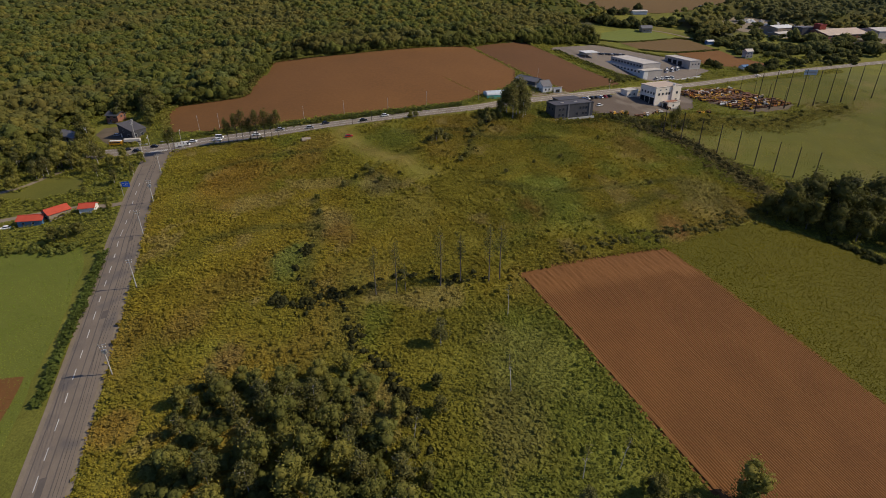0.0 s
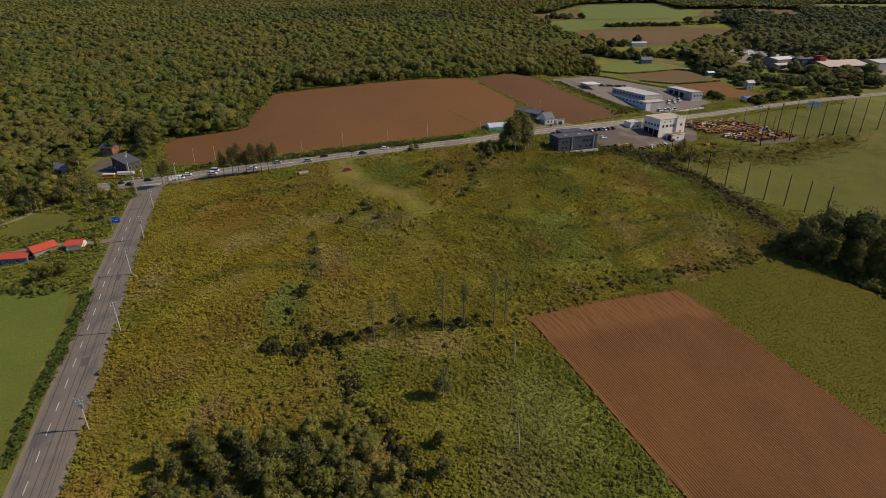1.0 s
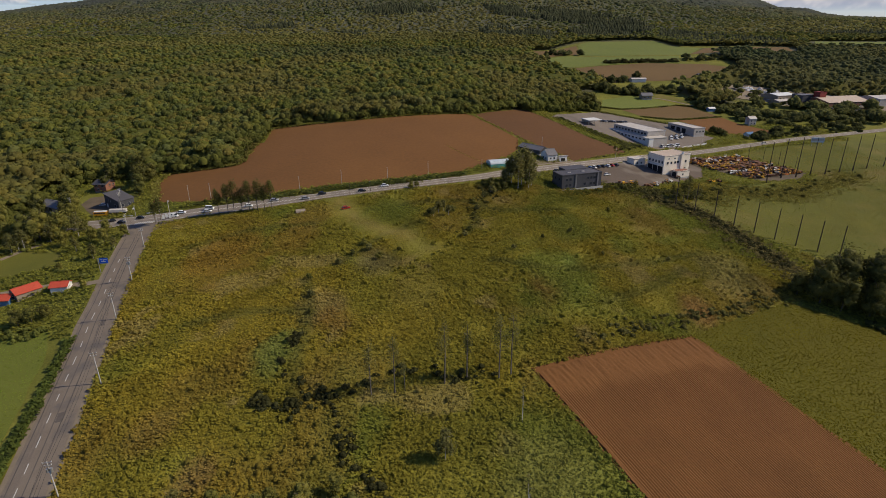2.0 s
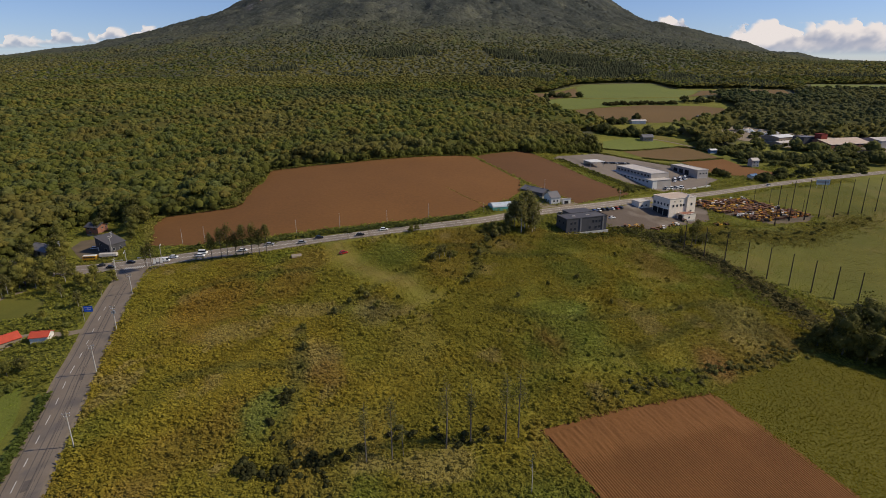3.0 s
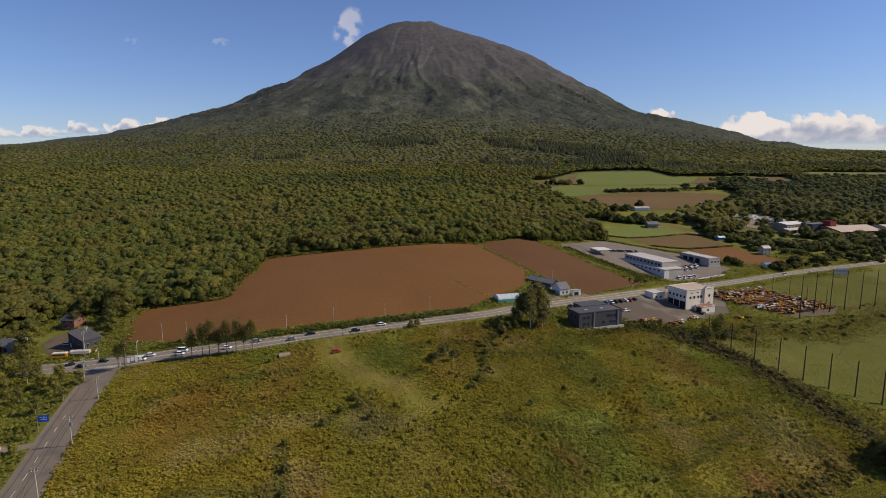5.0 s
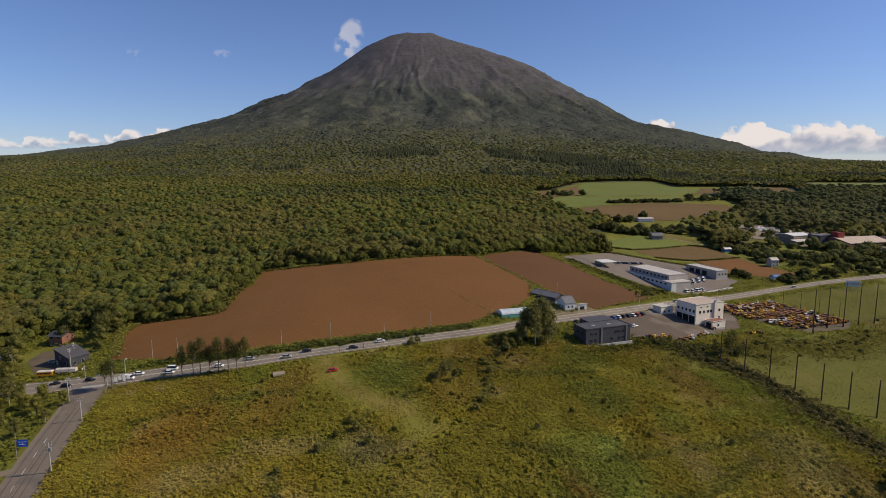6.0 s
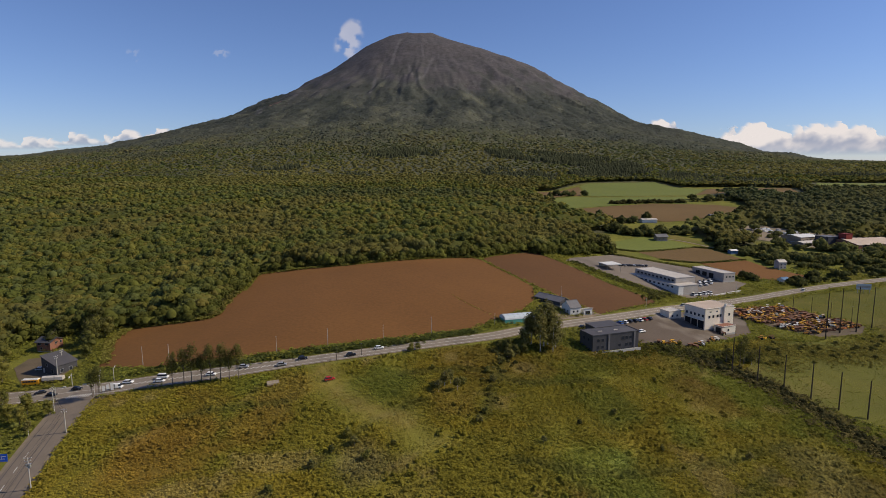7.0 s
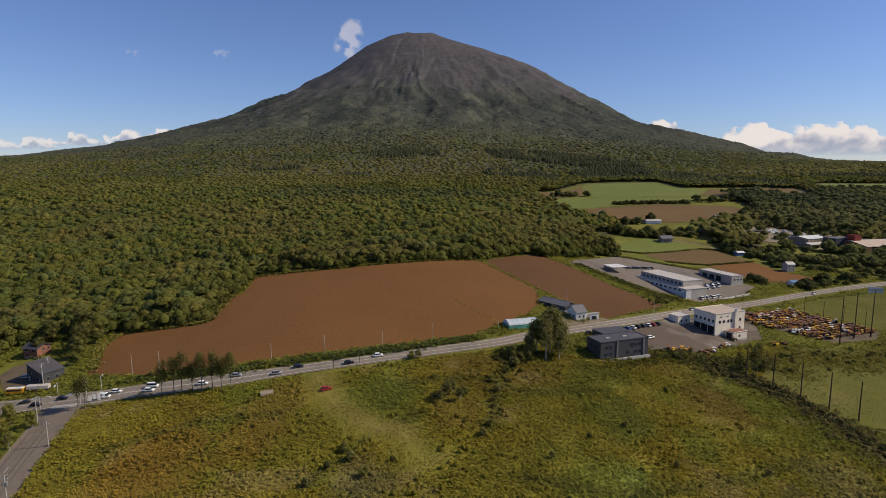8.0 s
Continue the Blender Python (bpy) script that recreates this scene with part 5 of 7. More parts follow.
shrub_band("copse_thicket", [q for q in ((random.uniform(-76, -6), random.uniform(82, 126)) for _ in range(330)) if q[0] < -12 + 0.35 * (100 - q[1]) and q[1] < 128 - 0.006 * (q[0] + 45) ** 2], 4.6, (0.16, 0.165, 0.045), "leafy undergrowth between the trees of the copse")
shrub_band("ditch_thicket", along(DITCH, 2.2, 270), 3.0, (0.083, 0.08, 0.031), "thicket of dull green shrubs along a ditch")
shrub_band("field_edge_thicket", along([(47, 190), (71, 198), (93, 208), (113, 216), (140, 231)], 2.2, 190), 2.1, (0.15, 0.138, 0.043), "shrubs and tall weeds along the field edge")
shrub_band("range_thicket", along([(158, 332), (166, 360), (190, 360), (219, 363), (250, 381), (291, 403)], 5.0, 70), 2.8, (0.125, 0.122, 0.036), "overgrown bank of shrubs beside the practice range")
bank("range_bank", along([(158, 332), (166, 360), (190, 358), (219, 360), (250, 379), (291, 401)], 6.5, 3600), 0.85, (0.22, 0.195, 0.042), "tall weeds on the bank beside the range")
bank("yard_bank", along([(70, 320), (96, 335), (112, 335), (128, 336), (142, 339), (156, 348)], 3.5, 1500), 1.1, (0.125, 0.125, 0.024), "tall weeds below the asphalt yard")
bank("ditch_bank", along(DITCH, 5.0, 1900), 1.2, (0.15, 0.128, 0.045), "tall weeds along the ditch")
bank("wood_fringe", along([(-166, 331), (-180, 360), (-180, 378), (-134, 381), (-136, 430), (-138, 471), (-75, 472.5), (19, 491)], 1.3, 1900), 1.2, (0.24, 0.22, 0.05), "yellowish weeds along the wood's edge")
shrub_band("yard_thicket", along([(96, 336), (112, 336), (128, 336), (142, 338), (152, 346)], 3.0, 150), 3.0, (0.096, 0.093, 0.031), "dark shrubs below the asphalt yard")
bank("road_hedge", along([(-118, 122), (-125, 150), (-130, 173), (-137, 198)], 0.8, 700), 1.2, (0.105, 0.132, 0.028), "narrow green hedge beside the side road")
bank("field_verge", along([(-140, 316), (-94, 314.5), (-44, 323), (-20, 328), (12, 340)], 1.7, 1500), 1.1, (0.114, 0.132, 0.034), "green weeds between highway and tilled field")
shrub_band("gully_thicket", along([(24, 318), (22, 308), (17, 296), (16, 286), (13, 270), (10, 262)], 2.4, 40), 2.2, (0.105, 0.1, 0.03), "dark shrubs in a shallow gully")
# eastern run of dark scrub stands in for shadow streaks of the thin trees
shrub_band("dark_hollow", along([(-58, 160), (-50, 156), (-44, 157), (-36, 160)], 2.0, 60) + along([(-36, 160), (-28, 165), (-19, 169), (-8, 171), (3, 168), (16, 170)], 1.6, 36), 2.5, (0.075, 0.075, 0.027), "dark scrub of the meadow, partly standing in for tree shade")
# the ditch is not cut; dark scrub is added for its deep shade
shrub_band("old_ditch", along([(-52, 190), (-52, 172), (-33, 157), (-27, 139), (-16, 127), (-12, 119), (-8, 108), (-4, 91)], 1.3, 120), 2.4, (0.066, 0.066, 0.024), "dark scrub standing in for the shade of an old ditch")
shrub_band("plot_thicket", along([(-152, 204), (-170, 206), (-200, 208), (-240, 210)], 2.0, 150), 2.6, (0.18, 0.195, 0.046), "green shrubs behind the hay field")
shrub_band("garden_thicket", [q for q in ((random.uniform(-250, -158), random.uniform(242, 296)) for _ in range(110)) if not bool(inside(GARDEN_LAWN, q[0], q[1])) and not (-232 < q[0] < -176 and q[1] < 256)], 3.0, (0.2, 0.205, 0.052), "mixed garden shrubs on rough grass")
shrub_band("crop_hedge", along([(170, 218), (192, 201.5), (215, 184), (240, 166)], 1.6, 120), 3.2, (0.07, 0.075, 0.024), "dark shrubs along the edge of the crop")
bank("field_strip", along([(2, 396), (12, 379), (24, 362)], 0.5, 200), 0.5, (0.3, 0.24, 0.06), "narrow grass strip in the tilled field", 0.2)
bank("farm_strip", along([(27, 478), (44, 448), (60, 414)], 0.6, 240), 0.5, (0.3, 0.24, 0.06), "grass strip between two tilled fields", 0.2)
bank("lot_bank", along([(98, 503), (120, 464), (138, 438), (148, 440)], 2.4, 1500), 1.1, (0.09, 0.092, 0.026), "tall weeds between dark field and workshop lot")
shrub_band("lot_hedge", along([(98, 503), (120, 464), (138, 438), (146, 440)], 1.8, 70), 2.6, (0.088, 0.098, 0.028), "hedge between dark field and workshop lot")
shrub_band("lot_verge", along([(132, 428), (140, 440), (126, 420)], 3.0, 60), 2.6, (0.131, 0.132, 0.039), "weedy green bank beside the highway")
shrub_band("far_hedge", along([(225, 828), (276, 836), (330, 838)], 2.0, 90), 7.0, (0.088, 0.085, 0.028), "row of shrubs between far fields")
shrub_band("wood_edge", off_field(along([(-330, 240), (-262, 257), (-242, 290), (-244, 322), (-240, 352), (-234, 374), (-216, 376), (-192, 380)], 2.4, 120) + along([(-185, 383), (-136, 386), (-141, 432), (-141, 474), (-75, 475), (-30, 484), (19, 493), (42, 509), (80, 528), (110, 547), (135, 568)], 5.0, 620)), 10.5, (0.13, 0.135, 0.031), "dense leafy edge of the wood down to the field")
shrub_band("field_corner_scrub", along([(-182, 380), (-150, 383), (-134, 384), (-137, 430), (-139, 470)], 1.6, 90), 4.0, (0.149, 0.132, 0.035), "yellowing shrubs at the wood's edge")
shrub_band("mid_trees", along([(180, 663), (187, 661), (210, 660), (242, 668), (272, 670)], 7, 60) + along([(276, 640), (268, 606), (288, 590), (290, 560), (302, 545)], 4, 40), 11.5, (0.12, 0.124, 0.038), "green trees between fields and works")
shrub_band("far_clumps", along([(150, 905), (185, 915), (205, 912)], 5, 16) + along([(140, 780), (150, 870)], 4, 16) + along([(352, 748), (396, 800)], 5, 14) + along([(345, 846), (372, 850), (430, 862)], 7, 22) + along([(600, 965), (720, 968), (900, 985)], 6, 34) + along([(166, 762), (190, 712), (236, 724)], 4, 24), 11.0, (0.095, 0.1, 0.034), "clumps of trees round far fields")
shrub_band("highway_trees", along([(236, 505), (262, 497), (296, 512), (330, 518), (380, 532)], 5, 46), 8.5, (0.085, 0.09, 0.028), "green trees beside the highway")
bank("mid_field_edges", along([(158, 583), (177, 584), (244, 614), (268, 606)], 0.8, 700) + along([(190, 560), (224, 557), (272, 572)], 0.8, 500) + along([(147, 560), (172, 554), (208, 540), (232, 512)], 1.2, 500), 1.0, (0.12, 0.12, 0.03), "weedy edges between small fields")
for k, (x, y, sc) in enumerate(((137, 565, 1.0), (130, 560, 0.85), (144, 569, 0.9), (124, 555, 0.7), (114, 547, 0.6), (139, 572, 0.9), (151, 571, 0.6), (118, 551, 0.5))):
    plant(dark_broad[k % 3], x, y, sc, "trees behind the workshop lot")


# ---- buildings ----
def windowed(parent, face, u, z, w, h, size, frame_mat, pane_mat, name="window"):
    """A framed window or door on one face of a box of that size (wide, deep): f front, b back, l left, r right."""
    W, D = size

    def at(u0, u1, z0, z1, out0, out1):
        if face == "f":
            return (u0, u1, -out1, -out0, z0, z1)
        if face == "b":
            return (u0, u1, D + out0, D + out1, z0, z1)
        if face == "l":
            return (-out1, -out0, u0, u1, z0, z1)
        return (W + out0, W + out1, u0, u1, z0, z1)

    b = 0.09
    wf = part(name, boxes(at(u, u + w, z, z + b, 0.0, 0.1), at(u, u + w, z + h - b, z + h, 0.0, 0.1), at(u, u + b, z + b, z + h - b, 0.0, 0.1), at(u + w - b, u + w, z + b, z + h - b, 0.0, 0.1)), frame_mat, parent)
    part("pane", boxes(at(u + b, u + w - b, z + b, z + h - b, 0.0, 0.05)), pane_mat, wf)


def building(name, label, category, x, y, turn, W, D, H, walls, roof, kind="flat", rise=2.0, openings=(), eave=0.4, base=None, frame_mat=None, group=""):
    """x, y: the corner that faces the viewer on the left of the front; turn: the front's direction in degrees."""
    t = thing(name, label, category, group)
    d, n = Vector((math.cos(radians(turn)), math.sin(radians(turn)))), Vector((-math.sin(radians(turn)), math.cos(radians(turn))))
    corners = [Vector((x, y)), Vector((x, y)) + d * W, Vector((x, y)) + n * D, Vector((x, y)) + d * W + n * D]
    zs = [g1(c.x, c.y) for c in corners]
    z0 = base if base is not None else sum(zs) / 4
    drop = z0 - min(zs) + 0.3
    part("foundation", boxes((0.05, W - 0.05, 0.05, D - 0.05, -drop, 0.35)), M["concrete"], t)
    if kind == "flat":
        part("wall", boxes((0, W, 0, D, 0.3, H)), walls, t)
        part("roof", boxes((-0.15, W + 0.15, -0.15, D + 0.15, H, H + 0.25)), roof, t)
        part("parapet", boxes((-0.15, W + 0.15, -0.2, 0.05, H + 0.2, H + 0.5), (-0.15, W + 0.15, D - 0.05, D + 0.2, H + 0.2, H + 0.5), (-0.2, 0.05, 0.05, D - 0.05, H + 0.2, H + 0.5), (W - 0.05, W + 0.2, 0.05, D - 0.05, H + 0.2, H + 0.5)), walls, t)
    elif kind == "gable":  # ridge along x
        part("wall", prism([(0, 0.3), (D, 0.3), (D, H), (D / 2, H + rise), (0, H)], 0, W), walls, t)
        part("roof", prism([(-eave, H - eave * 2 * rise / D), (D / 2, H + rise), (D + eave, H - eave * 2 * rise / D), (D + eave, H - eave * 2 * rise / D + 0.2), (D / 2, H + rise + 0.22), (-eave, H - eave * 2 * rise / D + 0.2)], -eave, W + eave), roof, t)
        part("ridge_cap", boxes((-eave, W + eave, D / 2 - 0.2, D / 2 + 0.2, H + rise + 0.16, H + rise + 0.3)), roof, t)
    elif kind == "mono":  # falls from the front to the back
        part("wall", prism([(0, 0.3), (D, 0.3), (D, H), (0, H + rise)], 0, W), walls, t)
        part("roof", prism([(-eave, H + rise + eave * rise / D), (D + eave, H - eave * rise / D), (D + eave, H - eave * rise / D + 0.22), (-eave, H + rise + eave * rise / D + 0.22)], -eave, W + eave), roof, t)
    elif kind == "side":  # falls along the front, from its left end
        def slab(low, high, over):
            bm = bmesh.new()
            a, b = -over, W + over
            za, zb = H + rise + over * rise / W, H - over * rise / W
            v = [bm.verts.new(p) for p in ((a, -over, low if low is not None else za), (b, -over, low if low is not None else zb), (b, D + over, low if low is not None else zb), (a, D + over, low if low is not None else za), (a, -over, za + high), (b, -over, zb + high), (b, D + over, zb + high), (a, D + over, za + high))]
            for q in ((3, 2, 1, 0), (4, 5, 6, 7), (0, 1, 5, 4), (1, 2, 6, 5), (2, 3, 7, 6), (3, 0, 4, 7)):
                bm.faces.new([v[i] for i in q])
            return bm
        part("wall", slab(0.3, 0.0, 0.0), walls, t)
        part("roof", slab(None, 0.24, eave), roof, t)
    for face, u, z, w, h, nm in openings:
        if nm == "shutter":
            # a flat near-black panel fills the doorway: shade within, given as colour
            windowed(t, face, u, z, w, h, (W, D), M["steel"], M["dark"], "garage_door")
        elif nm == "door":
            windowed(t, face, u, z, w, h, (W, D), M["steel"], M["white"], "door")
        else:
            windowed(t, face, u, z, w, h, (W, D), frame_mat or M["steel"], M["glass"])
    t.matrix_world = Matrix.Translation((x, y, z0)) @ Matrix.Rotation(radians(turn), 4, "Z")
    return t


def run(face, z, w, h, *us):
    return [(face, u, z, w, h, "window") for u in us]


# the dark office, in two blocks
office = building("office_building", "two-storey charcoal office block with flat roofs by the highway", "building", 66, 323.5, 19, 25.5, 10.5, 8.0, M["charcoal"], M["slate"], openings=run("f", 1.6, 1.5, 1.5, 2.2, 4.6, 14.0, 18.0, 20.2) + run("f", 4.9, 1.5, 1.5, 2.2, 4.6, 16.0, 18.0, 20.2) + run("l", 4.9, 1.3, 1.4, 2.5, 6.5) + run("r", 4.8, 1.3, 1.4, 3.0, 6.0), frame_mat=M["charcoal"])
for u in (8.3, 22.6):
    part("pilaster", boxes((u, u + 0.95, -0.35, 0.1, 0.3, 8.2)), M["grey_roof"], office)
part("rear_wing", boxes((10.5, 25.4, 10.6, 22, -1.5, 7.4)), M["charcoal"], office)
part("rear_roof", boxes((10.2, 25.7, 10.75, 22.3, 7.4, 7.75)), M["slate"], office)
for u in (6, 15):
    part("roof_vent", boxes((u, u + 2.1, 4.5, 5.2, 8.2, 8.6)), M["pale_roof"], office)
part("retaining_wall", boxes((-1.2, 26, -1.4, -1.0, -2.6, 0.5)), M["concrete"], office)

# the cream garage
garage = building("garage_building", "tall cream truck garage with wide doors and tan roof", "building", 142.2, 374.3, 22, 21.5, 14.7, 11.6, M["cream"], M["tan_roof"], openings=run("f", 6.4, 1.5, 1.6, 2.4, 5.4, 8.6, 10.8, 17.4) + run("f", 9.6, 1.3, 0.7, 3.2, 8.0) + [("l", 0.6, 0.35, 4.2, 4.6, "shutter"), ("l", 5.2, 0.35, 4.2, 4.6, "shutter"), ("l", 9.9, 0.35, 4.2, 4.6, "shutter")] + run("l", 6.9, 1.4, 1.6, 0.8, 3.6, 6.4, 9.2, 12.2) + run("f", 2.0, 1.4, 1.4, 17.4), base=11.2)
part("stair_tower", boxes((13.4, 15.2, -0.9, 0.1, 0.0, 12.4)), M["cream"], garage)
part("flue", rods(((14.3, -0.4, 12.4), (14.3, -0.4, 13.6), 0.7, 0.7), sides=12), M["white"], garage)
part("canopy", boxes((-1.6, 0.0, 0.4, 14.3, 5.4, 5.7)), M["cream"], garage)
building("garage_annex", "low cream lean-to beside the truck garage", "building", 127.2, 386.5, 22, 9, 7, 4.6, M["cream"], M["pale_roof"], openings=run("f", 1.4, 1.2, 1.3, 2, 5.5), base=13.8)
building("garage_shed", "small cream shed with a brown roof beside the garage", "building", 150.5, 371, 22, 10, 5.5, 4.0, M["cream"], M["brick"], openings=[("l", 0.8, 0.35, 3.6, 3.2, "shutter")] + run("f", 1.4, 1.2, 1.3, 4.0), base=9.6)

# workshops across the highway
long_shop = building("workshop_building", "long grey two-storey workshop with a row of windows", "building", 143.5, 491, -70, 42, 17, 6.6, M["grey_wall"], M["pale_roof"], openings=run("f", 4.1, 2.4, 1.5, 2.5, 6.5, 10.5, 14.5, 18.5, 22.5, 26.5, 30.5, 34.5, 38.0), base=18.6)
part("lower_storey", boxes((-0.3, 49.5, -4.2, -0.02, -4.5, 3.0)), M["white"], long_shop, "pale lower storey before the workshop")
part("lower_roof", boxes((-0.5, 49.8, -4.5, -0.04, 3.0, 3.25)), M["pale_roof"], long_shop)
part("end_block", boxes((42.05, 49.5, 0.0, 13, -4.5, 3.0)), M["grey_wall"], long_shop)
part("end_roof", boxes((42.05, 49.8, 0.0, 13.3, 3.0, 3.25)), M["pale_roof"], long_shop)
for k in range(10):
    part("window", boxes((3 + 4.4 * k, 5 + 4.4 * k, -4.28, -4.2, 0.9, 2.1)), M["glass"], long_shop)
building("workshop_building", "grey workshop with open front beside a paved lot", "building", 203, 526, -72, 33, 11, 6.0, M["grey_wall"], M["pale_roof"], openings=[("f", 4, 0.4, 5, 4.2, "shutter"), ("f", 11, 0.4, 5, 4.2, "shutter"), ("f", 18, 0.4, 5, 4.2, "shutter")] + run("r", 2.6, 1.6, 1.4, 2.0, 5.2, 8.4), base=14.2)
canopy = thing("canopy_shed", "open shed with a flat white roof on thin posts", "shed")
part("roof", boxes((0, 17, 0, 14, 3.6, 4.0)), M["white"], canopy)
for px in (0.6, 8.2, 16):
    for py in (0.6, 13):
        part("post", boxes((px, px + 0.25, py, py + 0.25, -2.0, 3.6)), M["steel"], canopy)
part("back_wall", boxes((0.4, 16.6, 12.8, 13.0, -1, 3.6)), M["grey_wall"], canopy)
canopy.matrix_world = Matrix.Translation((121.5, 489.8, 24.6)) @ Matrix.Rotation(radians(14), 4, "Z") @ Matrix.Diagonal((0.75, 0.95, 1.0, 1.0))
fence = thing("kerb_wall", "low white kerb wall before the workshop lot", "wall")
part("kerb", boxes((0, 52, 0, 0.5, -1.2, 0.7)), M["white"], fence)
fence.matrix_world = Matrix.Translation((168.6, 443.5, g1(190, 456))) @ Matrix.Rotation(radians(30), 4, "Z")

# farm buildings on the tilled field
def greenhouse(x, y, turn, W, D):
    t = thing("greenhouse", "low greenhouse with film roof and teal sides", "greenhouse")
    part("side", boxes((0, W, 0, 0.1, -0.4, 2.1), (0, W, D - 0.1, D, -0.4, 2.1), (0, 0.1, 0.1, D - 0.1, -0.4, 2.1), (W - 0.1, W, 0.1, D - 0.1, -0.4, 2.1)), M["teal"], t)
    arc = [(D / 2 - math.cos(a) * (D / 2 + 0.15), 2.1 + math.sin(a) * 1.9) for a in np.linspace(0, math.pi, 9)]
    part("roof", prism(arc, -0.1, W + 0.1), M["film"], t)
    for k in range(7):
        u = k * W / 6
        part("hoop", prism([(p, q + 0.05) for p, q in arc] + [(p, q - 0.05) for p, q in arc[::-1]], u - 0.06, u + 0.06), M["steel"], t)
    return put(t, x, y, turn)


greenhouse(28.5, 352, 15, 16.5, 8)
building("farmhouse", "small pale farmhouse with a grey gambrel roof", "house", 66.5, 371, 20, 6.5, 9, 4.2, M["white"], M["grey_roof"], "gable", 3.0, run("f", 1.4, 1.1, 1.2, 1.5, 4.0) + run("l", 1.4, 1.1, 1.2, 2, 5), base=20.9)
building("farm_shed", "long dark farm shed with grey sheet roof", "shed", 51, 395.5, -52, 19, 8, 2.6, M["charcoal"], M["grey_roof"], "gable", 1.8, [("f", 6, 0.4, 3.5, 2.0, "shutter")], base=23.6)
building("farm_shed", "small white lean-to store beside the farmhouse", "shed", 74.5, 373.5, 20, 5.5, 4, 2.8, M["white"], M["pale_roof"], "mono", 0.8, [("f", 1, 0.35, 3, 2.0, "shutter")])

# houses at the crossing
building("house", "dark grey house with a single-pitch roof", "house", -193, 327, -26, 11.5, 9.5, 4.9, M["charcoal"], M["slate"], "side", 3.2, run("f", 3.6, 1.3, 1.5, 3.5) + [("f", 1.0, 0.4, 1.2, 2.2, "door")] + run("f", 1.0, 2.0, 1.8, 7.2) + run("r", 1.2, 1.6, 1.8, 1.5, 5.5), base=6.2)
building("house", "brick-clad house with a dark hipped roof", "house", -214, 353, -10, 8, 8, 5.0, M["brick"], M["charcoal"], "gable", 1.6, run("f", 3.3, 2.0, 1.2, 0.8, 5.0) + run("f", 1.0, 1.4, 1.3, 2.0) + run("r", 3.3, 1.2, 1.2, 3, 6), eave=0.8, base=8.2)
building("barn", "long weathered barn with grey sheet roof", "barn", -231, 327, -28, 17, 9, 3.4, M["wood"], M["grey_roof"], "gable", 2.0, [("f", 9, 0.4, 3.2, 2.6, "shutter")] + run("r", 1.2, 1.2, 1.2, 2.5), base=4.8)
building("red_roof_shed", "blue garden shed with a red sheet roof", "shed", -191, 226.5, 8, 10.5, 6.5, 3.0, M["blue"], M["red_roof"], "gable", 1.4, run("f", 1.2, 1.2, 1.0, 2, 6), base=-6.0)
building("red_roof_shed", "dark timber shed with a bright red roof", "shed", -178, 229.5, 55, 9.5, 7, 3.2, M["wood"], M["red_roof"], "gable", 1.6, [("l", 2, 0.35, 2.5, 2.2, "shutter")], base=-4.6)
building("red_roof_shed", "small white shed with a red sheet roof", "shed", -166, 233, 12, 6.5, 5.5, 2.8, M["white"], M["red_roof"], "gable", 1.3, [("r", 1.5, 0.35, 1.4, 1.9, "door")], base=-2.6)

# works and houses far down the highway
patch("pavement_works", WORKS, M["shoulder"], "gravel ground between the works halls", "yard", 0.25, 20)
shrub_band("works_trees", along([(296, 575), (310, 552), (350, 545), (420, 560), (500, 575)], 7, 60) + along([(285, 590), (300, 606), (330, 612)], 6, 30) + along([(330, 622), (352, 606), (374, 598), (392, 586), (440, 580), (520, 588)], 3, 20) + along([(300, 585), (340, 570), (400, 568), (480, 578)], 8, 70) + along([(330, 715), (352, 655), (400, 668), (450, 655), (540, 655)], 6, 60), 8.0, (0.13, 0.132, 0.042), "trees round the works halls")

shrub_band("hall_trees", along([(330, 624), (352, 606), (374, 602), (388, 590), (416, 592), (440, 596), (500, 602)], 3, 36) + along([(300, 575), (340, 562), (400, 566), (480, 580)], 9, 60), 12.5, (0.13, 0.132, 0.042), "tall trees close before the works halls")


def heap(x, y, wide, tall, material, label):
    """A low uneven heap of stored goods."""
    r = np.random.default_rng(int(x * 7 + y))
    t = thing("material_heap", label, "heap", "heaps at the works")
    for k in range(9):
        bm = bmesh.new()
        a, q = r.random() * 6.28, r.random() * wide * 0.42
        w, h = wide * (0.1 + 0.12 * r.random()), tall * (0.4 + 0.6 * r.random())
        cx, cy = math.cos(a) * q, math.sin(a) * q
        lower = [bm.verts.new((cx + sx * w * (0.8 + 0.4 * r.random()), cy + sy * w * 0.8, -0.5)) for sx, sy in ((-1, -1), (1, -1), (1, 1), (-1, 1))]
        upper = [bm.verts.new((cx + sx * w * 0.7 * r.random(), cy + sy * w * 0.6 * r.random(), h * (0.7 + 0.3 * r.random()))) for sx, sy in ((-1, -1), (1, -1), (1, 1), (-1, 1))]
        bm.faces.new(upper)
        for n in range(4):
            bm.faces.new((lower[n], lower[(n + 1) % 4], upper[(n + 1) % 4], upper[n]))
        part("pile", bm, material, t)
    return put(t, x, y, 0)


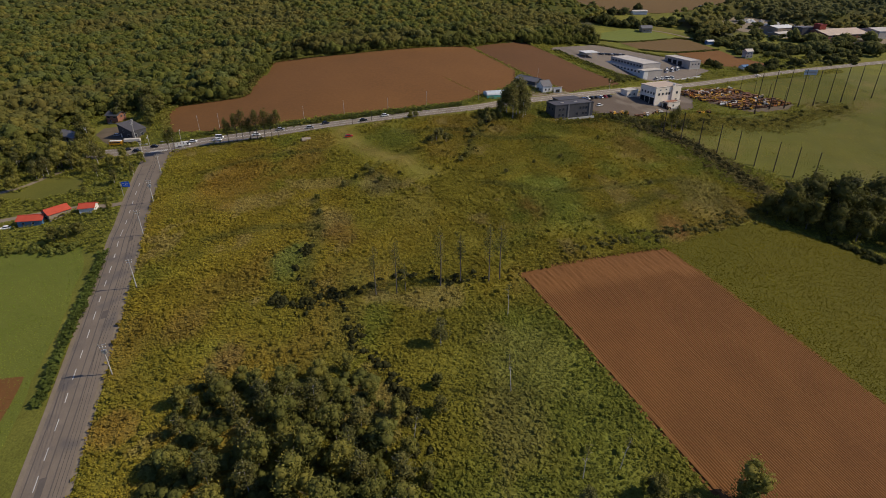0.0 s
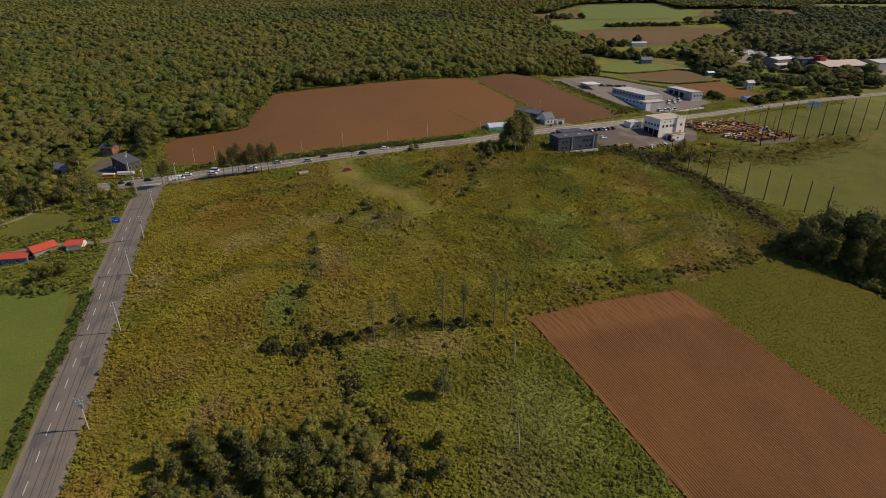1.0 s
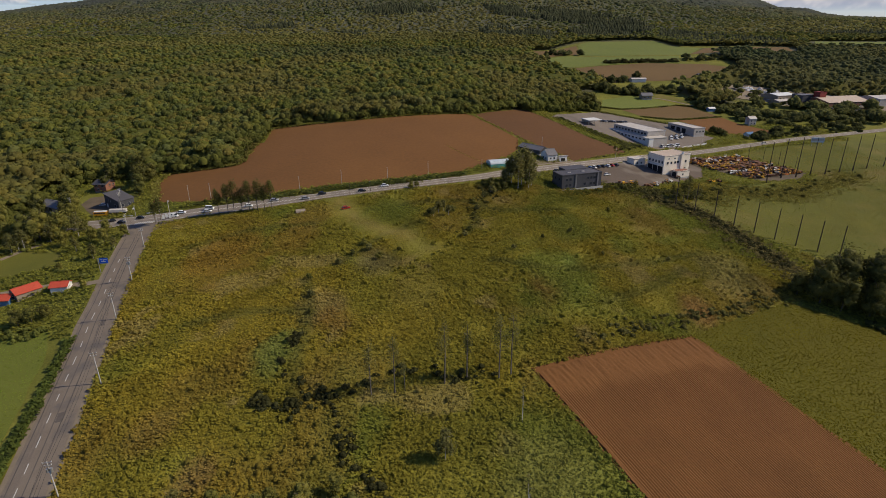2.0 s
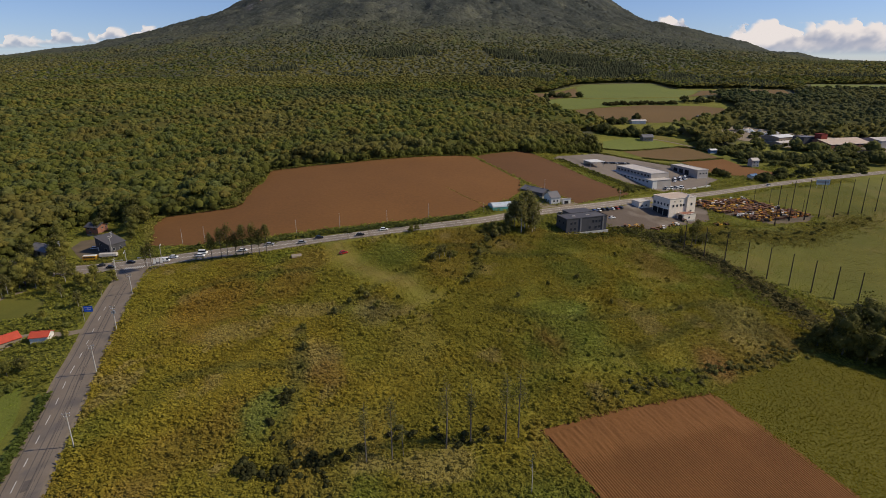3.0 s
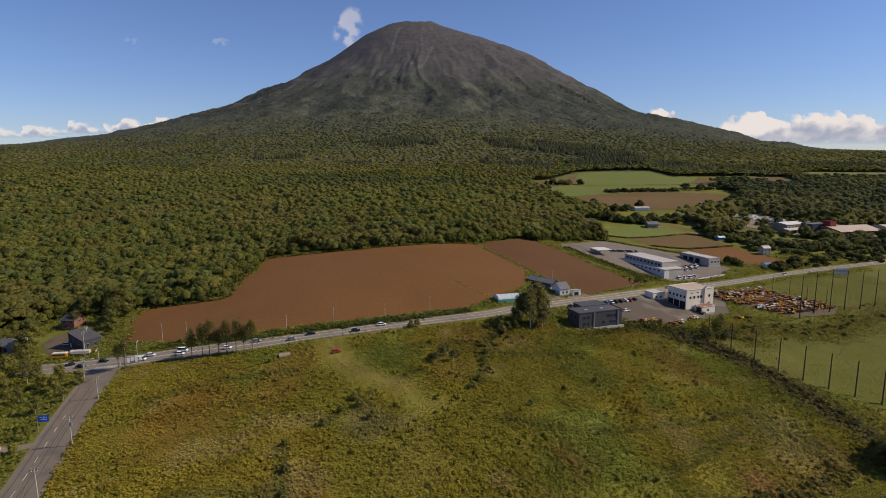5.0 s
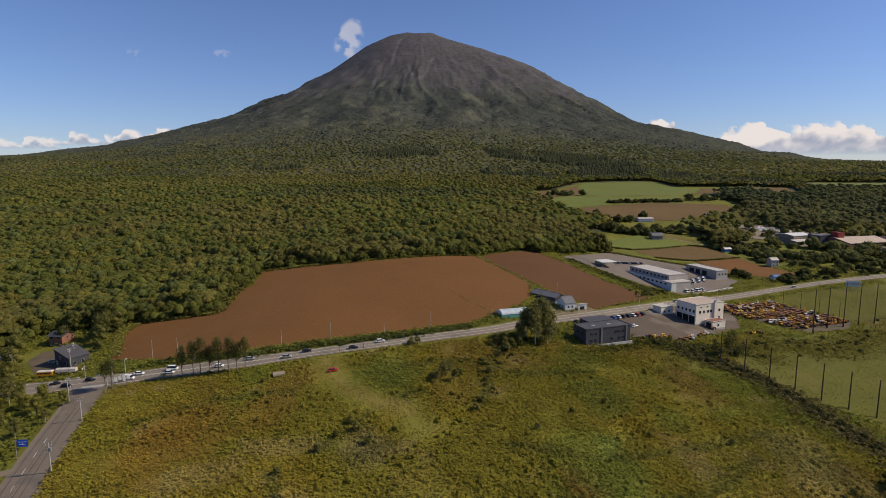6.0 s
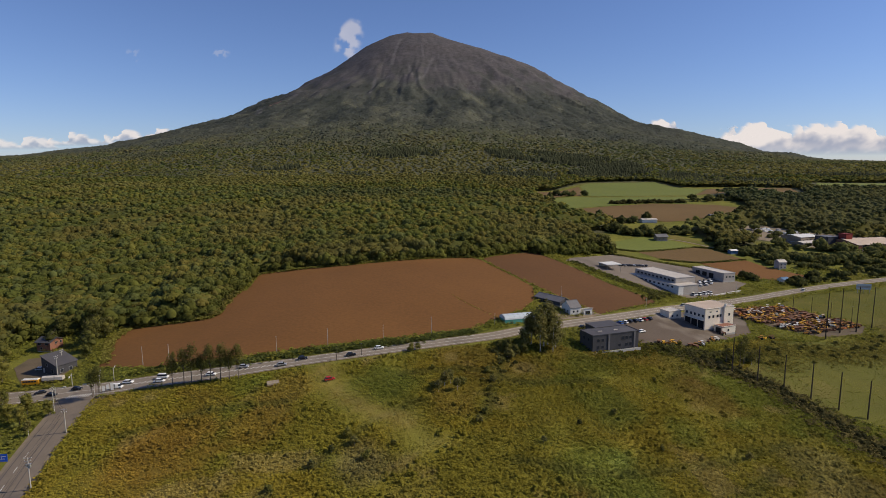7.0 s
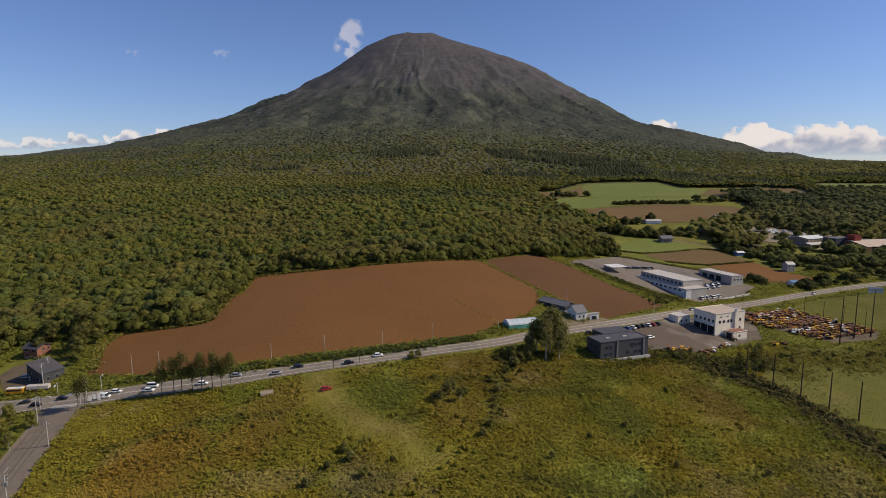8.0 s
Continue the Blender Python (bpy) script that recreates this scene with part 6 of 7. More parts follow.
for k, (hx, hy) in enumerate(((342, 688), (348, 681), (354, 676), (360, 671), (366, 667), (372, 663), (379, 659), (386, 656), (352, 686), (364, 680), (376, 670))):
    heap(hx, hy, 9 + 3 * (k % 3), 2.5 + 0.8 * (k % 2), M[("white", "pale_roof", "white", "concrete")[k % 4]], "low pale heap of stored sheets and crates")
building("factory_hall", "works hall with a white sheet roof", "factory", 356, 626, 20, 26, 22, 5.0, M["wood"], M["white"], "gable", 1.6, run("f", 1.4, 2, 1.4, 3, 8, 13, 18))
building("factory_hall", "low works shed with brown walls and pale roof", "factory", 350, 612, 22, 24, 12, 3.6, M["wood"], M["pale_roof"], "gable", 1.2, run("f", 1.2, 2, 1.2, 4, 10, 16))
building("factory_hall", "dark factory block below a red tower", "factory", 376, 616, 15, 16, 14, 8.5, M["charcoal"], M["grey_roof"])
building("factory_tower", "dark red box tower on a factory block", "tower", 391, 612, 15, 8, 8, 13.0, M["red_tower"], M["red_tower"])
building("factory_hall", "long factory hall with a low tan roof", "factory", 392, 596, 14, 52, 36, 4.0, M["brick"], M["tan_roof"], "gable", 4.0, [("f", 5, 0.4, 5, 4, "shutter")] + run("f", 2.4, 3, 1.4, 14, 20, 26, 32, 38))
building("factory_hall", "far factory hall with pale roof", "factory", 450, 606, 14, 44, 28, 5.5, M["grey_wall"], M["pale_roof"], "gable", 2.2)
building("house", "small white two-storey house beside the trees", "house", 284, 541, 10, 7, 6, 6.0, M["grey_wall"], M["pale_roof"], "gable", 1.8, run("f", 3.4, 1.2, 1.2, 1.5, 5) + run("f", 1.0, 1.2, 1.2, 1.5, 5))
building("house", "lone farmhouse with grey roof on a green field", "house", 215, 634, 5, 11, 8, 4.2, M["wood"], M["grey_roof"], "gable", 2.2, run("f", 1.2, 1.2, 1.2, 2, 6), eave=0.9)
building("house", "long low dark house beside a paved yard", "house", 316, 730, 8, 20, 10, 3.4, M["charcoal"], M["grey_roof"], "gable", 2.4, run("f", 1.2, 2, 1.3, 3, 9, 15))
building("shed", "small blue-roofed shed by the highway", "shed", 262, 499, 20, 7, 5, 2.6, M["white"], M["blue"], "gable", 1.2)
building("shed", "small blue store at a field edge", "shed", 268, 590, 10, 7, 5, 3, M["blue"], M["white"], "gable", 1.0)
building("shed", "low white shed among trees", "shed", 228, 714, 5, 18, 7, 3.5, M["white"], M["pale_roof"], "gable", 1.0)


# ---- poles, signs, wires ----
def utility_pole(height, transformer=False):
    t = thing("utility_pole", "grey concrete utility pole with steel crossarms", "utility pole", "power line poles")
    part("pole", rods(((0, 0, -0.6), (0, 0, height), 0.2, 0.13), sides=8), M["concrete"], t)
    for z, w in ((height - 0.35, 1.1), (height - 1.3, 0.9)):
        arm = part("crossarm", boxes((-w, w, -0.07, 0.07, z - 0.07, z + 0.07)), M["steel"], t)
        for u in (-w * 0.9, 0.0, w * 0.9):
            part("insulator", rods(((u, 0, z + 0.05), (u, 0, z + 0.35), 0.09, 0.06)), M["white"], arm)
    if transformer:
        part("transformer", rods(((0.45, 0, height - 3.4), (0.45, 0, height - 2.2), 0.36, 0.36), ((-0.45, 0, height - 3.3), (-0.45, 0, height - 2.3), 0.3, 0.3), sides=10), M["steel"], t)
    return t


POLES = [(-85, 78, 11.5, True), (-100.4, 131.6, 11.4, True), (-111.6, 172.9, 11.8, False), (-125.2, 208.8, 11.3, False), (-133.1, 237, 11.0, True), (-143.4, 269.3, 9.5, False)]
for x, y, h, tr in POLES:
    put(utility_pole(h, tr), x, y, 15)
WEST_POLES = [(-160, 287, 10.5), (-178, 316, 12), (-206, 317, 11), (-149, 300, 9.5), (-186, 331, 9)]
for x, y, h in WEST_POLES:
    put(utility_pole(h), x, y, 80)


def cable(a, b, sag=0.8):
    """A hanging wire between two places."""
    a, b = Vector(a), Vector(b)
    bm = bmesh.new()
    pts = [a.lerp(b, k / 8) - Vector((0, 0, sag * 4 * (k / 8) * (1 - k / 8))) for k in range(9)]
    for p, q in zip(pts, pts[1:]):
        rod(bm, p, q, 0.035, 0.035, 4)
    return tagged(part("power_cable", bm, M["tyre"], None), "thin black power cable hanging between utility poles", "cable", "power cables")


for (x0, y0, h0, _), (x1, y1, h1, _) in zip(POLES, POLES[1:]):
    for u in (-0.95, 0.0, 0.95):
        cable((x0 + u, y0, g1(x0, y0) + h0), (x1 + u, y1, g1(x1, y1) + h1))
for z in (0.4, 2.2):
    cable((-143.4, 269.3, g1(-143.4, 269.3) + 9.5 - z), (-160, 287, g1(-160, 287) + 10.5 - z))
    cable((-160, 287, g1(-160, 287) + 10.5 - z), (-178, 316, g1(-178, 316) + 12 - z))


def field_pole(height, label, material, thick=0.12):
    t = thing("pole", label, "pole", "poles along the highway")
    part("shaft", rods(((0, 0, -0.5), (0, 0, height), thick, thick * 0.7), sides=7), material, t)
    part("cap", boxes((-0.25, 0.25, -0.05, 0.05, height - 0.15, height)), M["steel"], t)
    return t


for x, y, h in ((-143, 323, 9), (-131, 323.5, 8.5), (-80, 321, 8), (-57, 324, 9), (-32, 331, 7), (-9, 335.5, 9), (66, 392, 10), (23, 350, 6), (118, 398, 7), (206, 462, 8), (170, 437, 7)):
    put(field_pole(h, "slim pale pole beside the highway", M["concrete"]), x, y, 10)
for x, y, h in ((-50.5, 310.2, 6.5), (-40, 314, 5.5)):
    put(field_pole(h, "dark roadside marker pole at a field entrance", M["rust_steel"]), x, y)


def net_pole(height, brace):
    t = thing("net_pole", "tall dark steel net pole braced at its foot", "pole", "poles of the practice range")
    part("mast", rods(((0, 0, -0.5), (0, 0, height), 0.3, 0.2), sides=6), M["rust_steel"], t)
    for s in (-1, 1):
        part("brace", rods(((s * 1.1, 0.3 * s, -0.5), (0.1 * s, 0, brace), 0.16, 0.12), sides=5), M["rust_steel"], t)
    return t


for k in range(9):
    x, y = 130 + 8.3 * k, 320.5 - 6.45 * k + 0.12 * k * k
    put(net_pole(16.6, 8.0), x, y, 40)
for x, y, h in ((215, 381, 27), (231, 392, 27), (243, 395, 27.5), (256, 400, 26), (268, 402.5, 25), (281, 407, 25), (293, 410.5, 25), (306, 415, 25), (322, 420, 25)):
    put(net_pole(h, 5.0), x, y, 20)
for x, y, h in ((230, 435, 11), (236, 425.5, 11.5), (243, 417.5, 11), (251, 410, 10.5)):
    put(field_pole(h, "thin dark net post of the practice range", M["rust_steel"], 0.16), x, y)

sign = thing("direction_sign", "blue road direction sign on a grey post beside the road", "road sign")
part("post", rods(((0, 0, -0.3), (0, 0, 7.0), 0.12, 0.12)), M["steel"], sign)
part("arm", boxes((0, 3.8, -0.06, 0.06, 6.6, 6.8), (0, 3.8, -0.06, 0.06, 5.2, 5.35)), M["steel"], sign)
panel = part("panel", boxes((0.6, 4.2, -0.12, -0.07, 4.6, 7.2)), M["sign_blue"], sign, "plain blue sign panel")
part("bar", boxes((1.0, 1.9, -0.14, -0.121, 6.3, 6.5), (2.6, 3.8, -0.14, -0.121, 6.3, 6.5), (1.3, 3.4, -0.14, -0.121, 5.4, 5.6), (2.25, 2.45, -0.14, -0.121, 5.6, 6.7)), M["white"], panel)
put(sign, -152.5, 247.5, 5)
board = thing("billboard", "wide pale blue billboard on posts at the range", "sign")
part("panel", boxes((0, 10, 0, 0.2, 3.0, 7.0)), M["film"], board)
part("stripe", boxes((0.6, 9.4, -0.03, -0.004, 4.2, 5.8)), M["grey_wall"], board)
for u in (1.0, 5.0, 9.0):
    part("post", boxes((u, u + 0.25, 0.22, 0.45, -0.5, 6.6)), M["steel"], board)
put(board, 300, 473, -8)


def traffic_signal(turn, x, y):
    t = thing("traffic_signal", "white traffic signal arm over the crossing", "traffic signal", "signals of the crossing")
    part("post", rods(((0, 0, -0.3), (0, 0, 6.0), 0.14, 0.12)), M["concrete"], t)
    part("arm", boxes((0, 4.0, -0.06, 0.06, 5.4, 5.55)), M["steel"], t)
    head = part("signal_head", boxes((2.6, 3.9, -0.2, 0.15, 5.1, 5.6)), M["white"], t)
    part("lens", rods(*[((2.85 + 0.4 * k, -0.2, 5.35), (2.85 + 0.4 * k, -0.24, 5.35), 0.16, 0.16) for k in range(3)], sides=10), M["glass"], head)
    return put(t, x, y, turn)


for a, x, y in ((200, -150, 297.5), (20, -166, 297), (110, -149, 310), (290, -167, 309)):
    traffic_signal(a, x, y)
entrance = thing("roadside_sign", "cluster of white shop signs at the crossing", "sign")
for k in range(4):
    part("panel", boxes((k * 1.6, k * 1.6 + 1.2, 0, 0.12, 1.0 + 0.5 * (k % 2), 3.2 + 0.4 * (k % 3))), M["white"], entrance)
    part("post", boxes((k * 1.6 + 0.5, k * 1.6 + 0.65, 0.13, 0.28, -0.3, 1.3)), M["steel"], entrance)
put(entrance, -147.5, 298.6, 20)

# crossing stripes and hatching on the highway
for k in range(9):
    u = -162 + 1.15 * k
    bm = boxes((u, u + 0.55, 296.6, 299.4, 0, 0.02))
    for v in bm.verts:
        v.co.z = g1(v.co.x, v.co.y) + 0.31 + (0.01 if v.co.z > 0.01 else 0)
    part("crossing_stripe", bm, M["line"], road)
for k in range(30):
    u = -138 + 2.3 * k
    y = float(np.interp(u, [p.x for p in HIGHWAY], [p.y for p in HIGHWAY]))
    if u < -72:
        bm = bmesh.new()
        bm.faces.new([bm.verts.new(q) for q in ((u, y - 0.9, 0), (u + 0.45, y - 0.9, 0), (u + 1.6, y + 0.9, 0), (u + 1.15, y + 0.9, 0))])
        for v in bm.verts:
            v.co.z = g1(v.co.x, v.co.y) + 0.325
        part("hatching", bm, M["line"], highway)


# ---- vehicles ----
def car(paint, label, kind="car"):
    t = thing("car" if kind != "van" else "van", label, kind)
    L, W = (4.3, 1.7) if kind == "car" else (4.6, 1.8)
    h1, h2 = (0.85, 1.45) if kind == "car" else (1.0, 1.95)
    bm = prism([(-L / 2, 0.32), (L / 2, 0.32), (L / 2, h1 - 0.12), (L / 2 - 0.5, h1), (-L / 2 + 0.1, h1), (-L / 2, h1 - 0.15)], -W / 2, W / 2)
    bmesh.ops.bevel(bm, geom=bm.edges[:], offset=0.06, segments=1, affect="EDGES")
    part("body", bm, paint, t)
    a, b, c, d = (-1.75, 1.15, -1.35, 0.55) if kind == "car" else (-2.15, 1.7, -2.0, 1.2)
    part("cabin", prism([(a, h1), (b, h1), (d, h2), (c, h2)], -W / 2 + 0.12, W / 2 - 0.12), M["glass"], t)
    part("roof", prism([(c - 0.05, h2), (d + 0.05, h2), (d - 0.05, h2 + 0.06), (c + 0.05, h2 + 0.06)], -W / 2 + 0.1, W / 2 - 0.1), paint, t)
    for sx in (-1, 1):
        for wy in (-L / 2 + 0.8, L / 2 - 0.85):
            w = part("wheel", rods(((sx * (W / 2 - 0.2), wy, 0.32), (sx * (W / 2 + 0.01), wy, 0.32), 0.32, 0.32), sides=10), M["tyre"], t)
            part("rim", rods(((sx * (W / 2 + 0.01), wy, 0.32), (sx * (W / 2 + 0.03), wy, 0.32), 0.18, 0.18), sides=8), M["steel"], w)
        part("headlight", boxes((sx * (W / 2 - 0.45), sx * (W / 2 - 0.1), L / 2 - 0.02, L / 2 + 0.02, 0.58, 0.72)), M["white"], t)
    return t


CARS = {c: car(M["car_" + c], f"{c} passenger car on dark tyres") for c in ("white", "black", "silver", "red", "blue")}
VAN = car(M["car_white"], "white box-shaped van with dark windows", "van")
PLACED = set()


def park(kind, x, y, heading, group, z=0.0):
    m = Matrix.Translation((x, y, g1(x, y) + z)) @ Matrix.Rotation(radians(heading - 90), 4, "Z")
    if kind.name in PLACED:
        t = copy_thing(kind, m)
    else:
        PLACED.add(kind.name)
        kind.matrix_basis = m
        t = kind
    t["group"] = group
    return t


def on_highway(x, side):
    pts = [p for p in HIGHWAY]
    i = min(range(1, len(pts) - 1), key=lambda k: abs(pts[k].x - x))
    d = (pts[i + 1] - pts[i - 1]).normalized()
    q = pts[i] + Vector((-d.y, d.x)) * side * 1.7
    return q.x, q.y, math.degrees(math.atan2(d.y, d.x))


for x, side, k in ((-172, -1, CARS["black"]), (-163, 1, CARS["black"]), (-142, -1, VAN), (-139, 1, CARS["white"]), (-126, 1, VAN), (-124, -1, CARS["white"]), (-104, -1, CARS["white"]), (-92, 1, CARS["silver"]), (-74, -1, CARS["silver"]), (-65, 1, CARS["black"]), (-46, -1, CARS["black"]), (-31, 1, CARS["white"]), (266, -1, CARS["white"]), (150, 1, CARS["silver"])):
    px, py, a = on_highway(x, side)
    park(k, px, py, a, "cars on the highway", 0.29)
for k, (x, y) in enumerate(((92, 366), (95.5, 368.4), (99, 370.6), (102.5, 372.8), (106, 375), (109.5, 377.2), (113, 379.6))):
    park((CARS["blue"], CARS["white"], CARS["black"], CARS["black"], CARS["white"], CARS["red"], CARS["black"])[k], x, y, 122, "cars parked behind the office", 0.2)
for x, y, k in ((69, 353.5, CARS["black"]), (73, 356, CARS["white"]), (101, 357, CARS["white"]), (-50, 292, CARS["red"]), (-182, 231.5, VAN), (-197, 226.5, CARS["white"]), (-178, 304.5, CARS["black"]), (-196, 330, CARS["white"])):
    park(k, x, y, random.choice((10, 25, 200)), "parked cars", 0.2 if x > 60 else 0.06)
for k in range(14):
    a = 0.8 + 0.9 * k
    x, y = 187 + 1.6 * k * 0.8, 476 + 2.2 * (k % 5) + 1.1 * k
    park((CARS["white"], VAN, CARS["silver"], CARS["white"], CARS["black"])[k % 5], x, y, 60 + 20 * (k % 3), "cars on the workshop lot", 0.2)
for k in range(9):
    park((CARS["black"], CARS["silver"], CARS["black"])[k % 3], 140 + 3.0 * k, 515 + 1.4 * k, 130, "cars behind the open shed", 0.2)

for k in range(7):
    park((VAN, CARS["white"], VAN, CARS["silver"])[k % 4], 168 + 2.7 * k, 447.5 + 1.6 * k + 0.6 * (k % 2), 118, "white vehicles before the workshop", 0.2)

bus = thing("school_bus", "yellow school bus with white roof parked by the road", "bus")
bm = prism([(-3.6, 0.5), (3.6, 0.5), (3.6, 1.6), (3.2, 2.6), (-3.6, 2.6)], -1.15, 1.15)
bmesh.ops.bevel(bm, geom=bm.edges[:], offset=0.1, segments=1, affect="EDGES")
part("body", bm, M["amber"], bus)
part("roof", prism([(-3.5, 2.6), (3.1, 2.6), (2.9, 2.85), (-3.4, 2.85)], -1.1, 1.1), M["white"], bus)
for s in (-1, 1):
    for k in range(5):
        part("window", boxes((s * 1.16, s * 1.19, -3.1 + 1.15 * k, -2.1 + 1.15 * k, 1.6, 2.3)), M["glass"], bus)
    for wy in (-2.2, 2.3):
        part("wheel", rods(((s * 0.95, wy, 0.45), (s * 1.17, wy, 0.45), 0.45, 0.45), sides=10), M["tyre"], bus)
put(bus, -189, 314.5, -82)
truck = thing("tarp_trailer", "grey covered trailer beside the school bus", "trailer")
part("bed", boxes((-4.5, 4.5, -1.3, 1.3, 0.5, 1.1)), M["rust_steel"], truck)
part("tarp", prism([(-1.3, 1.1), (1.3, 1.1), (1.1, 2.6), (-0.4, 2.9), (-1.2, 2.4)], -4.4, 4.2), M["pale_roof"], truck)
for s in (-1, 1):
    for u in (-3, 2.4):
        part("wheel", rods(((u, s * 1.05, 0.45), (u, s * 1.3, 0.45), 0.45, 0.45), sides=10), M["tyre"], truck)
put(truck, -180, 316, 8)
pile = thing("hay_heap", "small tan heap under a sheet in the meadow", "heap")
part("cover", prism([(-2.2, -0.3), (2.2, -0.3), (1.6, 1.2), (0, 1.9), (-1.8, 1.0)], -3, 3), M["wood"], pile)
part("base_board", boxes((-3.3, 3.3, -2.5, 2.5, -0.5, 0.12)), M["rusty"], pile)
put(pile, -73, 291.5, 20, None, 0.8)


# ---- farm machines on the gravel lot ----
def machine(kind, paint, label):
    t = thing("farm_machine", label, "farm machine", "old machines on the gravel lot")
    if kind == 0:  # small tractor
        part("hood", prism([(-0.2, 0.7), (1.9, 0.7), (1.9, 1.25), (1.6, 1.45), (-0.2, 1.5)], -0.4, 0.4), paint, t)
        part("seat_deck", boxes((-0.75, 0.75, -1.5, -0.2, 0.75, 1.2)), paint, t)
        part("cab_roof", boxes((-0.7, 0.7, -1.6, -0.1, 2.2, 2.32)), paint, t)
        for u in (-0.65, 0.58):
            for v in (-0.2, -1.5):
                part("cab_post", boxes((u, u + 0.07, v, v + 0.07, 1.2, 2.2)), M["rust_steel"], t)
        for s in (-1, 1):
            part("wheel", rods(((s * 0.75, -1.1, 0.7), (s * 1.1, -1.1, 0.7), 0.7, 0.7), sides=10), M["tyre"], t)
            part("wheel", rods(((s * 0.55, 1.4, 0.42), (s * 0.8, 1.4, 0.42), 0.42, 0.42), sides=10), M["tyre"], t)
    elif kind == 1:  # drawn implement
        part("drawbar", rods(((0, 0.6, 0.6), (0, 2.6, 0.45), 0.12, 0.1)), M["rusty"], t)
        part("frame", boxes((-1.7, 1.7, -0.7, -0.4, 0.6, 0.85), (-1.7, 1.7, 0.3, 0.6, 0.6, 0.85), (-0.2, 0.2, -0.4, 0.3, 0.6, 0.85)), paint, t)
        part("hopper", prism([(-0.6, 0.86), (0.5, 0.86), (0.9, 1.7), (-0.9, 1.7)], -1.5, 1.5), paint, t)
        for u in (-1.3, -0.5, 0.5, 1.3):
            part("tine", rods(((u, -0.6, 0.7), (u, -0.9, 0.0), 0.07, 0.05)), M["rusty"], t)
        for s in (-1, 1):
            part("wheel", rods(((s * 1.75, 0, 0.5), (s * 1.95, 0, 0.5), 0.5, 0.5), sides=10), M["tyre"], t)
    else:  # rotary tiller or mower deck
        part("deck", prism([(-0.9, 0.25), (0.8, 0.25), (0.6, 0.9), (-0.5, 1.05)], -1.3, 1.3), paint, t)
        part("mast", rods(((-0.5, 0.3, 0.8), (0, 0.7, 1.7), 0.07, 0.06), ((0.5, 0.3, 0.8), (0, 0.7, 1.7), 0.07, 0.06), ((0, 0.7, 1.7), (0, -0.6, 0.9), 0.06, 0.06)), paint, t)
        part("rotor", rods(((-1.2, -0.2, 0.25), (1.2, -0.2, 0.25), 0.24, 0.24), sides=8), M["rusty"], t)
        part("gearbox", boxes((-0.3, 0.3, -0.1, 0.5, 0.85, 1.3)), M["rust_steel"], t)
    return t


KINDS = []
for k, (c, word) in enumerate((("ochre", "ochre yellow"), ("rusty", "rust-brown"), ("rusty", "rusted brown"), ("ochre", "ochre"), ("rust_steel", "dark"), ("orange", "orange"), ("white", "dirty white"), ("rusty", "rusted"), ("yellow", "yellow"), ("rusty", "rusted"), ("rusty", "brown"), ("rusty", "rust-brown"), ("yellow", "yellow"), ("rusty", "rusted"), ("orange", "rust-orange"))):
    kind = k % 3
    KINDS.append(machine(kind, M[c], f"{word} " + ("small tractor with open cab", "drawn implement with hopper and wheels", "rotary tiller with steel mast")[kind] + " on gravel"))
spots = []
o, du, dv = Vector((180, 404)), Vector((0.93, 0.37)), Vector((0.72, -0.69))
for i in range(34):
    for j in range(19):
        p = o + du * (i * 2.55 + random.uniform(-0.7, 0.7)) + dv * (j * 2.5 - 16 + random.uniform(-0.5, 0.5))
        if bool(inside(MACHINE_LOT, p.x, p.y)) and j % 6 != 5 and random.random() < 0.9:
            spots.append(p)
done = set()
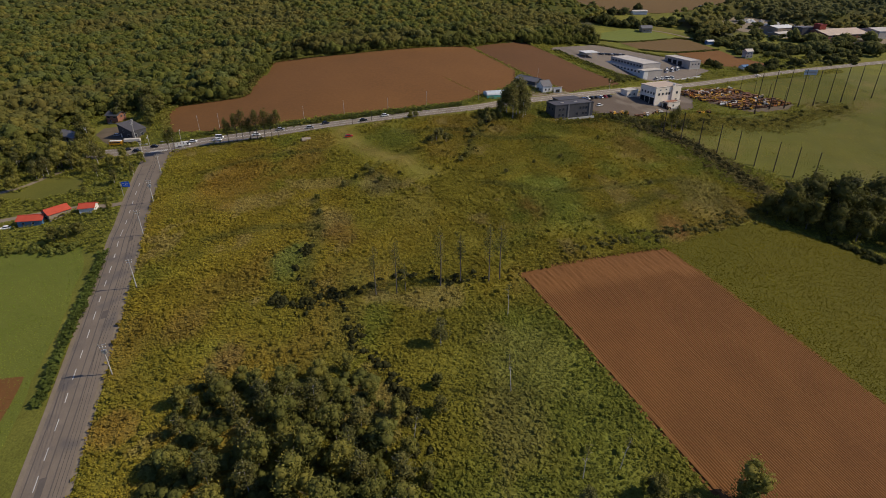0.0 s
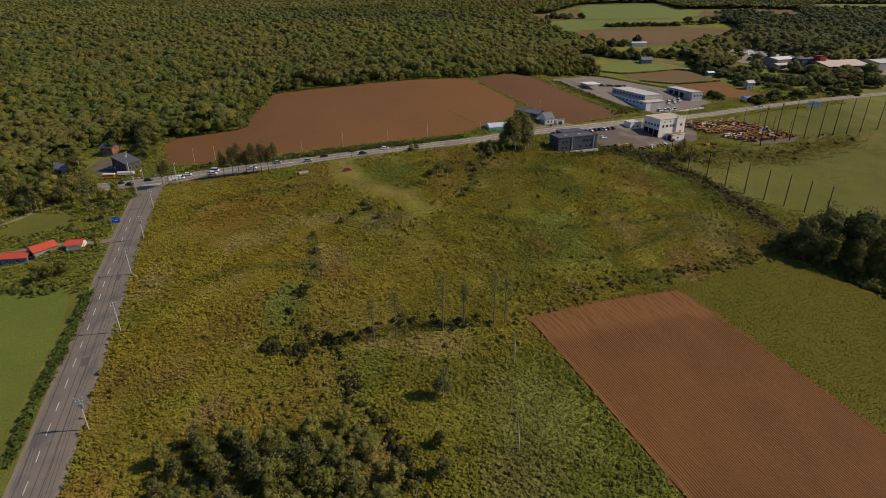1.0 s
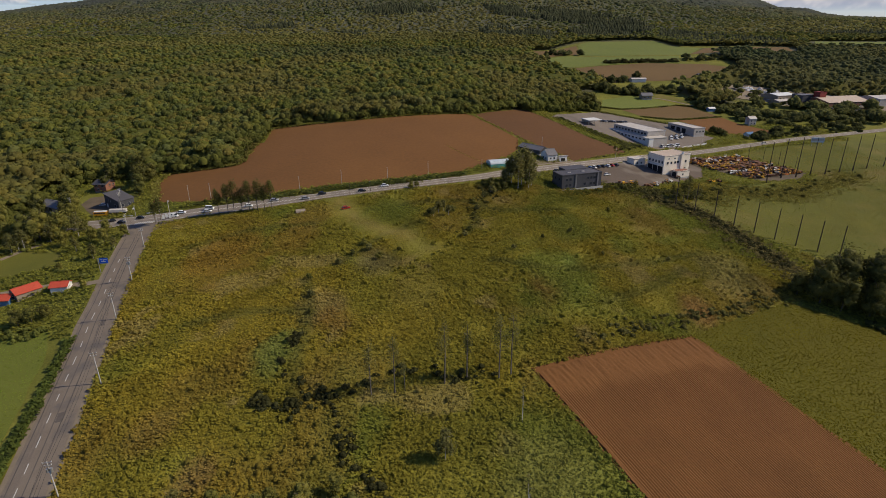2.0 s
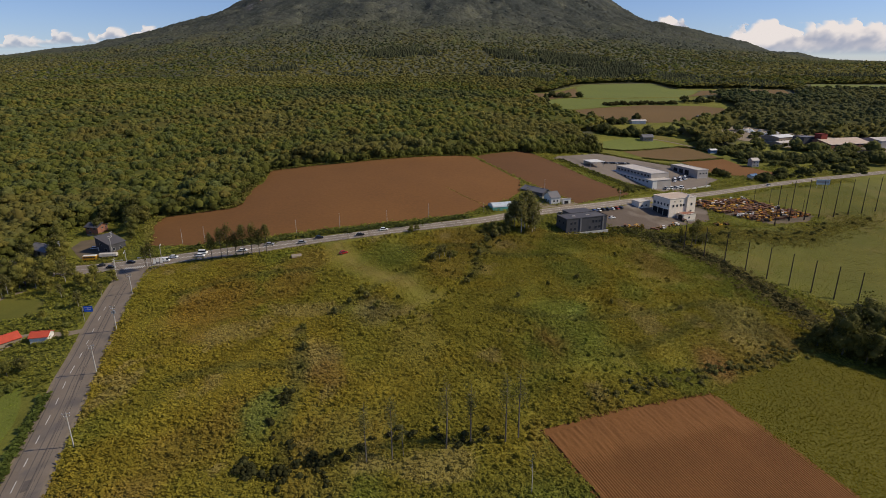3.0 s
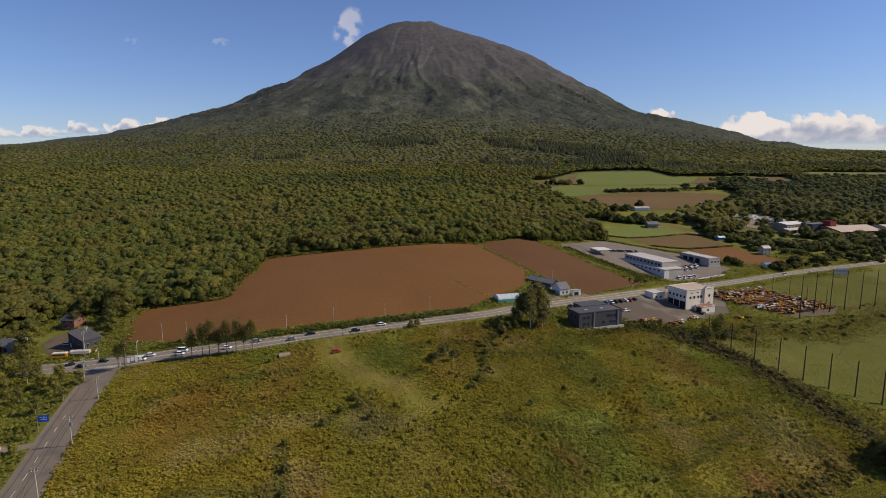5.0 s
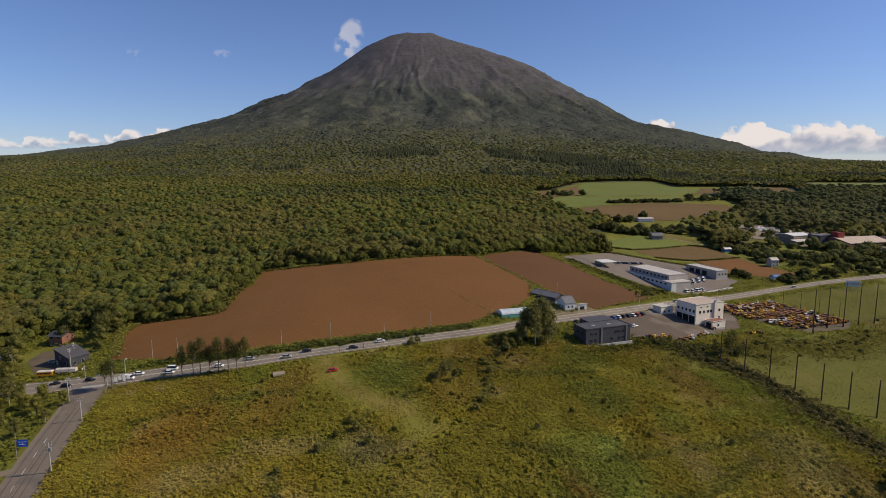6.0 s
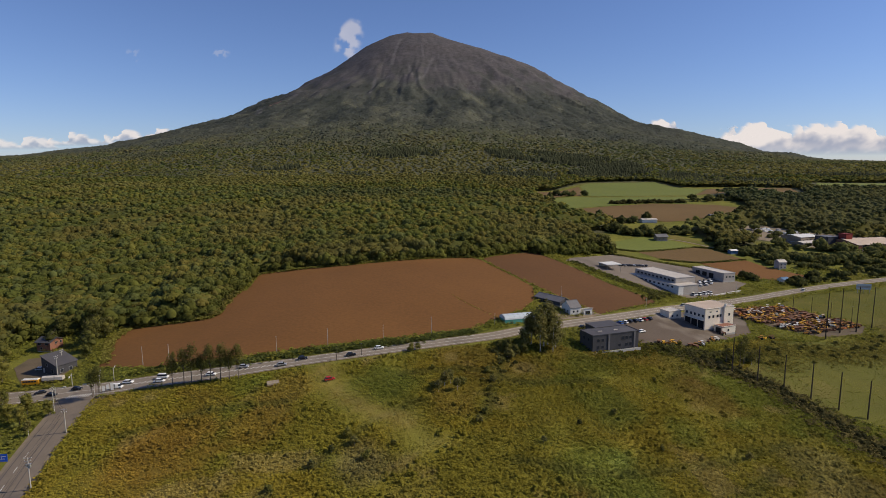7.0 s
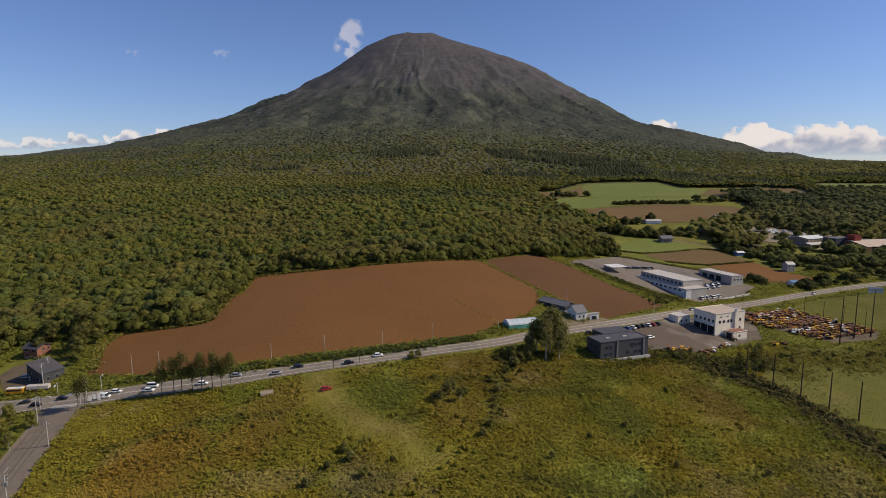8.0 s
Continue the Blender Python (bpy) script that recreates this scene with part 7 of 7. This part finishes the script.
for p in spots:
    k = random.randrange(len(KINDS))
    m = Matrix.Translation((p.x, p.y, g1(p.x, p.y) + 0.2)) @ Matrix.Rotation(random.uniform(0, 6.28), 4, "Z")
    if k in done:
        copy_thing(KINDS[k], m)
    else:
        done.add(k)
        KINDS[k].matrix_basis = m
for x, y, k in ((107, 343, 12), (110, 344, 0), (113, 345.5, 12), (116, 346, 0), (105, 344.5, 13), (127, 349, 3), (130, 350, 6), (122, 346, 13), (136, 356, 2), (139, 358, 3), (142, 360, 6), (124, 345, 13), (151, 371, 9), (172, 372, 0), (176, 374, 8), (180, 375, 9)):
    t = copy_thing(KINDS[k], Matrix.Translation((x, y, g1(x, y) + (0.2 if bool(inside(YARD, x, y)) else 0.0))) @ Matrix.Rotation(x * 0.7, 4, "Z"))
    t["group"] = "machines at the asphalt yard"

# ---- clouds ----
cloud("cloud", 2990, 215, 2250, 260, CLOUD_Y, 1, "low white cumulus bank behind the hills")
cloud("cloud", 2900, 190, 2300, 250, CLOUD_Y + 60, 2, "low white cumulus bank behind the hills")
cloud("cloud", 1500, 350, 470, 130, CLOUD_Y, 3, "small white cloud behind the ridge")
cloud("cloud", 2080, 330, 280, 100, CLOUD_Y + 30, 4, "small white cloud behind the ridge", False, 0.2, 0.9)
cloud("cloud", -3050, 262, 760, 95, CLOUD_Y, 5, "low white cloud on the horizon", True, 0.0, 0.75)
cloud("cloud", -2560, 285, 520, 100, CLOUD_Y, 6, "low white cloud on the horizon", True, 0.0, 0.8)
cloud("cloud", -2170, 310, 400, 100, CLOUD_Y, 7, "small white cloud on the horizon", True, 0.0, 0.9)
cloud("cloud", -1930, 350, 240, 80, CLOUD_Y + 20, 9, "small white cloud on the horizon", True, 0.0, 0.9)
cloud("cloud", -645, 810, 340, 360, CLOUD_Y, 8, "ragged wisp of white cloud beside the summit", False, 0.3, 0.5)
cloud("cloud", -1555, 865, 260, 90, CLOUD_Y, 10, "thin faint cloud in the blue sky", False, 0.2, 0.22)
cloud("cloud", -2120, 850, 330, 110, CLOUD_Y, 11, "thin faint cloud in the blue sky", False, -0.2, 0.13)
